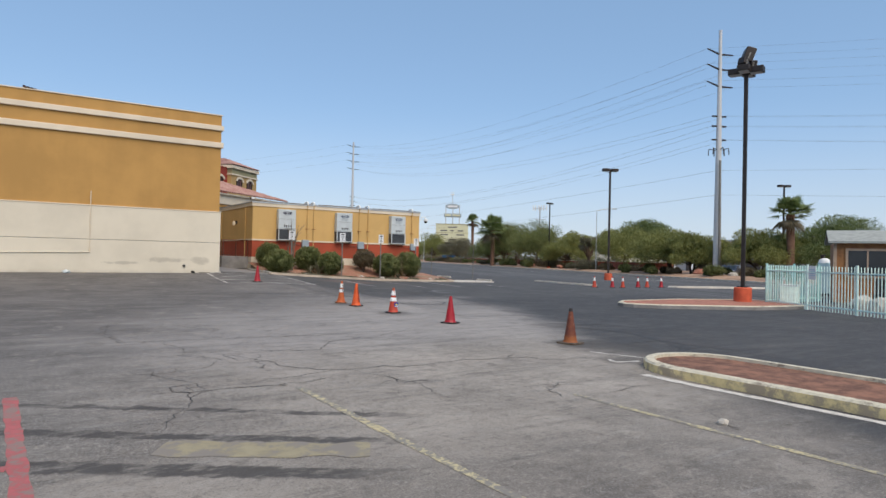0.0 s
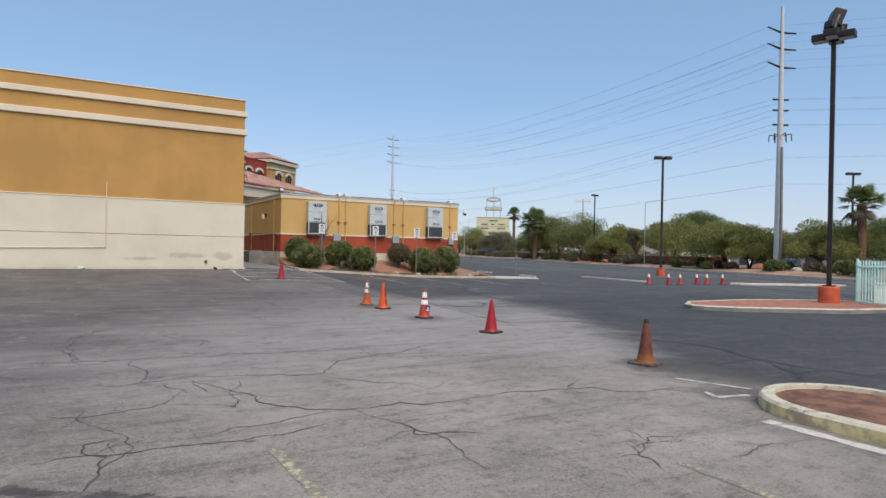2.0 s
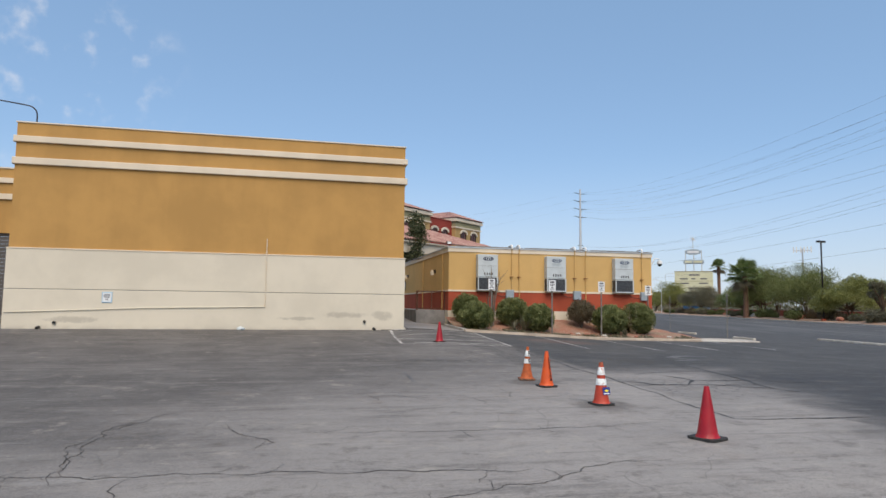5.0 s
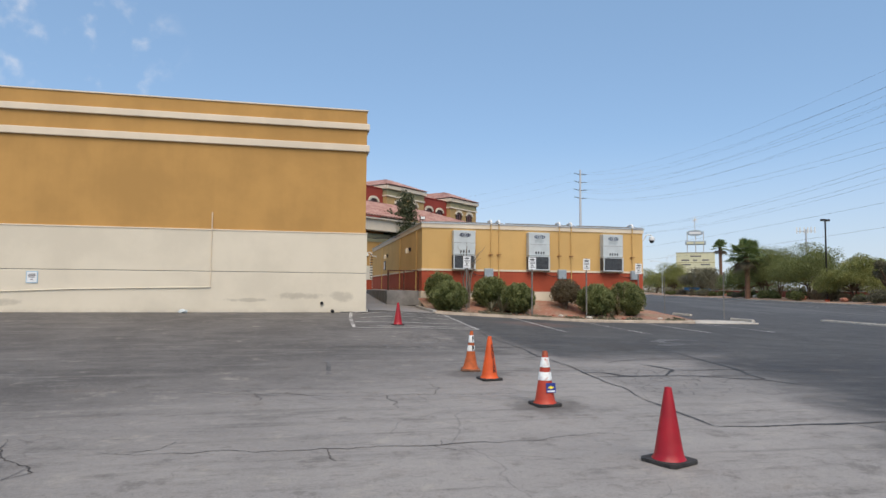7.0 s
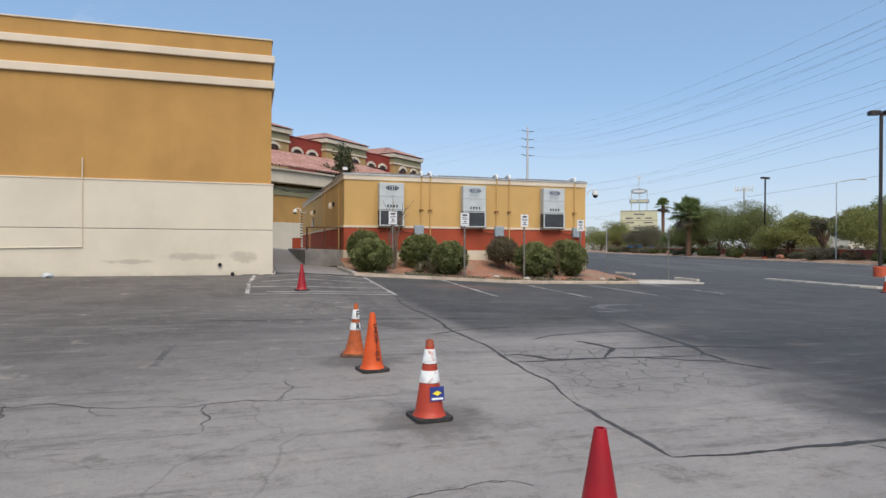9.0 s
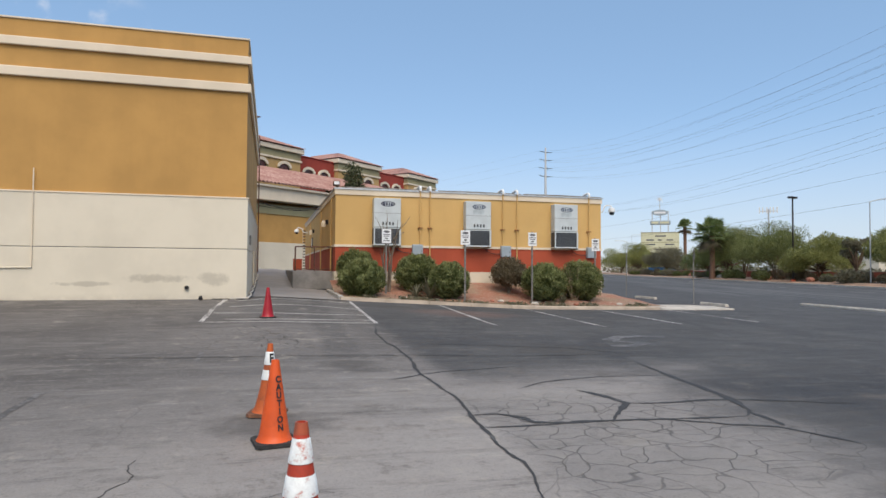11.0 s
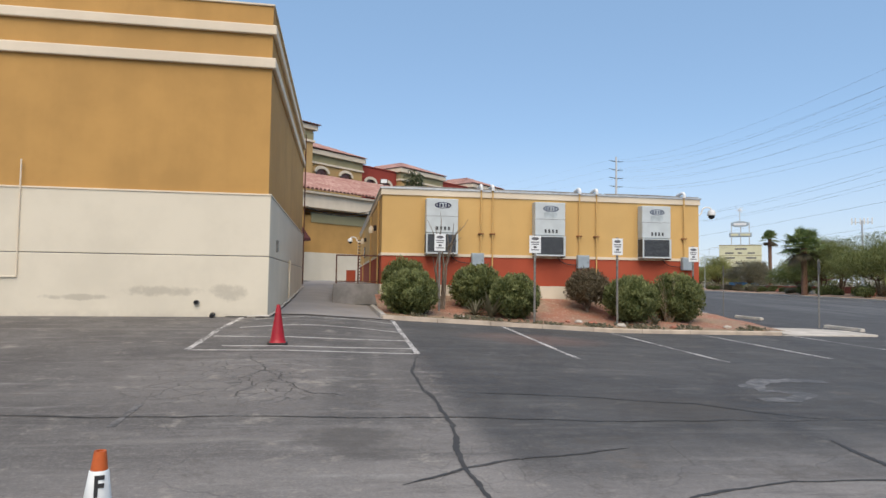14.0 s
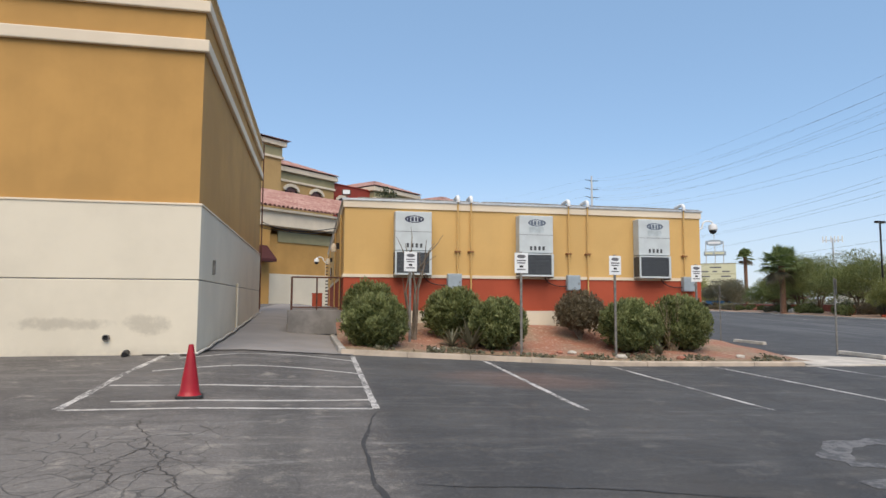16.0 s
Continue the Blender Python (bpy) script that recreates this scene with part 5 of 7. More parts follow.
# ---- plants ----
def leaf_mesh(name, blobs, n, size, mat, seed=1, shell=(0.7, 1.05), up=0.0, long=1.6):
    """Many small leaves spread through the outer part of a few blobs (x, y, z, rx, ry, rz)."""
    rng = np.random.default_rng(seed)
    vol = np.array([b[3] * b[4] * b[5] for b in blobs]) ** 0.67
    pick = rng.choice(len(blobs), n, p=vol / vol.sum())
    b = np.array(blobs)[pick]
    d = rng.normal(size=(n, 3))
    d /= np.linalg.norm(d, axis=1)[:, None]
    r = rng.uniform(shell[0] ** 3, shell[1] ** 3, n) ** (1 / 3)
    lump = 1 + 0.13 * np.sin(d[:, 0] * 5 + seed) * np.cos(d[:, 1] * 6 + d[:, 2] * 4) + 0.1 * np.sin(d[:, 0] * 13 + d[:, 2] * 11 + seed) * np.cos(d[:, 1] * 12)
    c = b[:, :3] + d * b[:, 3:] * (r * lump)[:, None]
    u = rng.normal(size=(n, 3)) * (1 - 0.4 * up) + d * 0.9 + np.array((0, 0, 1.5 * up))
    u /= np.linalg.norm(u, axis=1)[:, None]
    w = np.cross(u, rng.normal(size=(n, 3)))
    w /= np.linalg.norm(w, axis=1)[:, None]
    s = size * rng.uniform(0.6, 1.4, n)[:, None]
    u, w = u * s * long / 2, w * s / 2
    fold = np.cross(u, w) / (s + 1e-9) * 0.35
    v = np.stack([c - u, c + w + fold, c + u, c - w + fold], 1).reshape(-1, 3)
    f = np.arange(4 * n).reshape(-1, 4)
    return mesh_from(name, v.tolist(), f.tolist(), mat)


def stems(bm, base, tips, r, rnd, sway=0.2):
    for t in tips:
        p, q = Vector(base), Vector(t)
        mids = [p.lerp(q, k / 4) + Vector((rnd.uniform(-sway, sway), rnd.uniform(-sway, sway), 0)) * (1 if 0 < k < 4 else 0) * (q - p).length * 0.3 for k in range(5)]
        tube(bm, mids, [r, r * 0.85, r * 0.65, r * 0.45, r * 0.2], 5)
    return bm


def bush(x, y, w, h, mat, label, seed, n=9000, base=None, low=0.02, tips=0.3):
    """A shrub: a lumpy body of leaves with sprigs that break its outline, on a fan of stems."""
    h *= 0.93
    z = bed(x, y) if base is None else base
    near_by = base is None
    th = thing("shrub", pose(x, y, z - 0.02), label, "shrub", "shrubs in the planting bed" if near_by else "")
    rnd = random.Random(seed)
    blobs = [(0, 0, h * (0.46 + low), w * 0.42, w * 0.42, h * (0.48 - low))]
    for k in range(11):
        a = 6.28 * k / 11 + rnd.uniform(-0.3, 0.3)
        q = rnd.uniform(0.16, 0.3)
        blobs.append((math.cos(a) * w * q, math.sin(a) * w * q, h * rnd.uniform(0.22 + low * 1.6, 0.7), w * rnd.uniform(0.17, 0.25), w * rnd.uniform(0.17, 0.25), h * rnd.uniform(0.17, 0.24)))
    sprigs = []
    for k in range(60):
        a, e = rnd.uniform(0, 6.28), rnd.uniform(-0.3, 1.35)
        d = (math.cos(a) * math.cos(e) * w * 0.45, math.sin(a) * math.cos(e) * w * 0.45, h * (0.48 + low) + math.sin(e) * h * (0.48 - low))
        sprigs.append((*d, w * 0.06, w * 0.06, h * rnd.uniform(0.05, 0.12)))
    size, long = (0.034, 3.0) if near_by else (0.1, 2.2)
    part("foliage", leaf_mesh("foliage", blobs, int(n * (1.9 if near_by else 1.1)), size, mat, seed, (0.4, 1.14), up=0.6 if near_by else 0.2, long=long), mat, th)
    if near_by:
        tip_mat = PALETIP if mat is BUSHLEAF else mat
        tagged(part("young_growth", leaf_mesh("young_growth", sprigs, int(n * tips), size, tip_mat, seed + 5, (0.1, 1.2), up=0.9, long=long), tip_mat, th, "paler young leaves"), kind="stuff")
    ends = [(rnd.uniform(-0.32, 0.32) * w, rnd.uniform(-0.32, 0.32) * w, h * rnd.uniform(0.5, 0.85)) for _ in range(12)]
    part("stems", stems(bmesh.new(), (0, 0, 0), ends, 0.022 if near_by else 0.03, rnd), TWIG, th)
    return th


bush(8.85, 30.5, 1.6, 1.32, BUSHLEAF, "rounded green shrub with pale tips in red gravel", 1, 13000, tips=0.7)
bush(8.9, 32.3, 1.5, 1.5, BUSHLEAF, "clipped dark green shrub against the red wall", 2, tips=0.15)
bush(11.1, 31.9, 1.6, 1.45, BUSHLEAF, "clipped green shrub beside spiky leaves", 3, tips=0.45)
bush(12.03, 30.8, 1.5, 1.38, BUSHLEAF, "dense clipped round green shrub", 4, 13000, tips=0.2)
bush(14.85, 32.15, 1.4, 1.5, DRYLEAF, "half-dead brownish shrub with bare lower stems", 5, 5200, low=0.13, tips=0.2)
bush(15.85, 31.1, 1.7, 1.45, BUSHLEAF, "dense clipped round green shrub beside a sign post", 6, 13000, tips=0.35)
bush(17.6, 31.6, 1.8, 1.6, BUSHLEAF, "green shrub with dry twigs sticking out", 7, 12000, tips=0.3)
for x, y, n, h in ((11.3, 30.75, 46, 0.85), (10.85, 30.9, 30, 0.6), (16.35, 30.5, 22, 0.4)):
    yu = thing("yucca", pose(x, y, bed(x, y)), "spiky pale green yucca rosette", "plant")
    rnd = random.Random(int(x * 10))
    for k in range(n):
        a, e = rnd.uniform(0, 6.28), rnd.uniform(15, 75)
        L = h * rnd.uniform(0.7, 1.1)
        d = Vector((math.cos(a) * math.cos(radians(e)), math.sin(a) * math.cos(radians(e)), math.sin(radians(e))))
        s = Vector((-math.sin(a), math.cos(a), 0)) * 0.03
        bm = bmesh.new()
        vs = [bm.verts.new(p) for p in (-s, s, d * L * 0.6 + s * 0.9, d * L - Vector((0, 0, 0.05)), d * L * 0.6 - s * 0.9)]
        bm.faces.new(vs)
        part("blade", bm, OLIVELEAF, yu)
dead = thing("dead_sapling", pose(9.95, 31.5, bed(9.95, 31.5)), "bare dead sapling with grey branching stems", "sapling")
rnd = random.Random(9)
for base_, tip, r in (((0, 0, -0.03), (-0.25, 0.0, 2.5), 0.04), ((0.02, 0, -0.03), (-0.05, 0.1, 2.75), 0.04), ((0.04, 0, -0.03), (0.3, -0.1, 2.6), 0.04), ((0, 0.03, -0.03), (0.15, 0.1, 2.3), 0.035), ((0, -0.03, -0.03), (0.0, 0.0, 1.9), 0.03), ((-0.03, 0, -0.03), (-0.3, 0.1, 1.6), 0.03)):
    part("stem", stems(bmesh.new(), base_, [tip], r, rnd, 0.12), TWIG, dead)
for tip in ((0.75, -0.1, 2.75), (0.6, 0.1, 2.2), (0.55, 0.0, 1.55), (0.5, -0.2, 2.5), (-0.5, 0.0, 2.7), (-0.1, 0.0, 2.95)):
    part("branch", stems(bmesh.new(), (0.12 if tip[0] > 0 else -0.1, 0, 1.8), [tip], 0.02, rnd, 0.15), TWIG, dead)
dry = thing("dry_twigs", pose(17.2, 31.35, bed(17.2, 31.35)), "dry tan twigs leaning out of a shrub", "twigs")
for k in range(22):
    a_ = rnd.uniform(-0.9, 0.9)
    part("twig", stems(bmesh.new(), (rnd.uniform(-0.15, 0.15), -0.1, -0.03), [(math.sin(a_) * rnd.uniform(0.5, 1.0), -0.35, rnd.uniform(0.8, 1.6))], 0.012, rnd, 0.12), STRAW, dry)
for k, (x, y) in enumerate(((13.6, 30.6), (13.9, 30.5), (14.3, 30.4), (10.3, 30.2), (16.6, 29.9), (15.0, 30.0), (13.2, 30.1), (18.6, 30.3))):
    rb = rubble("bed_stone", x, y, 0.09 + 0.03 * (k % 3), PALE_CONCRETE if k % 2 else BRICKRED, "loose stone lying in the red gravel bed", 20 + k)
    rb.matrix_world = pose(x, y, bed(x, y) + 0.03, 0, 0, k * 40)
grass = []
rng = np.random.default_rng(5)
for k in range(900):
    x, y = rng.uniform(8.2, 19.4), rng.uniform(29.4, 30.6)
    if noise.noise((x * 0.8, y * 0.8, 3)) > 0.05:
        grass.append((x, y, bed(x, y) + 0.03, 0.05, 0.05, 0.05))
weeds = leaf_mesh("dry_weeds", grass, len(grass) * 5, 0.05, OLIVELEAF, 12, (0.2, 1.0))
tagged(new("dry_weeds", weeds), "low dry weeds scattered over the red gravel bed", "weeds", kind="stuff")


# ---- signs in the bed ----
def post_sign(x, y, z, top, rz, label, face=True, w=0.34, h=0.5):
    th = thing("sign_post", pose(x, y, z, 0, 0, rz), label, "sign post", "parking signs")
    part("post", boxes((-0.03, -0.02, -0.1, 0.03, 0.02, top - z + 0.03), bevel=0.006), POSTSTEEL, th)
    t = top - z
    plate = part("plate", boxes((-w / 2, -0.032, t - h, w / 2, -0.022, t), bevel=0.004), SIGNWHITE if face else POSTSTEEL, th)
    if face:
        ell = lathe(bmesh.new(), [(0.001, 0), (1, 0)], 20, False)
        for v in ell.verts:
            v.co = Vector((v.co.x * 0.11, -0.034, t - 0.09 + v.co.y * 0.045))
        part("badge", ell, PRINT, plate)
        for zz, ww in ((0.19, 0.12), (0.25, 0.1), (0.41, 0.11)):
            part("print_bar", boxes((-ww, -0.036, t - zz - 0.014, ww, -0.033, t - zz + 0.014)), PRINT, plate)
        part("print_mark", boxes((-0.045, -0.036, t - 0.36, 0.045, -0.033, t - 0.31)), BLACK, plate)
    return th


SIGN = "white parking sign with grey print on a steel post"
post_sign(9.8, 31.2, bed(9.8, 31.2), 3.03, 4, SIGN)
post_sign(12.37, 29.98, bed(12.37, 29.98), 2.97, -3, SIGN)
post_sign(15.08, 30.43, bed(15.08, 30.43), 2.98, 2, SIGN)
post_sign(18.72, 32.4, bed(18.72, 32.4), 2.9, -2, SIGN)
post_sign(22.75, 31.5, gh(22.75, 31.5) + 0.2, 2.5, 60, "steel sign post with grey plate seen from behind", False, 0.3, 0.45)
post_sign(24.6, 39.7, gh(24.6, 39.7), 2.5, 60, "steel sign post with grey plate seen from behind", False, 0.3, 0.45)
for x, y, rz in ((24.2, 32.1, 84), (24.7, 38.0, 88), (24.0, 41.0, 88)):
    ws = thing("wheel_stop", pose(x, y, gh(x, y), 0, 0, rz), "pale concrete wheel stop on the asphalt", "wheel stop", "wheel stops")
    bm = bmesh.new()
    prof = [(-0.09, 0), (0.09, 0), (0.06, 0.12), (-0.06, 0.12)]
    a = [bm.verts.new((-0.95, p, q)) for p, q in prof]
    b = [bm.verts.new((0.95, p, q)) for p, q in prof]
    for i in range(4):
        bm.faces.new((a[i], a[(i + 1) % 4], b[(i + 1) % 4], b[i]))
    bm.faces.new(a)
    bm.faces.new(b)
    bmesh.ops.bevel(bm, geom=list(bm.edges), offset=0.012, segments=1, affect="EDGES")
    part("block", bm, PALE_CONCRETE, ws)


# ---- traffic cones ----
def cone(x, y, body, label, h=0.71, bands=(), base_mat=RUBBER, tip=None, lean=(0, 0), rz=0.0, base=0.175, z=None, slim=1.0, sleeve=WHITEPL):
    th = thing("traffic_cone", pose(x, y, gh(x, y) if z is None else z, lean[0], lean[1], rz), label, "traffic cone", "traffic cones on the lot")
    bm = bmesh.new()
    oct_ = [(base, base * 0.8), (base * 0.8, base), (-base * 0.8, base), (-base, base * 0.8), (-base, -base * 0.8), (-base * 0.8, -base), (base * 0.8, -base), (base, -base * 0.8)]
    prism(bm, oct_[::-1], 0.004, 0.035)
    part("base", bm, base_mat, th, "flat black rubber base")

    def rad(q):
        return np.interp(q, [0.03, 0.07, h], [0.146, 0.13, 0.031]) * (1 if h > 0.6 else h / 0.71) * np.interp(q, [0.05, 0.3], [1.0, slim])
    prof = [(rad(0.03) + 0.012, 0.03), (rad(0.05), 0.055), (rad(0.09), 0.09)] + [(rad(h * k), h * k) for k in (0.3, 0.5, 0.7, 0.9)] + [(rad(h), h), (rad(h) - 0.009, h), (rad(h) - 0.009, h - 0.12)]
    shellp = part("body", lathe(bmesh.new(), prof, 28, False), body, th, smooth=True)
    for lo, hi in bands:
        part("sleeve", lathe(bmesh.new(), [(rad(lo) + 0.001, lo), (rad(lo) + 0.005, lo + 0.004), (rad(hi) + 0.005, hi - 0.004), (rad(hi) + 0.001, hi)], 28, False), sleeve, th, "white sleeve", smooth=True)
    if tip:
        part("tip", lathe(bmesh.new(), [(rad(h - 0.06) + 0.002, h - 0.06), (rad(h) + 0.002, h + 0.001), (rad(h) - 0.006, h + 0.001)], 20, False), tip, th, smooth=True)
    return th, rad


def cone_letter(th, rad, ch, z, size, mat, facing=0.0, squash=0.75):
    """One letter laid against the slope of a cone, on the side that faces -y turned by facing degrees."""
    tilt = math.degrees(math.atan2(0.108, 0.64))
    m = pose(0, 0, 0, 0, 0, facing) @ pose(0, -rad(z) - 0.0065, z, -tilt, 0, 0) @ Matrix.Diagonal((squash, 1, 1, 1))
    return letters(ch, size, mat, th, m, "letter")


cone(5.78, 24.28, REDPL, "faded red traffic cone at the aisle", rz=8)
c2, r2 = cone(5.82, 15.5, plastic("weathered_orange_plastic", (0.5, 0.1, 0.018), 0.6, 0.6), "orange traffic cone with white sleeves and black letters", bands=((0.35, 0.45), (0.5, 0.63)), rz=-14, slim=0.8, lean=(0, 1.5), base_mat=plain("orange_grey_base", (0.2, 0.09, 0.05), 0.8, var=0.4, scale=9))
cone_letter(c2, r2, "F", 0.565, 0.12, BLACK, 34)
cone_letter(c2, r2, "R", 0.4, 0.12, BLACK, 34)
c3, r3 = cone(5.88, 14.5, ORANGE, "orange traffic cone with black vertical lettering", rz=10)
for k, ch in enumerate("CAUTION"):
    cone_letter(c3, r3, ch, 0.55 - k * 0.066, 0.075, BLACK, 14, 0.85)
c4, r4 = cone(6.0, 12.33, REDORANGE, "red-orange traffic cone with two chipped white sleeves", bands=((0.33, 0.44), (0.5, 0.63)), rz=6, sleeve=CHIPPED, tip=plastic("rusty_tip", (0.4, 0.08, 0.03), 0.7))
sticker = part("sticker", boxes((-0.068, -0.004, -0.062, 0.068, 0.0, 0.062)), plain("blue_sticker", (0.02, 0.035, 0.2), 0.4), c4, "blue sticker with yellow diamond")
sticker.matrix_local = pose(0, 0, 0, 0, 0, 0) @ pose(0.03, -r4(0.24) - 0.004, 0.24, -9.6, 0, 0)
dia = bmesh.new()
dia.faces.new([dia.verts.new(p) for p in ((-0.045, -0.0055, 0.005), (0, -0.0055, -0.018), (0.045, -0.0055, 0.005), (0, -0.0055, 0.028))])
part("print_bar", boxes((-0.055, -0.006, -0.052, 0.055, -0.0045, -0.034)), SIGNWHITE, sticker)
part("diamond", dia, plain("yellow_print", (0.8, 0.65, 0.05), 0.4), sticker)
cone(6.13, 9.62, REDPL, "glossy red traffic cone on a dark square base", rz=22, h=0.675, base=0.19)
cone(6.49, 5.81, BAKED, "sun-baked brown traffic cone with blackened tip", rz=15, h=0.71, tip=BLACK, base_mat=plain("dusty_base", (0.1, 0.075, 0.055), 0.9, var=0.4, scale=9), base=0.215)
for x, y, mt in ((27.2, 24.6, REDORANGE), (28.9, 24.65, REDPL), (29.6, 24.4, REDORANGE), (31.2, 24.5, REDPL), (32.0, 24.4, REDORANGE), (33.2, 24.2, REDPL), (50.5, 25.2, ORANGE), (51.4, 24.4, ORANGE)):
    cone(x, y, mt, "red traffic cone with white upper sleeve by the road", bands=((0.42, 0.62),), rz=x * 30)


# ---- low tiled building behind, and the hotel ----
def tiled_plane(name, parent, p0, p1, q0, q1, pitch=0.34, amp=0.07):
    """A corrugated tiled slope between the eave p0-p1 and the upper edge q0-q1."""
    p0, p1, q0, q1 = map(Vector, (p0, p1, q0, q1))
    n = max(2, int((p1 - p0).length / pitch)) * 4
    up = (p1 - p0).cross(q0 - p0).normalized()
    if up.z < 0:
        up = -up
    rows = 7
    verts, faces = [], []
    for r in range(rows + 1):
        k = r / rows
        for e in ((0, 1) if 0 < r < rows else ((0,) if r == 0 else (1,))):
            for i in range(n + 1):
                t = i / n
                base = p0.lerp(p1, t).lerp(q0.lerp(q1, t), k)
                h = amp * abs(math.sin(math.pi * i / 4)) + (0.07 if e == 0 else 0.0)
                verts.append(base + up * h)
    m = n + 1
    lines = len(verts) // m
    for a in range(lines - 1):
        for i in range(n):
            faces.append((a * m + i, a * m + i + 1, (a + 1) * m + i + 1, (a + 1) * m + i))
    return part(name, mesh_from(name, verts, faces, TERRACOTTA), TERRACOTTA, parent, "terracotta tiles")


ang = 39.0
lob = thing("tiled_building", pose(3.3, 67.9, 0, 0, 0, ang), "ochre building with cream fascia and terracotta tile roof", "building", kind="structure")
part("base_wall", boxes((-16, 0.9, 1.0, 34, 1.3, 4.0)), BEIGE, lob)
part("wall", boxes((-16, 1.0, 4.0, 34, 1.3, 7.3)), OCHRE, lob)
# olive band under the fascia; eave shade is put into its dark tone
part("shaded_soffit_band", boxes((2.0, 0.9, 6.7, 34, 1.0, 7.6)), OLIVE, lob)
part("pier", boxes((-16, 0.4, 1.0, 0.9, 0.9, 8.0), bevel=0.03), OCHRE, lob)
part("fascia", boxes((-16, 0.1, 7.9, 34, 1.3, 9.1), bevel=0.05), CREAM, lob, "cream fascia board")
part("eave", boxes((-16, -0.25, 9.1, 34, 1.3, 9.3), bevel=0.03), CREAM, lob)
tiled_plane("roof", lob, (-16, -0.4, 9.32), (34, -0.4, 9.32), (-16, 9, 12.5), (25, 9, 12.5), 0.44, 0.24)
part("rear_wall", boxes((-16, 8.8, 1.0, 34, 9.2, 9.3)), OCHRE, lob)
awn = thing("awning", pose(3.3, 67.9, 0, 0, 0, ang) @ pose(-0.6, 0.4, 5.1), "dark maroon door awning", "awning")
bm = bmesh.new()
prof = [(0.0, 1.3), (-1.6, 0.0), (-1.6, -0.25), (0.0, -0.25)]
a = [bm.verts.new((-1.2, p * 0.85, q * 0.9)) for p, q in prof]
b = [bm.verts.new((1.2, p * 0.85, q * 0.9)) for p, q in prof]
for i in range(4):
    bm.faces.new((a[i], a[(i + 1) % 4], b[(i + 1) % 4], b[i]))
bm.faces.new(a)
bm.faces.new(b)
part("canopy", bm, AWNING, awn)
lou = thing("louvre_screen", pose(8.2, 55.6, gh(8.2, 55.6)), "narrow dark-slatted screen at the walkway end", "louvre")
for x_ in (-0.17, 0.14):
    part("stile", boxes((x_, -0.04, 0, x_ + 0.03, 0.04, 3.3)), CREAM, lou)
for k in range(14):
    part("louvre", boxes((-0.14, -0.05, 0.3 + k * 0.21, 0.14, 0.02, 0.38 + k * 0.21)), BRONZE, lou)

ha = math.degrees(math.atan2(28.0, 30.8))
hot = thing("hotel", pose(3.9, 92.2, -1.0, 0, 0, ha), "tall ochre and red stucco hotel with terracotta hip roofs", "building", kind="structure")


def hotel_window(u0, u1, z0, z1, y, arched, surround):
    w = part("window", boxes((u0, y + 0.12, z0, u1, y + 0.2, z1)), ARCHGLASS, hot)
    part("window_frame", boxes((u0 - 0.02, y + 0.02, z0, u0 + 0.1, y + 0.14, z1), (u1 - 0.1, y + 0.02, z0, u1 + 0.02, y + 0.14, z1), ((u0 + u1) / 2 - 0.04, y + 0.04, z0, (u0 + u1) / 2 + 0.04, y + 0.14, z1), (u0, y + 0.02, z0 - 0.05, u1, y + 0.14, z0 + 0.06)), BRONZE, w)
    if arched:
        bm = bmesh.new()
        r, c = (u1 - u0) / 2, (u0 + u1) / 2
        n = 12
        inner = [bm.verts.new((c + r * math.cos(math.pi * k / n), y + 0.1, z1 + 0.55 * r * math.sin(math.pi * k / n))) for k in range(n + 1)]
        bm.faces.new(inner)
        part("arch_light", bm, ARCHGLASS, w)
        bm = bmesh.new()
        ri = [(c + (r + 0.02) * math.cos(math.pi * k / n), z1 + 0.56 * r * math.sin(math.pi * k / n)) for k in range(n + 1)]
        ro = [(c + (r + 0.38) * math.cos(math.pi * k / n), z1 + (0.55 * r + 0.38) * math.sin(math.pi * k / n)) for k in range(n + 1)]
        for k in range(n):
            q = [ri[k], ri[k + 1], ro[k + 1], ro[k]]
            f = [bm.verts.new((p[0], y - 0.12, p[1])) for p in q]
            g = [bm.verts.new((p[0], y + 0.05, p[1])) for p in q]
            bm.faces.new(f)
            for i in range(4):
                bm.faces.new((f[i], f[(i + 1) % 4], g[(i + 1) % 4], g[i]))
        part("arch_surround", bm, surround, w, "cream arched surround")


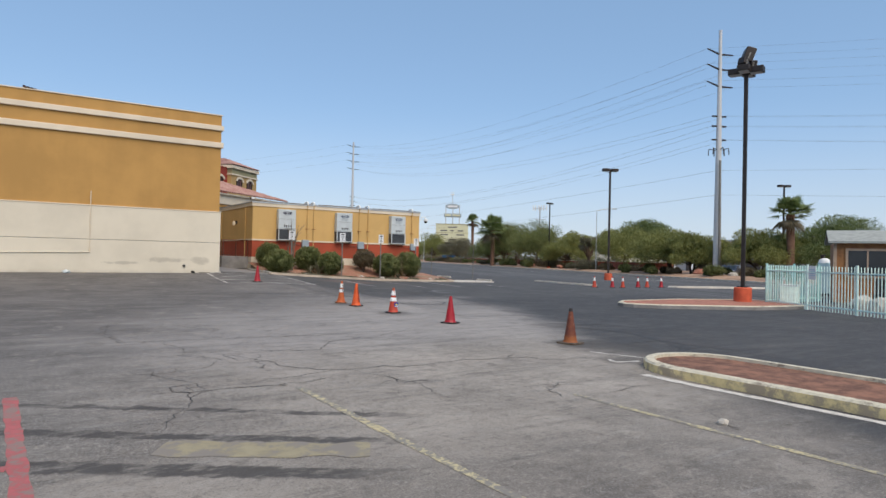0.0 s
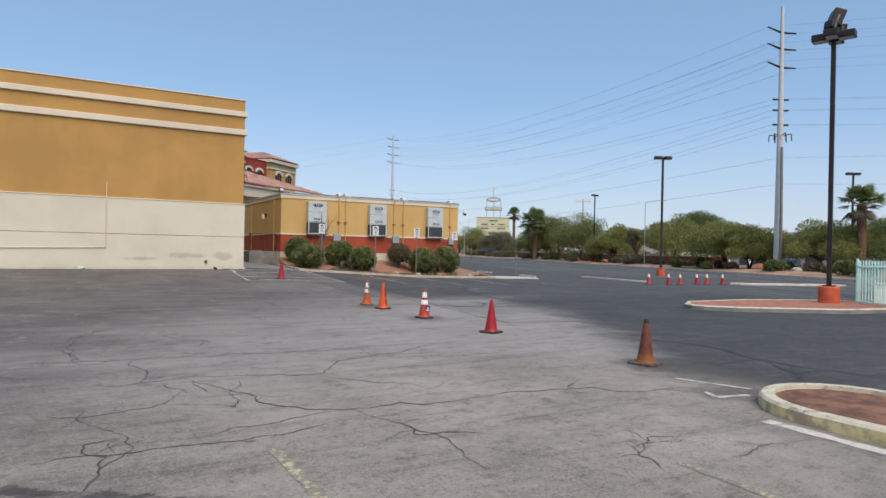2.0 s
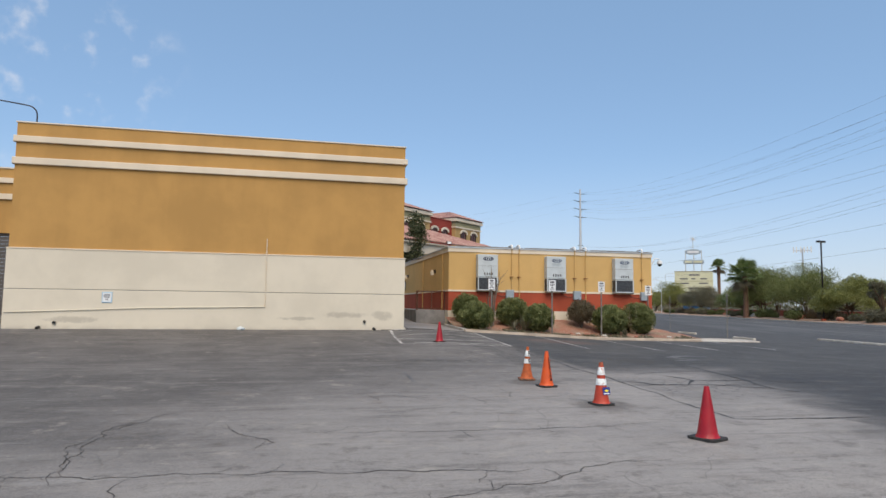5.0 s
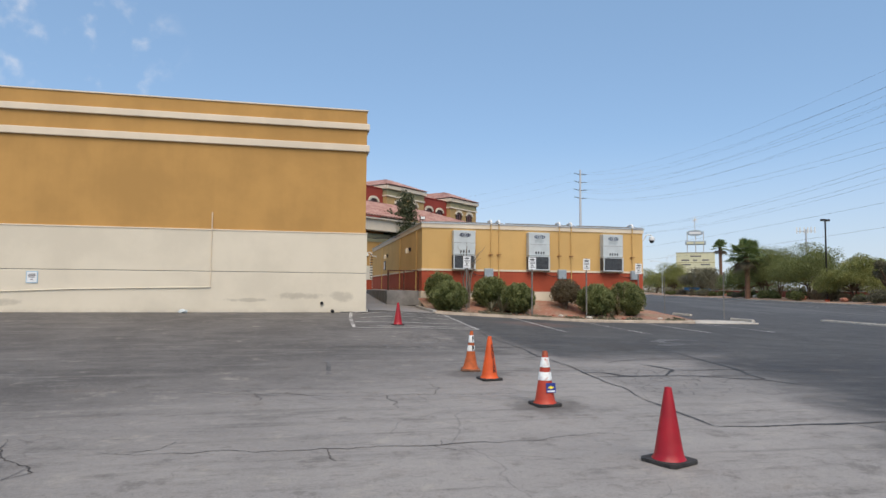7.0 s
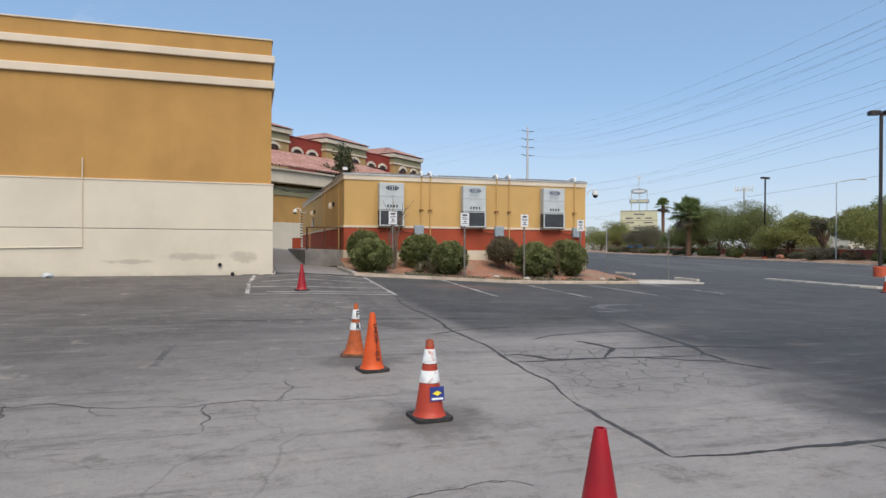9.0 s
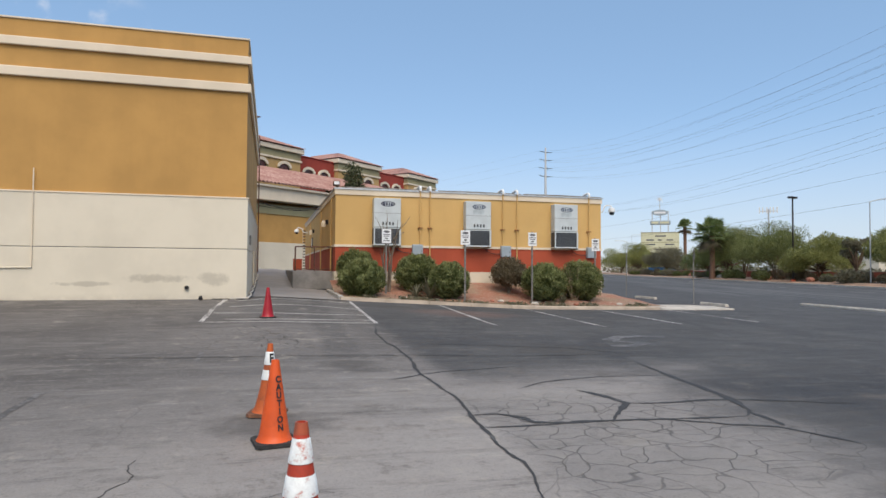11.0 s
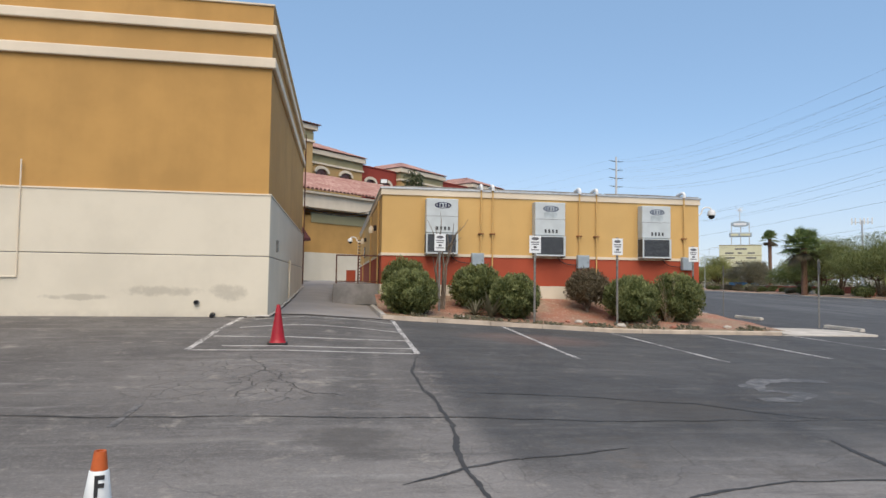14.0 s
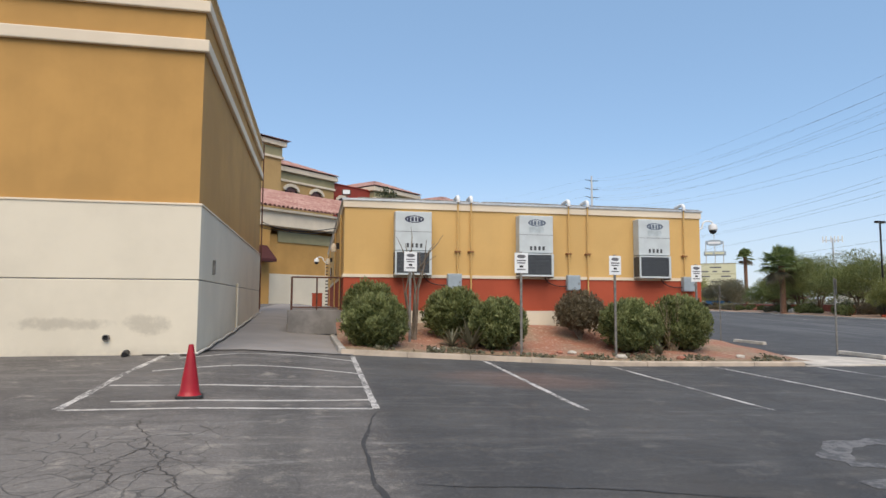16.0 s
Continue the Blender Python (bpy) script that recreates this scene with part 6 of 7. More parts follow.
BAYS = ((-28.5, -20.0, 0), (-20.0, -11.5, 1), (-11.5, -3.0, 0), (-3.0, 7.0, 1), (7.0, 14.6, 0), (14.6, 24.1, 1), (24.1, 31.9, 0), (31.9, 40.4, 1))
for u0, u1, proud in BAYS:
    y = -0.8 if proud else 0.0
    wall = HOTEL_YELLOW if proud else HOTEL_RED
    top = 18.3 if proud else 17.9
    part("bay_wall", boxes((u0, y + 0.15, 1.4, u1, 12.0, top)), wall, hot, "ochre stucco bay" if proud else "red stucco bay")
    if proud:
        part("frieze", boxes((u0 - 0.04, y + 0.1, 16.95, u1 + 0.04, 11.9, top - 0.05)), OLIVE, hot)
        part("string_course", boxes((u0 - 0.15, y - 0.05, 16.75, u1 + 0.15, 11.95, 17.0)), CREAM, hot)
        part("cornice", boxes((u0 - 0.35, y - 0.25, 17.9, u1 + 0.35, 12.1, 18.5), bevel=0.05), CREAM, hot)
        e, rz_, d = 0.4, 20.4, 5.6
        A, B = (u0 - e, y - e, 18.52), (u1 + e, y - e, 18.52)
        C, D = (u1 + e, 12.6, 18.52), (u0 - e, 12.6, 18.52)
        m0, m1 = ((u0 + u1) / 2, y - e + 4.9, rz_), ((u0 + u1) / 2, 12.6 - 4.9, rz_)
        tiled_plane("roof_slope", hot, A, B, m0, m0, 0.45, 0.09)
        tiled_plane("roof_slope", hot, B, C, m0, m1, 0.45, 0.09)
        tiled_plane("roof_slope", hot, D, A, m1, m0, 0.45, 0.09)
    else:
        part("parapet_cap", boxes((u0, y + 0.05, 17.9, u1, 0.6, 18.02)), HOTEL_RED, hot)
    for k in (0.3, 0.7):
        c = u0 + (u1 - u0) * k
        for z0, z1, arched in ((13.85, 15.75, True), (10.9, 12.7, False), (7.7, 9.5, False), (4.5, 6.3, False)):
            hotel_window(c - 0.85, c + 0.85, z0, z1, y, arched, CREAM)
# taller corner block at the near end
part("corner_tower", boxes((-14.0, -4.5, 1.4, -4.6, 6.0, 19.6)), HOTEL_YELLOW, hot)
part("tower_frieze", boxes((-14.05, -4.55, 18.4, -4.55, 6.0, 19.4)), OLIVE, hot)
part("tower_cornice", boxes((-14.4, -4.9, 19.6, -4.2, 6.2, 20.1), (-14.2, -4.7, 18.2, -4.4, 6.2, 18.45)), CREAM, hot)
tiled_plane("roof_slope", hot, (-14.7, -5.2, 20.12), (-3.9, -5.2, 20.12), (-9.3, 0.8, 21.2), (-9.3, 0.8, 21.2), 0.45, 0.09)
tiled_plane("roof_slope", hot, (-3.9, -5.2, 20.12), (-3.9, 6.5, 20.12), (-9.3, 0.8, 21.2), (-9.3, 0.8, 21.2), 0.45, 0.09)


# ---- trees ----
def tree(x, y, h, w, mat, label, seed, n=44000, leaf=0.07, trunk=0.16, name="tree", low=0.26, z=0.1):
    rnd = random.Random(seed)
    th = thing(name, pose(x, y, z), label, "tree")
    blobs = []
    for k in range(34):
        a = rnd.uniform(0, 6.28)
        q = math.sqrt(rnd.random())
        zz = h * (0.9 - 0.36 * q * q) * rnd.uniform(0.55, 1.0)
        s = rnd.uniform(0.1, 0.19) * w
        blobs.append((q * w * 0.46 * math.cos(a), q * w * 0.46 * math.sin(a), max(zz, h * (low + 0.1)), s, s, min(s * 0.66, h * 0.15)))
    part("crown", leaf_mesh("crown", blobs, n, leaf, mat, seed, (0.3, 1.22), up=0.25, long=3.0), mat, th)
    bm = bmesh.new()
    for k in range(3):
        a = rnd.uniform(0, 6.28)
        d = Vector((math.cos(a), math.sin(a), 0))
        fork = d * w * 0.07 + Vector((0, 0, h * rnd.uniform(0.22, 0.32)))
        tube(bm, [d * 0.1, d * w * 0.03 + Vector((0, 0, h * 0.12)), fork], [trunk, trunk * 0.8, trunk * 0.65], 7)
        stems(bm, fork, [Vector(b[:3]) for b in rnd.sample(blobs, 6)], trunk * 0.6, rnd, 0.15)
    part("trunk", bm, BARK, th)
    return th


PV = "feathery green palo verde tree with low spreading crown"
for k, (x, y, h, w, mt, lab) in enumerate((
        (84.5, 100.7, 11.0, 13.0, GREENLEAF, PV), (79.3, 88.0, 9.2, 11.8, GREENLEAF, PV), (75.8, 76.3, 6.8, 8.6, TREELEAF, PV), (89.0, 110.0, 9.8, 12.0, GREENLEAF, PV),
        (70.5, 59.5, 6.9, 8.6, TREELEAF, PV), (77.0, 61.5, 9.2, 9.5, DARKLEAF, "tall darker green tree behind the roadside trees"), (65.5, 47.5, 6.3, 8.8, TREELEAF, PV), (62.6, 42.6, 5.6, 7.4, TREELEAF, PV),
        (62.5, 34.2, 5.6, 8.5, TREELEAF, PV), (67.5, 29.5, 7.2, 9.5, DARKLEAF, "dense dark green tree beside the palm"), (106.0, 168.0, 9.0, 12.0, TREELEAF, PV), (99.0, 143.0, 8.0, 10.0, OLIVELEAF, "grey-green roadside tree with open crown"),
        (114.0, 190.0, 8.5, 14.0, TREELEAF, PV), (94.5, 122.0, 7.4, 10.0, DARKLEAF, "dense dark green roadside tree"))):
    tree(x, y, h, w, mt, lab, 30 + k)
def slim_tree(x, y, z, h, w, seed):
    rnd = random.Random(seed)
    th = thing("conifer", pose(x, y, z), "tall uneven dark green tree before the hotel", "tree")
    blobs = [(rnd.uniform(-0.25, 0.25) * w, rnd.uniform(-0.25, 0.25) * w, h * k, w * (0.42 - 0.25 * abs(k - 0.6)), w * (0.42 - 0.25 * abs(k - 0.6)), h * 0.11) for k in (0.3, 0.42, 0.52, 0.6, 0.68, 0.76, 0.84, 0.9)]
    part("crown", leaf_mesh("crown", blobs, 5200, 0.16, SHADELEAF, seed, (0.4, 1.25)), SHADELEAF, th)
    part("trunk", tube(bmesh.new(), [(0, 0, -0.1), (0.1, 0, h * 0.4), (0, 0.1, h * 0.9)], [0.3, 0.22, 0.05]), BARK, th)
slim_tree(14.0, 77.1, 1.4, 11.2, 2.5, 3)
slim_tree(12.7, 77.4, 1.4, 9.0, 2.4, 4)


def palm(x, y, h, crown, seed, trunk=0.3, fronds=34, skirt=True):
    rnd = random.Random(seed)
    th = thing("fan_palm", pose(x, y, 0.1), "fan palm with brown trunk and green fronds", "palm tree")
    part("trunk", tube(bmesh.new(), [(0, 0, -0.1), (0.05, 0, h * 0.4), (0, 0.05, h * 0.93)], [trunk * 1.15, trunk, trunk * 1.1], 10), PALMBARK, th, smooth=True)
    for k in range(fronds):
        a, e = rnd.uniform(0, 6.28), rnd.uniform(-12, 84) if k % 8 else rnd.uniform(-70, -30)
        mat = PALMLEAF if e > -30 or not skirt else DRYLEAF
        d = Vector((math.cos(a) * math.cos(radians(e)), math.sin(a) * math.cos(radians(e)), math.sin(radians(e))))
        side = Vector((-math.sin(a), math.cos(a), 0))
        L = crown * rnd.uniform(0.75, 1.05)
        hub = Vector((0, 0, h * 0.93)) + d * L * 0.45
        bm = bmesh.new()
        tube(bm, [(0, 0, h * 0.92), hub], [0.05, 0.03], 4)
        nrm = d.cross(side)
        for q in range(13):
            t = radians(-75 + 150 * q / 12)
            ray = d * math.cos(t) + side * math.sin(t)
            drp = Vector((0, 0, -0.1 * L * abs(math.sin(t)) - 0.06 * L))
            wv = ray.cross(nrm).normalized() * L * 0.035
            tipp = hub + ray * L * 0.55 + drp
            mid = hub + ray * L * 0.3
            bm.faces.new([bm.verts.new(p) for p in (hub, mid - wv, tipp, mid + wv)])
        part("frond", bm, mat, th)
    return th


palm(105.8, 145.9, 13.2, 2.6, 1, 0.38, 44)
palm(78.2, 100.8, 7.9, 3.9, 2, 0.42, 64)
palm(61.6, 30.6, 7.2, 2.4, 3, 0.36, 48)
jo = thing("joshua_tree", pose(70.9, 66.9, 0.1), "branching joshua tree with spiky leaf heads", "tree")
rnd = random.Random(4)
bm = bmesh.new()
heads = [(-1.1, 0.3, 3.6), (-0.3, -0.4, 4.6), (0.6, 0.4, 4.2), (1.3, -0.2, 4.9), (0.1, 0.6, 3.4), (1.7, 0.3, 3.7), (-1.5, -0.3, 4.7)]
tube(bm, [(0, 0, -0.1), (0, 0, 1.0), (0.1, 0, 1.9)], [0.28, 0.24, 0.2], 8)
stems(bm, (0.05, 0, 1.8), heads, 0.17, rnd, 0.1)
part("trunk", bm, BARK, jo)
part("leaf_heads", leaf_mesh("leaf_heads", [(*p, 0.5, 0.5, 0.45) for p in heads], 900, 0.12, OLIVELEAF, 4, (0.3, 1.1), long=5), OLIVELEAF, jo)


# ---- far side of the road ----
KX, KY = 54.0, 33.0
KD = Vector((0.323, 0.946)).normalized()
KN = Vector((KD.y, -KD.x))


def kp(along, off):
    p = Vector((KX, KY)) + KD * along + KN * off
    return p.x, p.y


verts, faces = [], []
al = list(np.arange(-70, 330, 4.0))
of = [0.18, 2, 4, 7, 11, 16, 24, 40]
for a_ in al:
    for o in of:
        x, y = kp(a_, o)
        verts.append((x, y, 0.14 + (0.25 * noise.noise((x * 0.09, y * 0.09, 1)) + 0.25 if 1 < o < 20 else 0.0)))
m = len(of)
faces = [(j * m + i, (j + 1) * m + i, (j + 1) * m + i + 1, j * m + i + 1) for j in range(len(al) - 1) for i in range(m - 1)]
strip_mat = plain("tan_gravel", (0.34, 0.22, 0.15), 0.95, var=0.25, scale=0.6, bump=0.6)
tagged(new("roadside_verge", mesh_from("roadside_verge", verts, faces, strip_mat, True)), "tan and reddish gravel verge beyond the road", "verge", kind="structure")
far_kerb = thing("road_kerb", pose(0, 0, 0), "pale concrete kerb along the far side of the road", "kerb", kind="structure")
for k in range(64):
    a_ = -50 + k * 5
    bm = bmesh.new()
    q = [kp(a_, 0), kp(a_ + 4.97, 0), kp(a_ + 4.97, 0.22), kp(a_, 0.22)]
    prism(bm, q[::-1], -0.05, 0.15)
    part("kerb_stone", bm, PALE_CONCRETE, far_kerb)
for off, l0, l1 in ((-4.0, 0, 0), (-8.0, 0, 0)):
    for k in range(14):
        a_ = -30 + k * 14
        p, q = kp(a_, off), kp(a_ + 3.2, off)
        marking("lane_dash", [p, q], 0.14, AISLE_PAINT, "faded white lane dash on the road", step=1.0)
wall_th = thing("block_wall", pose(0, 0, 0), "low red block wall behind the roadside trees", "wall", kind="structure")
for k in range(36):
    a_ = 26 + k * 4
    p, q = kp(a_, 12.0), kp(a_ + 3.96, 12.0)
    p2, q2 = kp(a_, 12.3), kp(a_ + 3.96, 12.3)
    part("wall_panel", prism(bmesh.new(), [p, p2, q2, q], 0.0, 1.55), BRICKWALL, wall_th)
    part("wall_cap", prism(bmesh.new(), [kp(a_, 11.95), kp(a_, 12.35), kp(a_ + 3.96, 12.35), kp(a_ + 3.96, 11.95)], 1.55, 1.63), PALE_CONCRETE, wall_th)
rnd = random.Random(77)
for k in range(64):
    a_ = -16 + k * 2.5 + rnd.uniform(-1, 1)
    o = rnd.uniform(1.6, 6.0)
    x, y = kp(a_, o)
    mt, lab = rnd.choice(((BUSHLEAF, "dark green roadside shrub in gravel"), (OLIVELEAF, "grey-green roadside shrub in gravel"), (DRYLEAF, "dry brown roadside shrub in gravel"), (DRYLEAF, "dry brown roadside shrub in gravel"), (BUSHLEAF, "dark green roadside shrub in gravel")))
    w = rnd.uniform(1.5, 3.0) if a_ > 32 else rnd.uniform(1.3, 2.3)
    bush(x, y, w, w * rnd.uniform(0.62, 0.82), mt, lab, 100 + k, 1700, base=0.2)
for k, (a_, o, r) in enumerate(((8.5, 3.6, 0.7), (6.0, 4.2, 0.6), (12.0, 3.2, 0.55), (3.0, 3.5, 0.5), (58, 4, 0.7), (75, 3.5, 0.6), (92, 4, 0.7), (30, 3.4, 0.5), (44, 3.2, 0.5), (110, 4, 0.8))):
    x, y = kp(a_, o)
    ob = rubble("boulder", x, y, r, PALE_CONCRETE if k % 2 else BRICKRED, "weathered tan boulder in the gravel verge", 50 + k, 0.7)
    ob.matrix_world = pose(x, y, 0.35 + r * 0.3)


# ---- lamps ----
def lot_lamp(x, y, z, heads, label, base_h=0.62, base_r=0.35, w=0.075, flood=False, rz=0.0):
    th = thing("parking_lamp", pose(x, y, z, 0, 0, rz), label, "street lamp")
    H = heads
    part("base", lathe(bmesh.new(), [(base_r, 0), (base_r, base_h - 0.04), (base_r - 0.04, base_h)], 24), ORANGEBASE, th, "orange-red painted concrete base", smooth=True)
    part("base_plate", boxes((-0.2, -0.2, base_h, 0.2, 0.2, base_h + 0.04)), BRONZE, th)
    part("pole", boxes((-w, -w, base_h + 0.04, w, w, H), bevel=0.01), BRONZE, th, "dark bronze square pole")
    for s in (-1, 1):
        part("arm", boxes((min(0, s * 0.55), -0.05, H - 0.14, max(0, s * 0.55), 0.05, H - 0.04)), BRONZE, th)
        hd = part("lamp_head", boxes((s * 0.4 - 0.29, -0.24, H - 0.2, s * 0.4 + 0.29, 0.24, H + 0.05), bevel=0.03), BRONZE, th)
        part("lens", boxes((s * 0.4 - 0.23, -0.18, H - 0.215, s * 0.4 + 0.23, 0.18, H - 0.2)), GREYPAINT, hd)
    if flood:
        for s in (-1, 1):
            hd = part("lamp_head", boxes((-0.24, s * 0.4 - 0.29, H - 0.2, 0.24, s * 0.4 + 0.29, H + 0.05), bevel=0.03), BRONZE, th)
            part("lens", boxes((-0.18, s * 0.4 - 0.23, H - 0.215, 0.18, s * 0.4 + 0.23, H - 0.2)), GREYPAINT, hd)
        part("flood_bracket", boxes((-0.4, -0.03, H + 0.05, 0.4, 0.03, H + 0.35), bevel=0.01), POSTSTEEL, th)
        for p, (a, b, c), tilt in (((0.0, -0.05, H + 0.55), (0.34, 0.2, 0.3), (20, 0, 25)), ((0.38, 0.0, H + 0.28), (0.2, 0.15, 0.17), (-10, 0, -40)), ((-0.36, 0.05, H + 0.25), (0.18, 0.14, 0.15), (15, 0, 60)), ((0.18, -0.25, H + 0.22), (0.17, 0.13, 0.14), (10, 0, 10))):
            fl = part("floodlight", boxes((-a, -b, -c, a, b, c), bevel=0.04), BRONZE, th, "weathered box floodlight")
            fl.matrix_local = pose(*p, *tilt)
            part("glass", boxes((-a * 0.85, -b - 0.01, -c * 0.85, a * 0.85, -b, c * 0.85)), CHROME, fl)
            part("yoke", boxes((-a - 0.03, -0.03, -c - 0.12, -a, 0.03, 0.05), (a, -0.03, -c - 0.12, a + 0.03, 0.03, 0.05), (-a - 0.03, -0.03, -c - 0.15, a + 0.03, 0.03, -c - 0.12)), POSTSTEEL, fl)
    return th


lot_lamp(22.42, 11.81, 0.13, 9.8, "tall dark parking lot lamp post with floodlights on top", flood=True, rz=20)
lot_lamp(40.41, 35.36, 0.0, 9.85, "dark twin-head parking lot lamp post on orange base", rz=-25)
lot_lamp(72.3, 77.4, 0.1, 11.3, "dark twin-head parking lot lamp post", 0.4, 0.3, rz=10)
lot_lamp(67.1, 34.3, 0.1, 10.4, "dark twin-head parking lot lamp post", 0.4, 0.3, rz=-28)


def cobra(x, y, h, direction, reach=2.6):
    th = thing("street_lamp", pose(x, y, 0.1, 0, 0, direction), "grey street lamp with curved arm", "street lamp")
    part("pole", tube(bmesh.new(), [(0, 0, 0), (0, 0, h)], [0.075, 0.05], 8), GALV, th)
    part("arm", tube(bmesh.new(), bend((0, 0, h - 0.05), (reach * 0.4, 0, h + 0.35), (reach, 0, h + 0.35)), 0.045, 6), GALV, th)
    part("lamp_head", boxes((reach - 0.1, -0.12, h + 0.26, reach + 0.55, 0.12, h + 0.42), bevel=0.04), GALV, th)


cobra(66.6, 61.3, 8.9, -20)
cobra(128.0, 206.0, 13.5, -20)
cobra(98.0, 160.0, 9.0, 160)


# ---- transmission line ----
def steel_pole(x, y, h, r0, r1, arms, lows, label, span=1.55):
    th = thing("transmission_pole", pose(x, y, 0.0), label, "pylon")
    part("pole", tube(bmesh.new(), [(0, 0, -0.1), (0, 0, h)], [r0, r1], 14), PYLON, th, "galvanised tapered steel pole", smooth=True)
    ends = []
    for z in arms:
        for s in (-1, 1):
            tip = Vector((s * span * 0.9, -s * span * 0.42, z + (0.55 if s < 0 else 0.0)))
            part("arm", tube(bmesh.new(), [(0, 0, z), tip], [0.12, 0.07], 6), BRONZE, th)
            ends.append(Vector((x, y, 0)) + tip)
    for z in lows:
        for s in (-1, 1):
            tip = Vector((s * 0.75, -s * 0.35, z))
            part("insulator", tube(bmesh.new(), [(0, 0, z), tip * 0.6 + Vector((0, 0, z * 0.4)), tip], [0.06, 0.1, 0.1], 6), BRONZE, th)
            ends.append(Vector((x, y, 0)) + tip)
    return ends


PZ, PL = (24.9, 23.2, 21.3), (18.0, 16.9, 15.4)
near = steel_pole(61.1, 38.4, 27.6, 0.44, 0.16, PZ, PL, "tall galvanised transmission pole with side arms")
farp = steel_pole(87.0, 188.0, 39.0, 0.6, 0.25, (37.5, 35.0, 32.5, 30.0), (21.0, 19.5, 18.0), "distant steel transmission pole with four arms", 2.0)
sw = thing("pole_switchgear", pose(61.1, 38.4, 14.2), "ring of switchgear on the transmission pole", "switchgear")
for k in range(6):
    a_ = k * 1.05
    part("fuse", tube(bmesh.new(), [(0.4 * math.cos(a_), 0.4 * math.sin(a_), 0.1), (1.0 * math.cos(a_), 1.0 * math.sin(a_), 0.2), (1.05 * math.cos(a_), 1.05 * math.sin(a_), -0.5)], 0.06, 5), BRONZE, sw)
wood = thing("riser_pole", pose(60.35, 37.6, 0), "slim dark riser pole beside the steel pole", "pole")
part("shaft", tube(bmesh.new(), [(0, 0, 0), (0.3, 0.3, 13.0)], [0.16, 0.12], 8), POSTSTEEL, wood)


def wire(a, b, sag, r=0.022, n=26):
    a, b = Vector(a), Vector(b)
    pts = [a.lerp(b, k / n) - Vector((0, 0, sag * 4 * (k / n) * (1 - k / n))) for k in range(n + 1)]
    ob = part("power_line", tube(bmesh.new(), pts, r * 0.4, 4), WIRE)
    return tagged(ob, "thin overhead power line between steel poles", "power line", "overhead power lines")


for k, (p, q) in enumerate(zip(near, farp)):
    wire(p, q, 4.0, 0.03)
    end = p + Vector((0.46, -0.89, 0)) * 190
    wire(p, (end.x, end.y, p.z + 1.0), 4.5, 0.02)
    if 1 < k < 6 and k % 2 == 0:
        wire(p + Vector((0, 0, -0.45)), q + Vector((0, 0, -0.6)), 5.0, 0.03)
for z, z2 in ((12.0, 12.5), (9.3, 9.5)):
    wire((61.1, 38.4, z), (87, 188, z2), 1.2, 0.035)
    wire((61.1, 38.4, z), (148, -130, z), 2.0, 0.025)
for k in (0, 2, 4):
    wire(farp[k], farp[k] + Vector((-120, 120, -6)), 5.0, 0.03)

# ---- the tall roadside sign, masts ----
sg = thing("reader_board_sign", pose(138.7, 205.1, 0, 0, 0, -33), "tall roadside sign with cream reader board and star", "sign")
for x in (-2.6, 0.2, 2.8):
    part("leg", boxes((x - 0.16, -0.2, 7.0, x + 0.16, 0.2, 22.5)), GALV, sg)
for x in (-1.6, 1.4):
    part("foot_column", boxes((x - 0.45, -0.4, 0, x + 0.45, 0.4, 7.7)), BRONZE, sg)
part("sign_skirt", boxes((-4.6, -0.5, 6.9, 4.6, 0.5, 7.58)), BRONZE, sg)
part("board", boxes((-6.4, -0.7, 7.6, 6.4, 0.7, 14.8), bevel=0.08), SIGNCREAM, sg)
for z, x0, x1 in ((13.6, -1.6, 2.0), (12.2, -4.6, -2.0), (12.2, -0.8, 0.6), (12.2, 2.2, 4.4), (10.6, -4.6, -1.6), (10.6, 1.8, 4.8), (8.8, -1.4, 1.6)):
    part("print_bar", boxes((x0, -0.76, z - 0.22, x1, -0.7, z + 0.22)), PRINT, sg)
part("board_frame", boxes((-6.5, -0.74, 11.3, 6.5, -0.7, 11.45), (-6.5, -0.78, 14.7, 6.5, 0.78, 14.95)), OLIVE, sg)
# script and oval panels: blue-grey, with distance haze mixed into the colour
part("script_panel", boxes((-3.3, -0.4, 17.6, 3.6, 0.4, 19.1), bevel=0.25), BOXBLUE, sg)
part("script_bar", boxes((-2.8, -0.46, 18.0, -0.5, -0.4, 18.7), (0.1, -0.46, 18.0, 3.0, -0.4, 18.7)), SIGNCREAM, sg)
ell = lathe(bmesh.new(), [(2.8, -0.4), (2.8, 0.4)], 32)
for v in ell.verts:
    v.co = Vector((v.co.x, v.co.z, 21.9 + v.co.y * 0.36))
part("oval_panel", ell, BOXBLUE, sg)
part("oval_face", boxes((-1.9, -0.46, 21.55, 1.9, -0.4, 22.25), bevel=0.01), SIGNWHITE, sg)
part("mast", boxes((-0.12, -0.12, 22.5, 0.12, 0.12, 26.8)), GALV, sg)
for k in range(4):
    a_ = k * math.pi / 4
    c, s = math.cos(a_) * 1.5, math.sin(a_) * 1.5
    part("star_ray", tube(bmesh.new(), [(-c, 0, 26.6 - s), (0, -0.05, 26.6), (c, 0, 26.6 + s)], [0.02, 0.16, 0.02], 5), SIGNWHITE, sg)
mast = thing("antenna_mast", pose(181.0, 200.6, 4.6, 0, 0, -40), "grey antenna mast with white panels", "mast")
part("pole", tube(bmesh.new(), [(0, 0, -4.6), (0, 0, 19.5)], [0.45, 0.28], 8), GALV, mast)
for bar in ((-3.0, -0.1, 18.6, 3.0, 0.1, 18.9), (-2.2, -0.1, 14.0, 2.6, 0.1, 14.2)):
    part("crossbar", boxes(bar), GALV, mast)
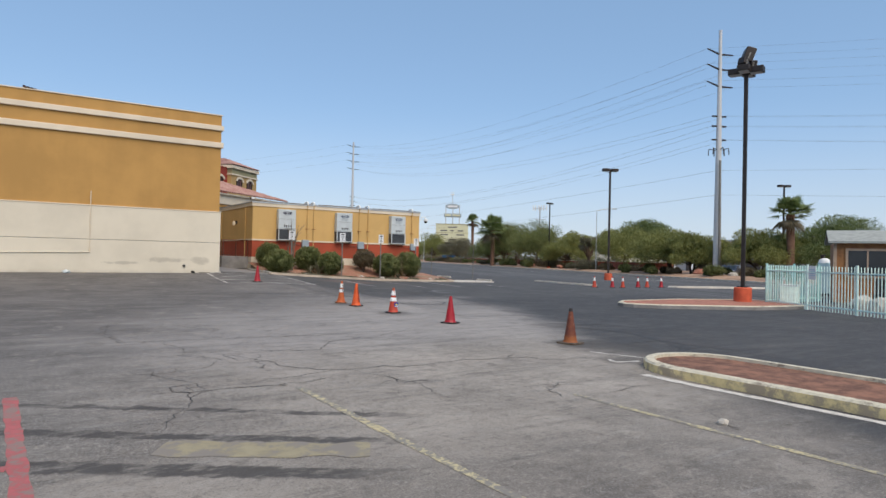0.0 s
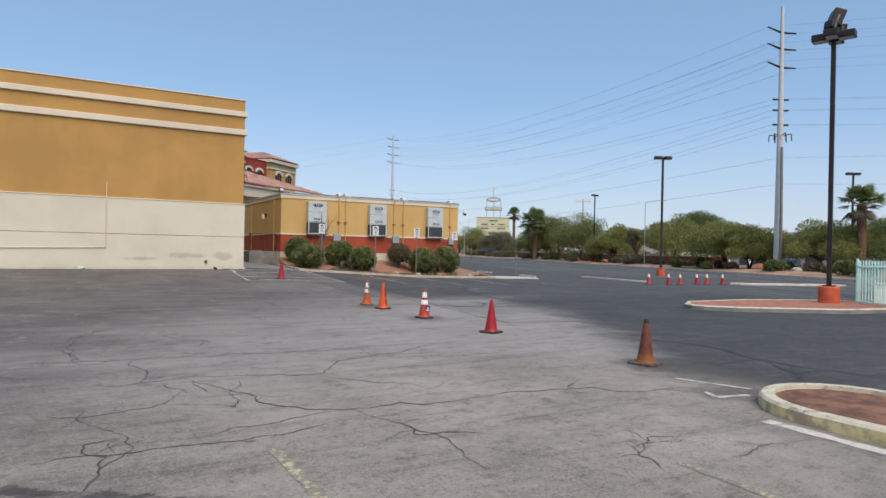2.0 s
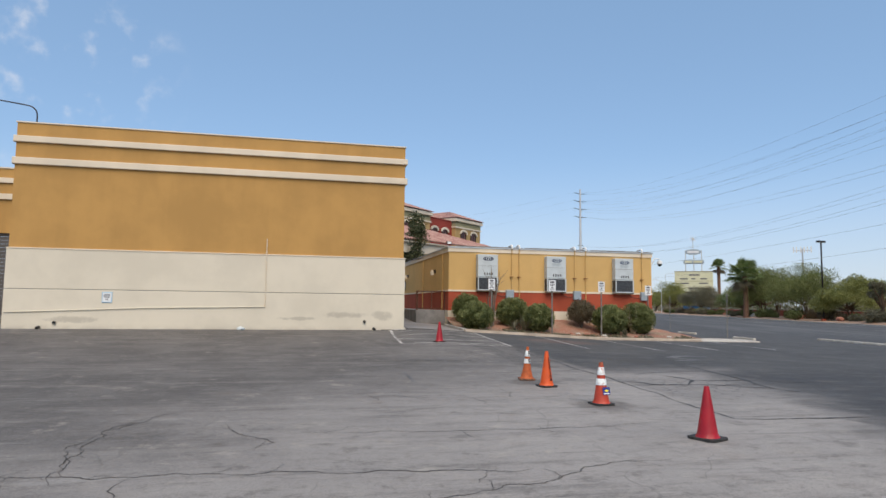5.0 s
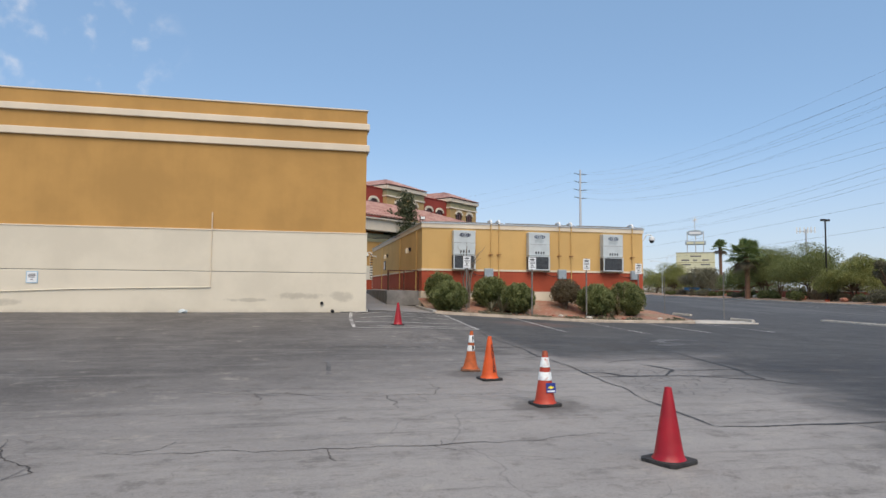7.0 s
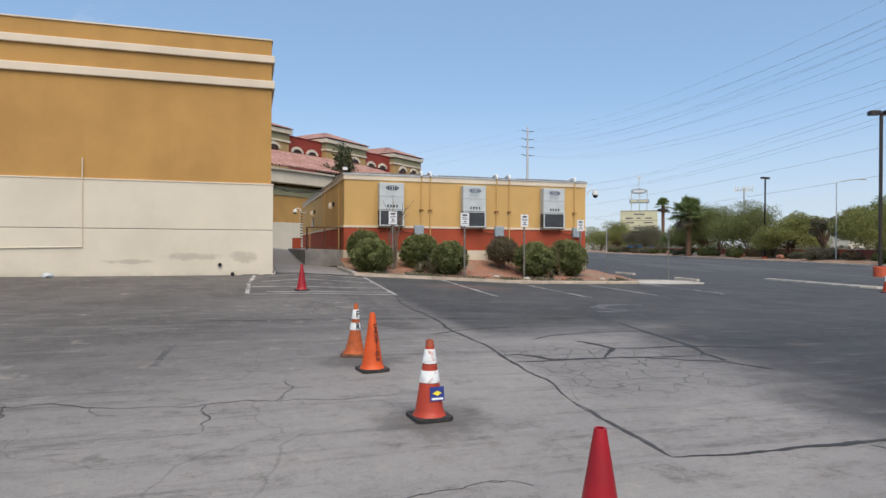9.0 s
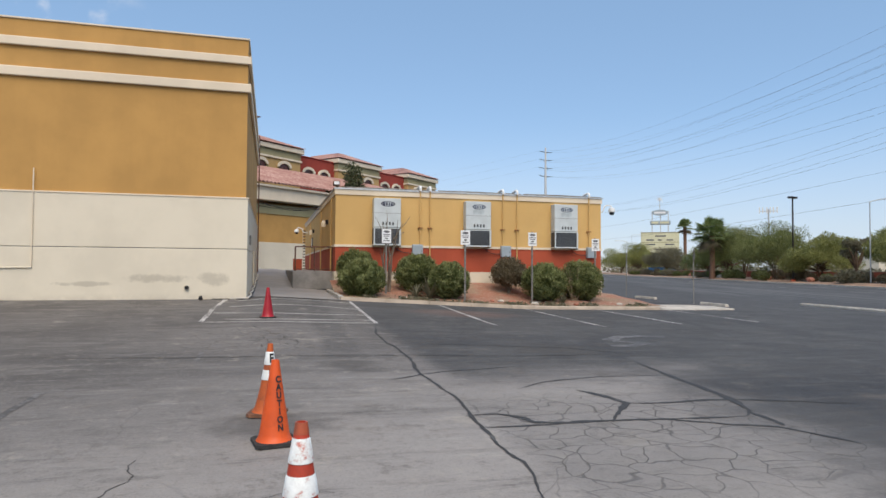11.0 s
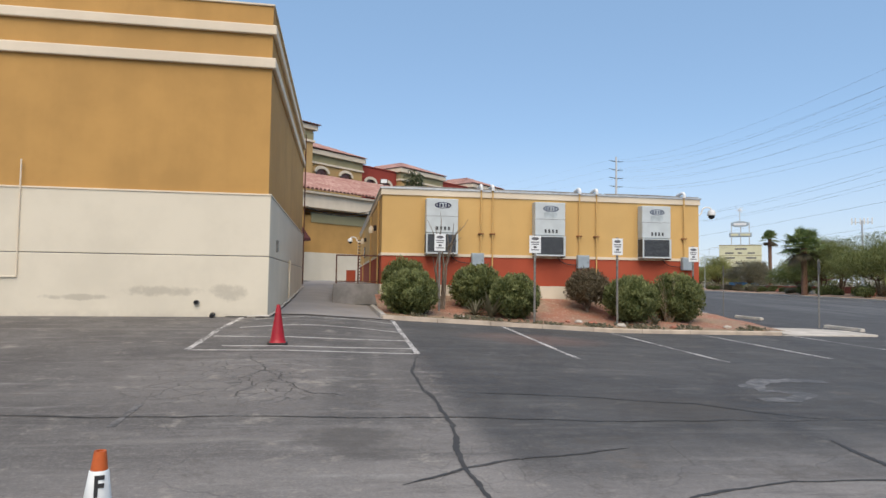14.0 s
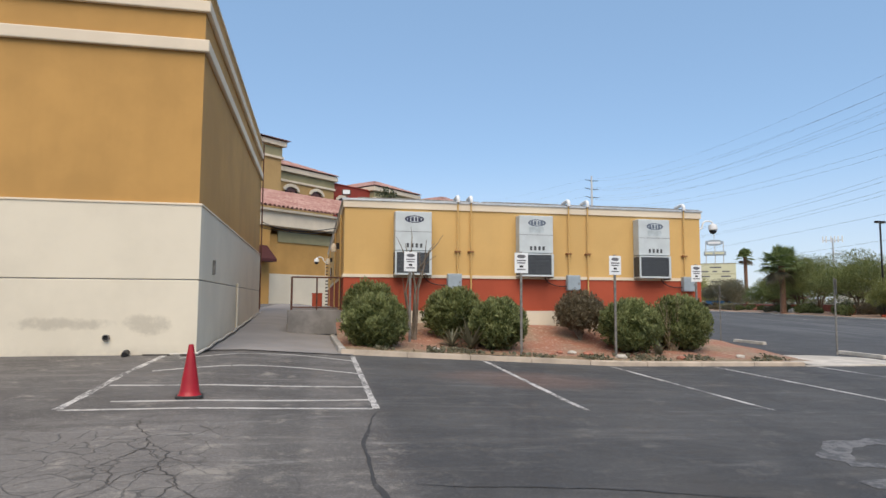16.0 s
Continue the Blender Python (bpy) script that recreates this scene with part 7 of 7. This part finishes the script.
for x in (-2.9, -1.9, -0.5, 0.6, 1.6, 2.8):
    part("antenna", boxes((x - 0.22, -0.3, 18.0, x + 0.22, 0.0, 20.2), bevel=0.05), SIGNWHITE, mast)
bins = thing("blue_container", pose(*kp(128, 8), 0.2, 0, 0, -60), "blue steel container behind the verge", "container")
part("body", boxes((-3.0, -1.2, 0, 3.0, 1.2, 2.0), bevel=0.04), BLUEPL, bins)
part("lid", boxes((-3.05, -1.25, 2.0, 3.05, 1.25, 2.1)), BLUEPL, bins)


# ---- parked vehicles ----
def vehicle(x, y, rz, paint, label, pickup=False):
    th = thing("parked_car" if not pickup else "pickup_truck", pose(x, y, 0.05, 0, 0, rz), label, "car" if not pickup else "truck")
    L, W = (5.4, 0.95) if pickup else (4.5, 0.9)
    if pickup:
        prof = [(-L / 2, 0.45), (L / 2, 0.45), (L / 2, 0.95), (1.3, 1.1), (0.7, 1.75), (-0.7, 1.78), (-0.85, 1.12), (-L / 2, 1.1)]
    else:
        prof = [(-L / 2, 0.35), (L / 2, 0.35), (L / 2, 0.75), (1.2, 0.92), (0.5, 1.42), (-1.2, 1.45), (-1.9, 1.0), (-L / 2, 0.92)]
    bm = bmesh.new()
    a = [bm.verts.new((p, -W, q)) for p, q in prof]
    b = [bm.verts.new((p, W, q)) for p, q in prof]
    n = len(prof)
    for i in range(n):
        bm.faces.new((a[i], a[(i + 1) % n], b[(i + 1) % n], b[i]))
    bm.faces.new(a)
    bm.faces.new(b)
    bmesh.ops.bevel(bm, geom=list(bm.edges), offset=0.07, segments=2, affect="EDGES")
    part("body", bm, paint, th, smooth=True)
    zz, hh = (1.18, 1.65) if pickup else (0.98, 1.36)
    for s in (-1, 1):
        for p0, p1 in (((0.05, 0.75), (-0.65, 0.0)) if pickup else ((0.1, 0.75), (-1.1, 0.02))):
            part("side_window", boxes((p0, s * W - 0.01, zz, p1, s * W + 0.012, hh), bevel=0.01), GLASS, th)
        part("headlight", boxes((L / 2 - 0.02, s * W * 0.7 - 0.18, 0.66, L / 2 + 0.02, s * W * 0.7 + 0.18, 0.8), bevel=0.02), SIGNWHITE, th)
    ws = bmesh.new()
    x0, z0, x1, z1 = (1.25, 1.16, 0.78, 1.66) if pickup else (1.15, 0.98, 0.58, 1.36)
    ws.faces.new([ws.verts.new(p) for p in ((x0 + 0.03, -W * 0.85, z0), (x0 + 0.03, W * 0.85, z0), (x1 + 0.03, W * 0.8, z1), (x1 + 0.03, -W * 0.8, z1))])
    part("windscreen", ws, GLASS, th)
    for wx in (-L * 0.31, L * 0.31):
        for s in (-1, 1):
            wh = part("wheel", lathe(bmesh.new(), [(0.2, -0.11), (0.34, -0.11), (0.36, -0.05), (0.36, 0.05), (0.34, 0.11), (0.2, 0.11)], 20), RUBBER, th, smooth=True)
            wh.matrix_local = pose(wx, s * (W - 0.06), 0.36, 90)
            part("rim", lathe(bmesh.new(), [(0.21, -0.125), (0.21, 0.125)], 16), CHROME, wh)
    return th


vehicle(77.5, 57.5, 200, CARWHITE, "white parked sedan behind the roadside trees")
vehicle(75.2, 50.2, 210, CARWHITE, "white parked pickup truck behind the roadside trees", True)
vehicle(83.5, 66.0, 200, CARGREY, "dark parked sedan behind the roadside trees")
vehicle(79.0, 63.5, 200, CARWHITE, "white parked sedan behind the roadside trees")
vehicle(72.5, 44.0, 205, CARGREY, "dark parked sedan behind the roadside trees")
wh = thing("warehouse", pose(0, 0, 0), "long pale grey flat-roofed building in the distance", "building", kind="structure")
q = [kp(-6, 34), kp(-6, 60), kp(60, 60), kp(60, 34)]
part("wall", prism(bmesh.new(), q, 0.0, 5.6), FARWALL, wh)
part("parapet", prism(bmesh.new(), [kp(-6.3, 33.7), kp(-6.3, 60.3), kp(60.3, 60.3), kp(60.3, 33.7)], 5.6, 5.85), GREYPAINT, wh)
for k in range(7):
    part("door", prism(bmesh.new(), [kp(2 + k * 8, 33.95), kp(2 + k * 8, 34.05), kp(5.5 + k * 8, 34.05), kp(5.5 + k * 8, 33.95)][::-1], 0.1, 3.4), SHUTTER, wh)
# distant trees and low houses along the horizon
rng = np.random.default_rng(8)
blobs = []
for k in range(260):
    a_ = rng.uniform(-0.35, 1.9)
    d_ = rng.uniform(230, 420)
    h_ = rng.uniform(2, 4.2)
    blobs.append((d_ * math.sin(a_), d_ * math.cos(a_), h_ * 0.5, rng.uniform(4, 10), rng.uniform(4, 10), h_ * 0.6))
tagged(new("distant_trees", leaf_mesh("distant_trees", blobs, 26000, 0.8, OLIVELEAF, 8, (0.5, 1.05))), "hazy line of distant trees along the horizon", "trees", kind="stuff")
for k, (x, y, w, d_, h_, mt) in enumerate(((160, 300, 60, 30, 6, FARWALL), (230, 210, 50, 40, 7, BEIGE), (60, 330, 80, 30, 5, BEIGE), (-60, 300, 90, 30, 6, FARWALL), (300, 120, 60, 60, 8, FARWALL), (200, 20, 60, 80, 7, BEIGE))):
    db = thing("distant_building", pose(x, y, 0, 0, 0, k * 17), "low pale building far across the road", "building", kind="structure")
    part("wall", boxes((-w / 2, -d_ / 2, 0, w / 2, d_ / 2, h_)), mt, db)
    part("roof", boxes((-w / 2 - 0.4, -d_ / 2 - 0.4, h_, w / 2 + 0.4, d_ / 2 + 0.4, h_ + 0.4)), ROOFGREY, db)

# ---- mint fence, shed ----
F0, F1 = Vector((23.5, 11.4)), Vector((20.05, 4.2))
F2 = Vector((28.8, 11.7))


def fence(p, q, label, mat, z=0.13, h=1.72, step=0.145):
    L = (q - p).length
    th = thing("metal_fence", pose(p.x, p.y, z, 0, 0, math.degrees(math.atan2(q.y - p.y, q.x - p.x))), label, "fence")
    n = int(L / step)
    pk = boxes((-0.014, -0.014, 0.05, 0.014, 0.014, h), bevel=0.0)
    for v in pk.verts:
        if v.co.z > h * 0.9:
            v.co.x *= 0.4
    first = part("picket", pk, mat, th)
    for k in range(1, n):
        ob = new("picket", first.data)
        ob.parent = th
        ob.location = (k * step, 0, 0)
    part("rail", boxes((0, -0.02, 0.2, L, 0.02, 0.25)), mat, th)
    part("rail", boxes((0, -0.02, h - 0.25, L, 0.02, h - 0.2)), mat, th)
    x = 0.0
    while x <= L:
        part("post", boxes((x - 0.035, -0.035, -0.1, x + 0.035, 0.035, h + 0.06), bevel=0.006), mat, th)
        x += 2.45
    return th


fence(F0, F1, "mint green steel picket fence", MINT, z=-0.02)
fence(F0, F2, "pale teal steel picket fence running back from the corner", TEAL, z=0.0)
fn = thing("fence_notice", pose(22.35, 8.95, 1.45, 0, 0, math.degrees(math.atan2(F0.y - F1.y, F0.x - F1.x))), "white notice fixed to the mint fence", "sign")
part("plate", boxes((-0.2, 0.02, -0.26, 0.2, 0.03, 0.26)), SIGNWHITE, fn)
for zz in (0.12, 0.05, -0.03, -0.1):
    part("print_bar", boxes((-0.14, 0.03, zz - 0.012, 0.14, 0.034, zz + 0.012)), SIGNBLUE, fn)
ub = thing("utility_box", pose(24.2, 10.8, 0.1, 0, 0, 20), "pale mint utility cabinet behind the fence", "cabinet")
part("body", boxes((-0.4, -0.3, 0, 0.4, 0.3, 0.75), bevel=0.03), MINT, ub)
part("lid", boxes((-0.43, -0.33, 0.75, 0.43, 0.33, 0.8), bevel=0.01), GREYPAINT, ub)
sh = thing("garden_shed", pose(31.15, 9.85, 0.05, 0, 0, -62), "orange-brown wooden shed with pale roof", "shed")
SW, SD, SH = 4.6, 3.2, 2.75
for k in range(23):
    part("siding_board", boxes((-SW / 2 + k * 0.2, -SD / 2 - 0.02, 0.1, -SW / 2 + k * 0.2 + 0.19, -SD / 2, SH), bevel=0.004), WOODSIDE, sh)
part("wall", boxes((-SW / 2, -SD / 2, 0.0, SW / 2, SD / 2, SH)), WOODSIDE, sh)
part("corner_board", boxes((-SW / 2 - 0.03, -SD / 2 - 0.05, 0.0, -SW / 2 + 0.1, -SD / 2 + 0.1, SH)), TANWOOD, sh)
part("corner_board", boxes((0.15, -SD / 2 - 0.05, 0.0, 0.28, -SD / 2 - 0.02, SH)), TANWOOD, sh)
win = part("window", boxes((-1.75, -SD / 2 - 0.06, 1.25, -0.25, -SD / 2 - 0.03, 2.4)), GLASS, sh)
part("window_frame", boxes((-1.85, -SD / 2 - 0.09, 1.15, -1.75, -SD / 2 - 0.02, 2.5), (-0.25, -SD / 2 - 0.09, 1.15, -0.15, -SD / 2 - 0.02, 2.5), (-1.75, -SD / 2 - 0.09, 2.4, -0.25, -SD / 2 - 0.02, 2.5), (-1.75, -SD / 2 - 0.09, 1.15, -0.25, -SD / 2 - 0.02, 1.25), (-1.03, -SD / 2 - 0.085, 1.25, -0.97, -SD / 2 - 0.02, 2.4)), TANWOOD, win)
bm = bmesh.new()
pr = [(-SD / 2 - 0.35, SH - 0.02), (0, SH + 0.55), (SD / 2 + 0.35, SH - 0.02), (SD / 2 + 0.35, SH + 0.08), (0, SH + 0.66), (-SD / 2 - 0.35, SH + 0.08)]
a = [bm.verts.new((-SW / 2 - 0.25, p, q_)) for p, q_ in pr]
b = [bm.verts.new((SW / 2 + 0.25, p, q_)) for p, q_ in pr]
for i in range(6):
    bm.faces.new((a[i], a[(i + 1) % 6], b[(i + 1) % 6], b[i]))
bm.faces.new(a)
bm.faces.new(b)
part("roof", bm, SHEDROOF, sh)
win2 = part("window", boxes((0.7, -SD / 2 - 0.06, 1.25, 1.9, -SD / 2 - 0.03, 2.4)), GLASS, sh)
part("window_frame", boxes((0.6, -SD / 2 - 0.09, 1.15, 0.7, -SD / 2 - 0.02, 2.5), (1.9, -SD / 2 - 0.09, 1.15, 2.0, -SD / 2 - 0.02, 2.5), (0.7, -SD / 2 - 0.09, 2.4, 1.9, -SD / 2 - 0.02, 2.5), (0.7, -SD / 2 - 0.09, 1.15, 1.9, -SD / 2 - 0.02, 1.25)), TANWOOD, win2)
gw = thing("garden_cart", pose(27.3, 8.2, 0.05, 0, 0, 30), "dark covered cart standing behind the fence", "cart")
part("body", boxes((-0.9, -0.5, 0.35, 0.9, 0.5, 1.2), bevel=0.06), BRONZE, gw)
for wx in (-0.55, 0.55):
    for s in (-1, 1):
        part("wheel", lathe(bmesh.new(), [(0.1, -0.05), (0.26, -0.05), (0.28, 0), (0.26, 0.05), (0.1, 0.05)], 16), RUBBER, gw).matrix_local = pose(wx, s * 0.52, 0.28, 90)

pt = thing("portable_toilet", pose(35.3, 14.73, 0.05, 0, 0, 15), "pale blue portable toilet with white domed roof", "portable toilet")
part("cabin", boxes((-0.28, -0.3, 0.1, 0.28, 0.3, 1.85), bevel=0.04), PALEBLUE, pt)
part("door", boxes((-0.22, -0.33, 0.15, 0.22, -0.3, 1.8), bevel=0.01), PALEBLUE, pt)
part("skid", boxes((-0.36, -0.39, 0.0, 0.36, 0.39, 0.1)), BRONZE, pt)
dome = lathe(bmesh.new(), [(0.62, 0.0), (0.6, 0.1), (0.5, 0.24), (0.3, 0.33), (0.001, 0.36)], 24)
part("roof", dome, SIGNWHITE, pt, "white domed roof", smooth=True).matrix_local = pose(0, 0, 1.83) @ Matrix.Diagonal((0.46, 0.5, 0.8, 1))
part("vent", lathe(bmesh.new(), [(0.1, 0.0), (0.1, 0.2), (0.13, 0.2), (0.13, 0.24)], 14), BRONZE, pt).matrix_local = pose(0.0, 0.1, 2.06)
mb = thing("mint_bench", pose(25.4, 6.9, 0.0, 0, 0, 64), "mint painted bench standing behind the fence", "bench")
part("seat", boxes((-0.8, -0.2, 1.25, 0.8, 0.2, 1.45), bevel=0.02), MINT, mb)
for x_ in (-0.7, 0.6):
    part("leg", boxes((x_, -0.18, 0, x_ + 0.08, 0.18, 1.25)), BRONZE, mb)
for k, (x_, y_) in enumerate(((25.0, 8.3), (24.7, 7.5), (24.4, 6.6), (24.2, 5.7))):
    rubble("pale_boulder", x_, y_, 0.48, PALE_CONCRETE, "pale landscaping boulder behind the fence", 90 + k, 0.8)
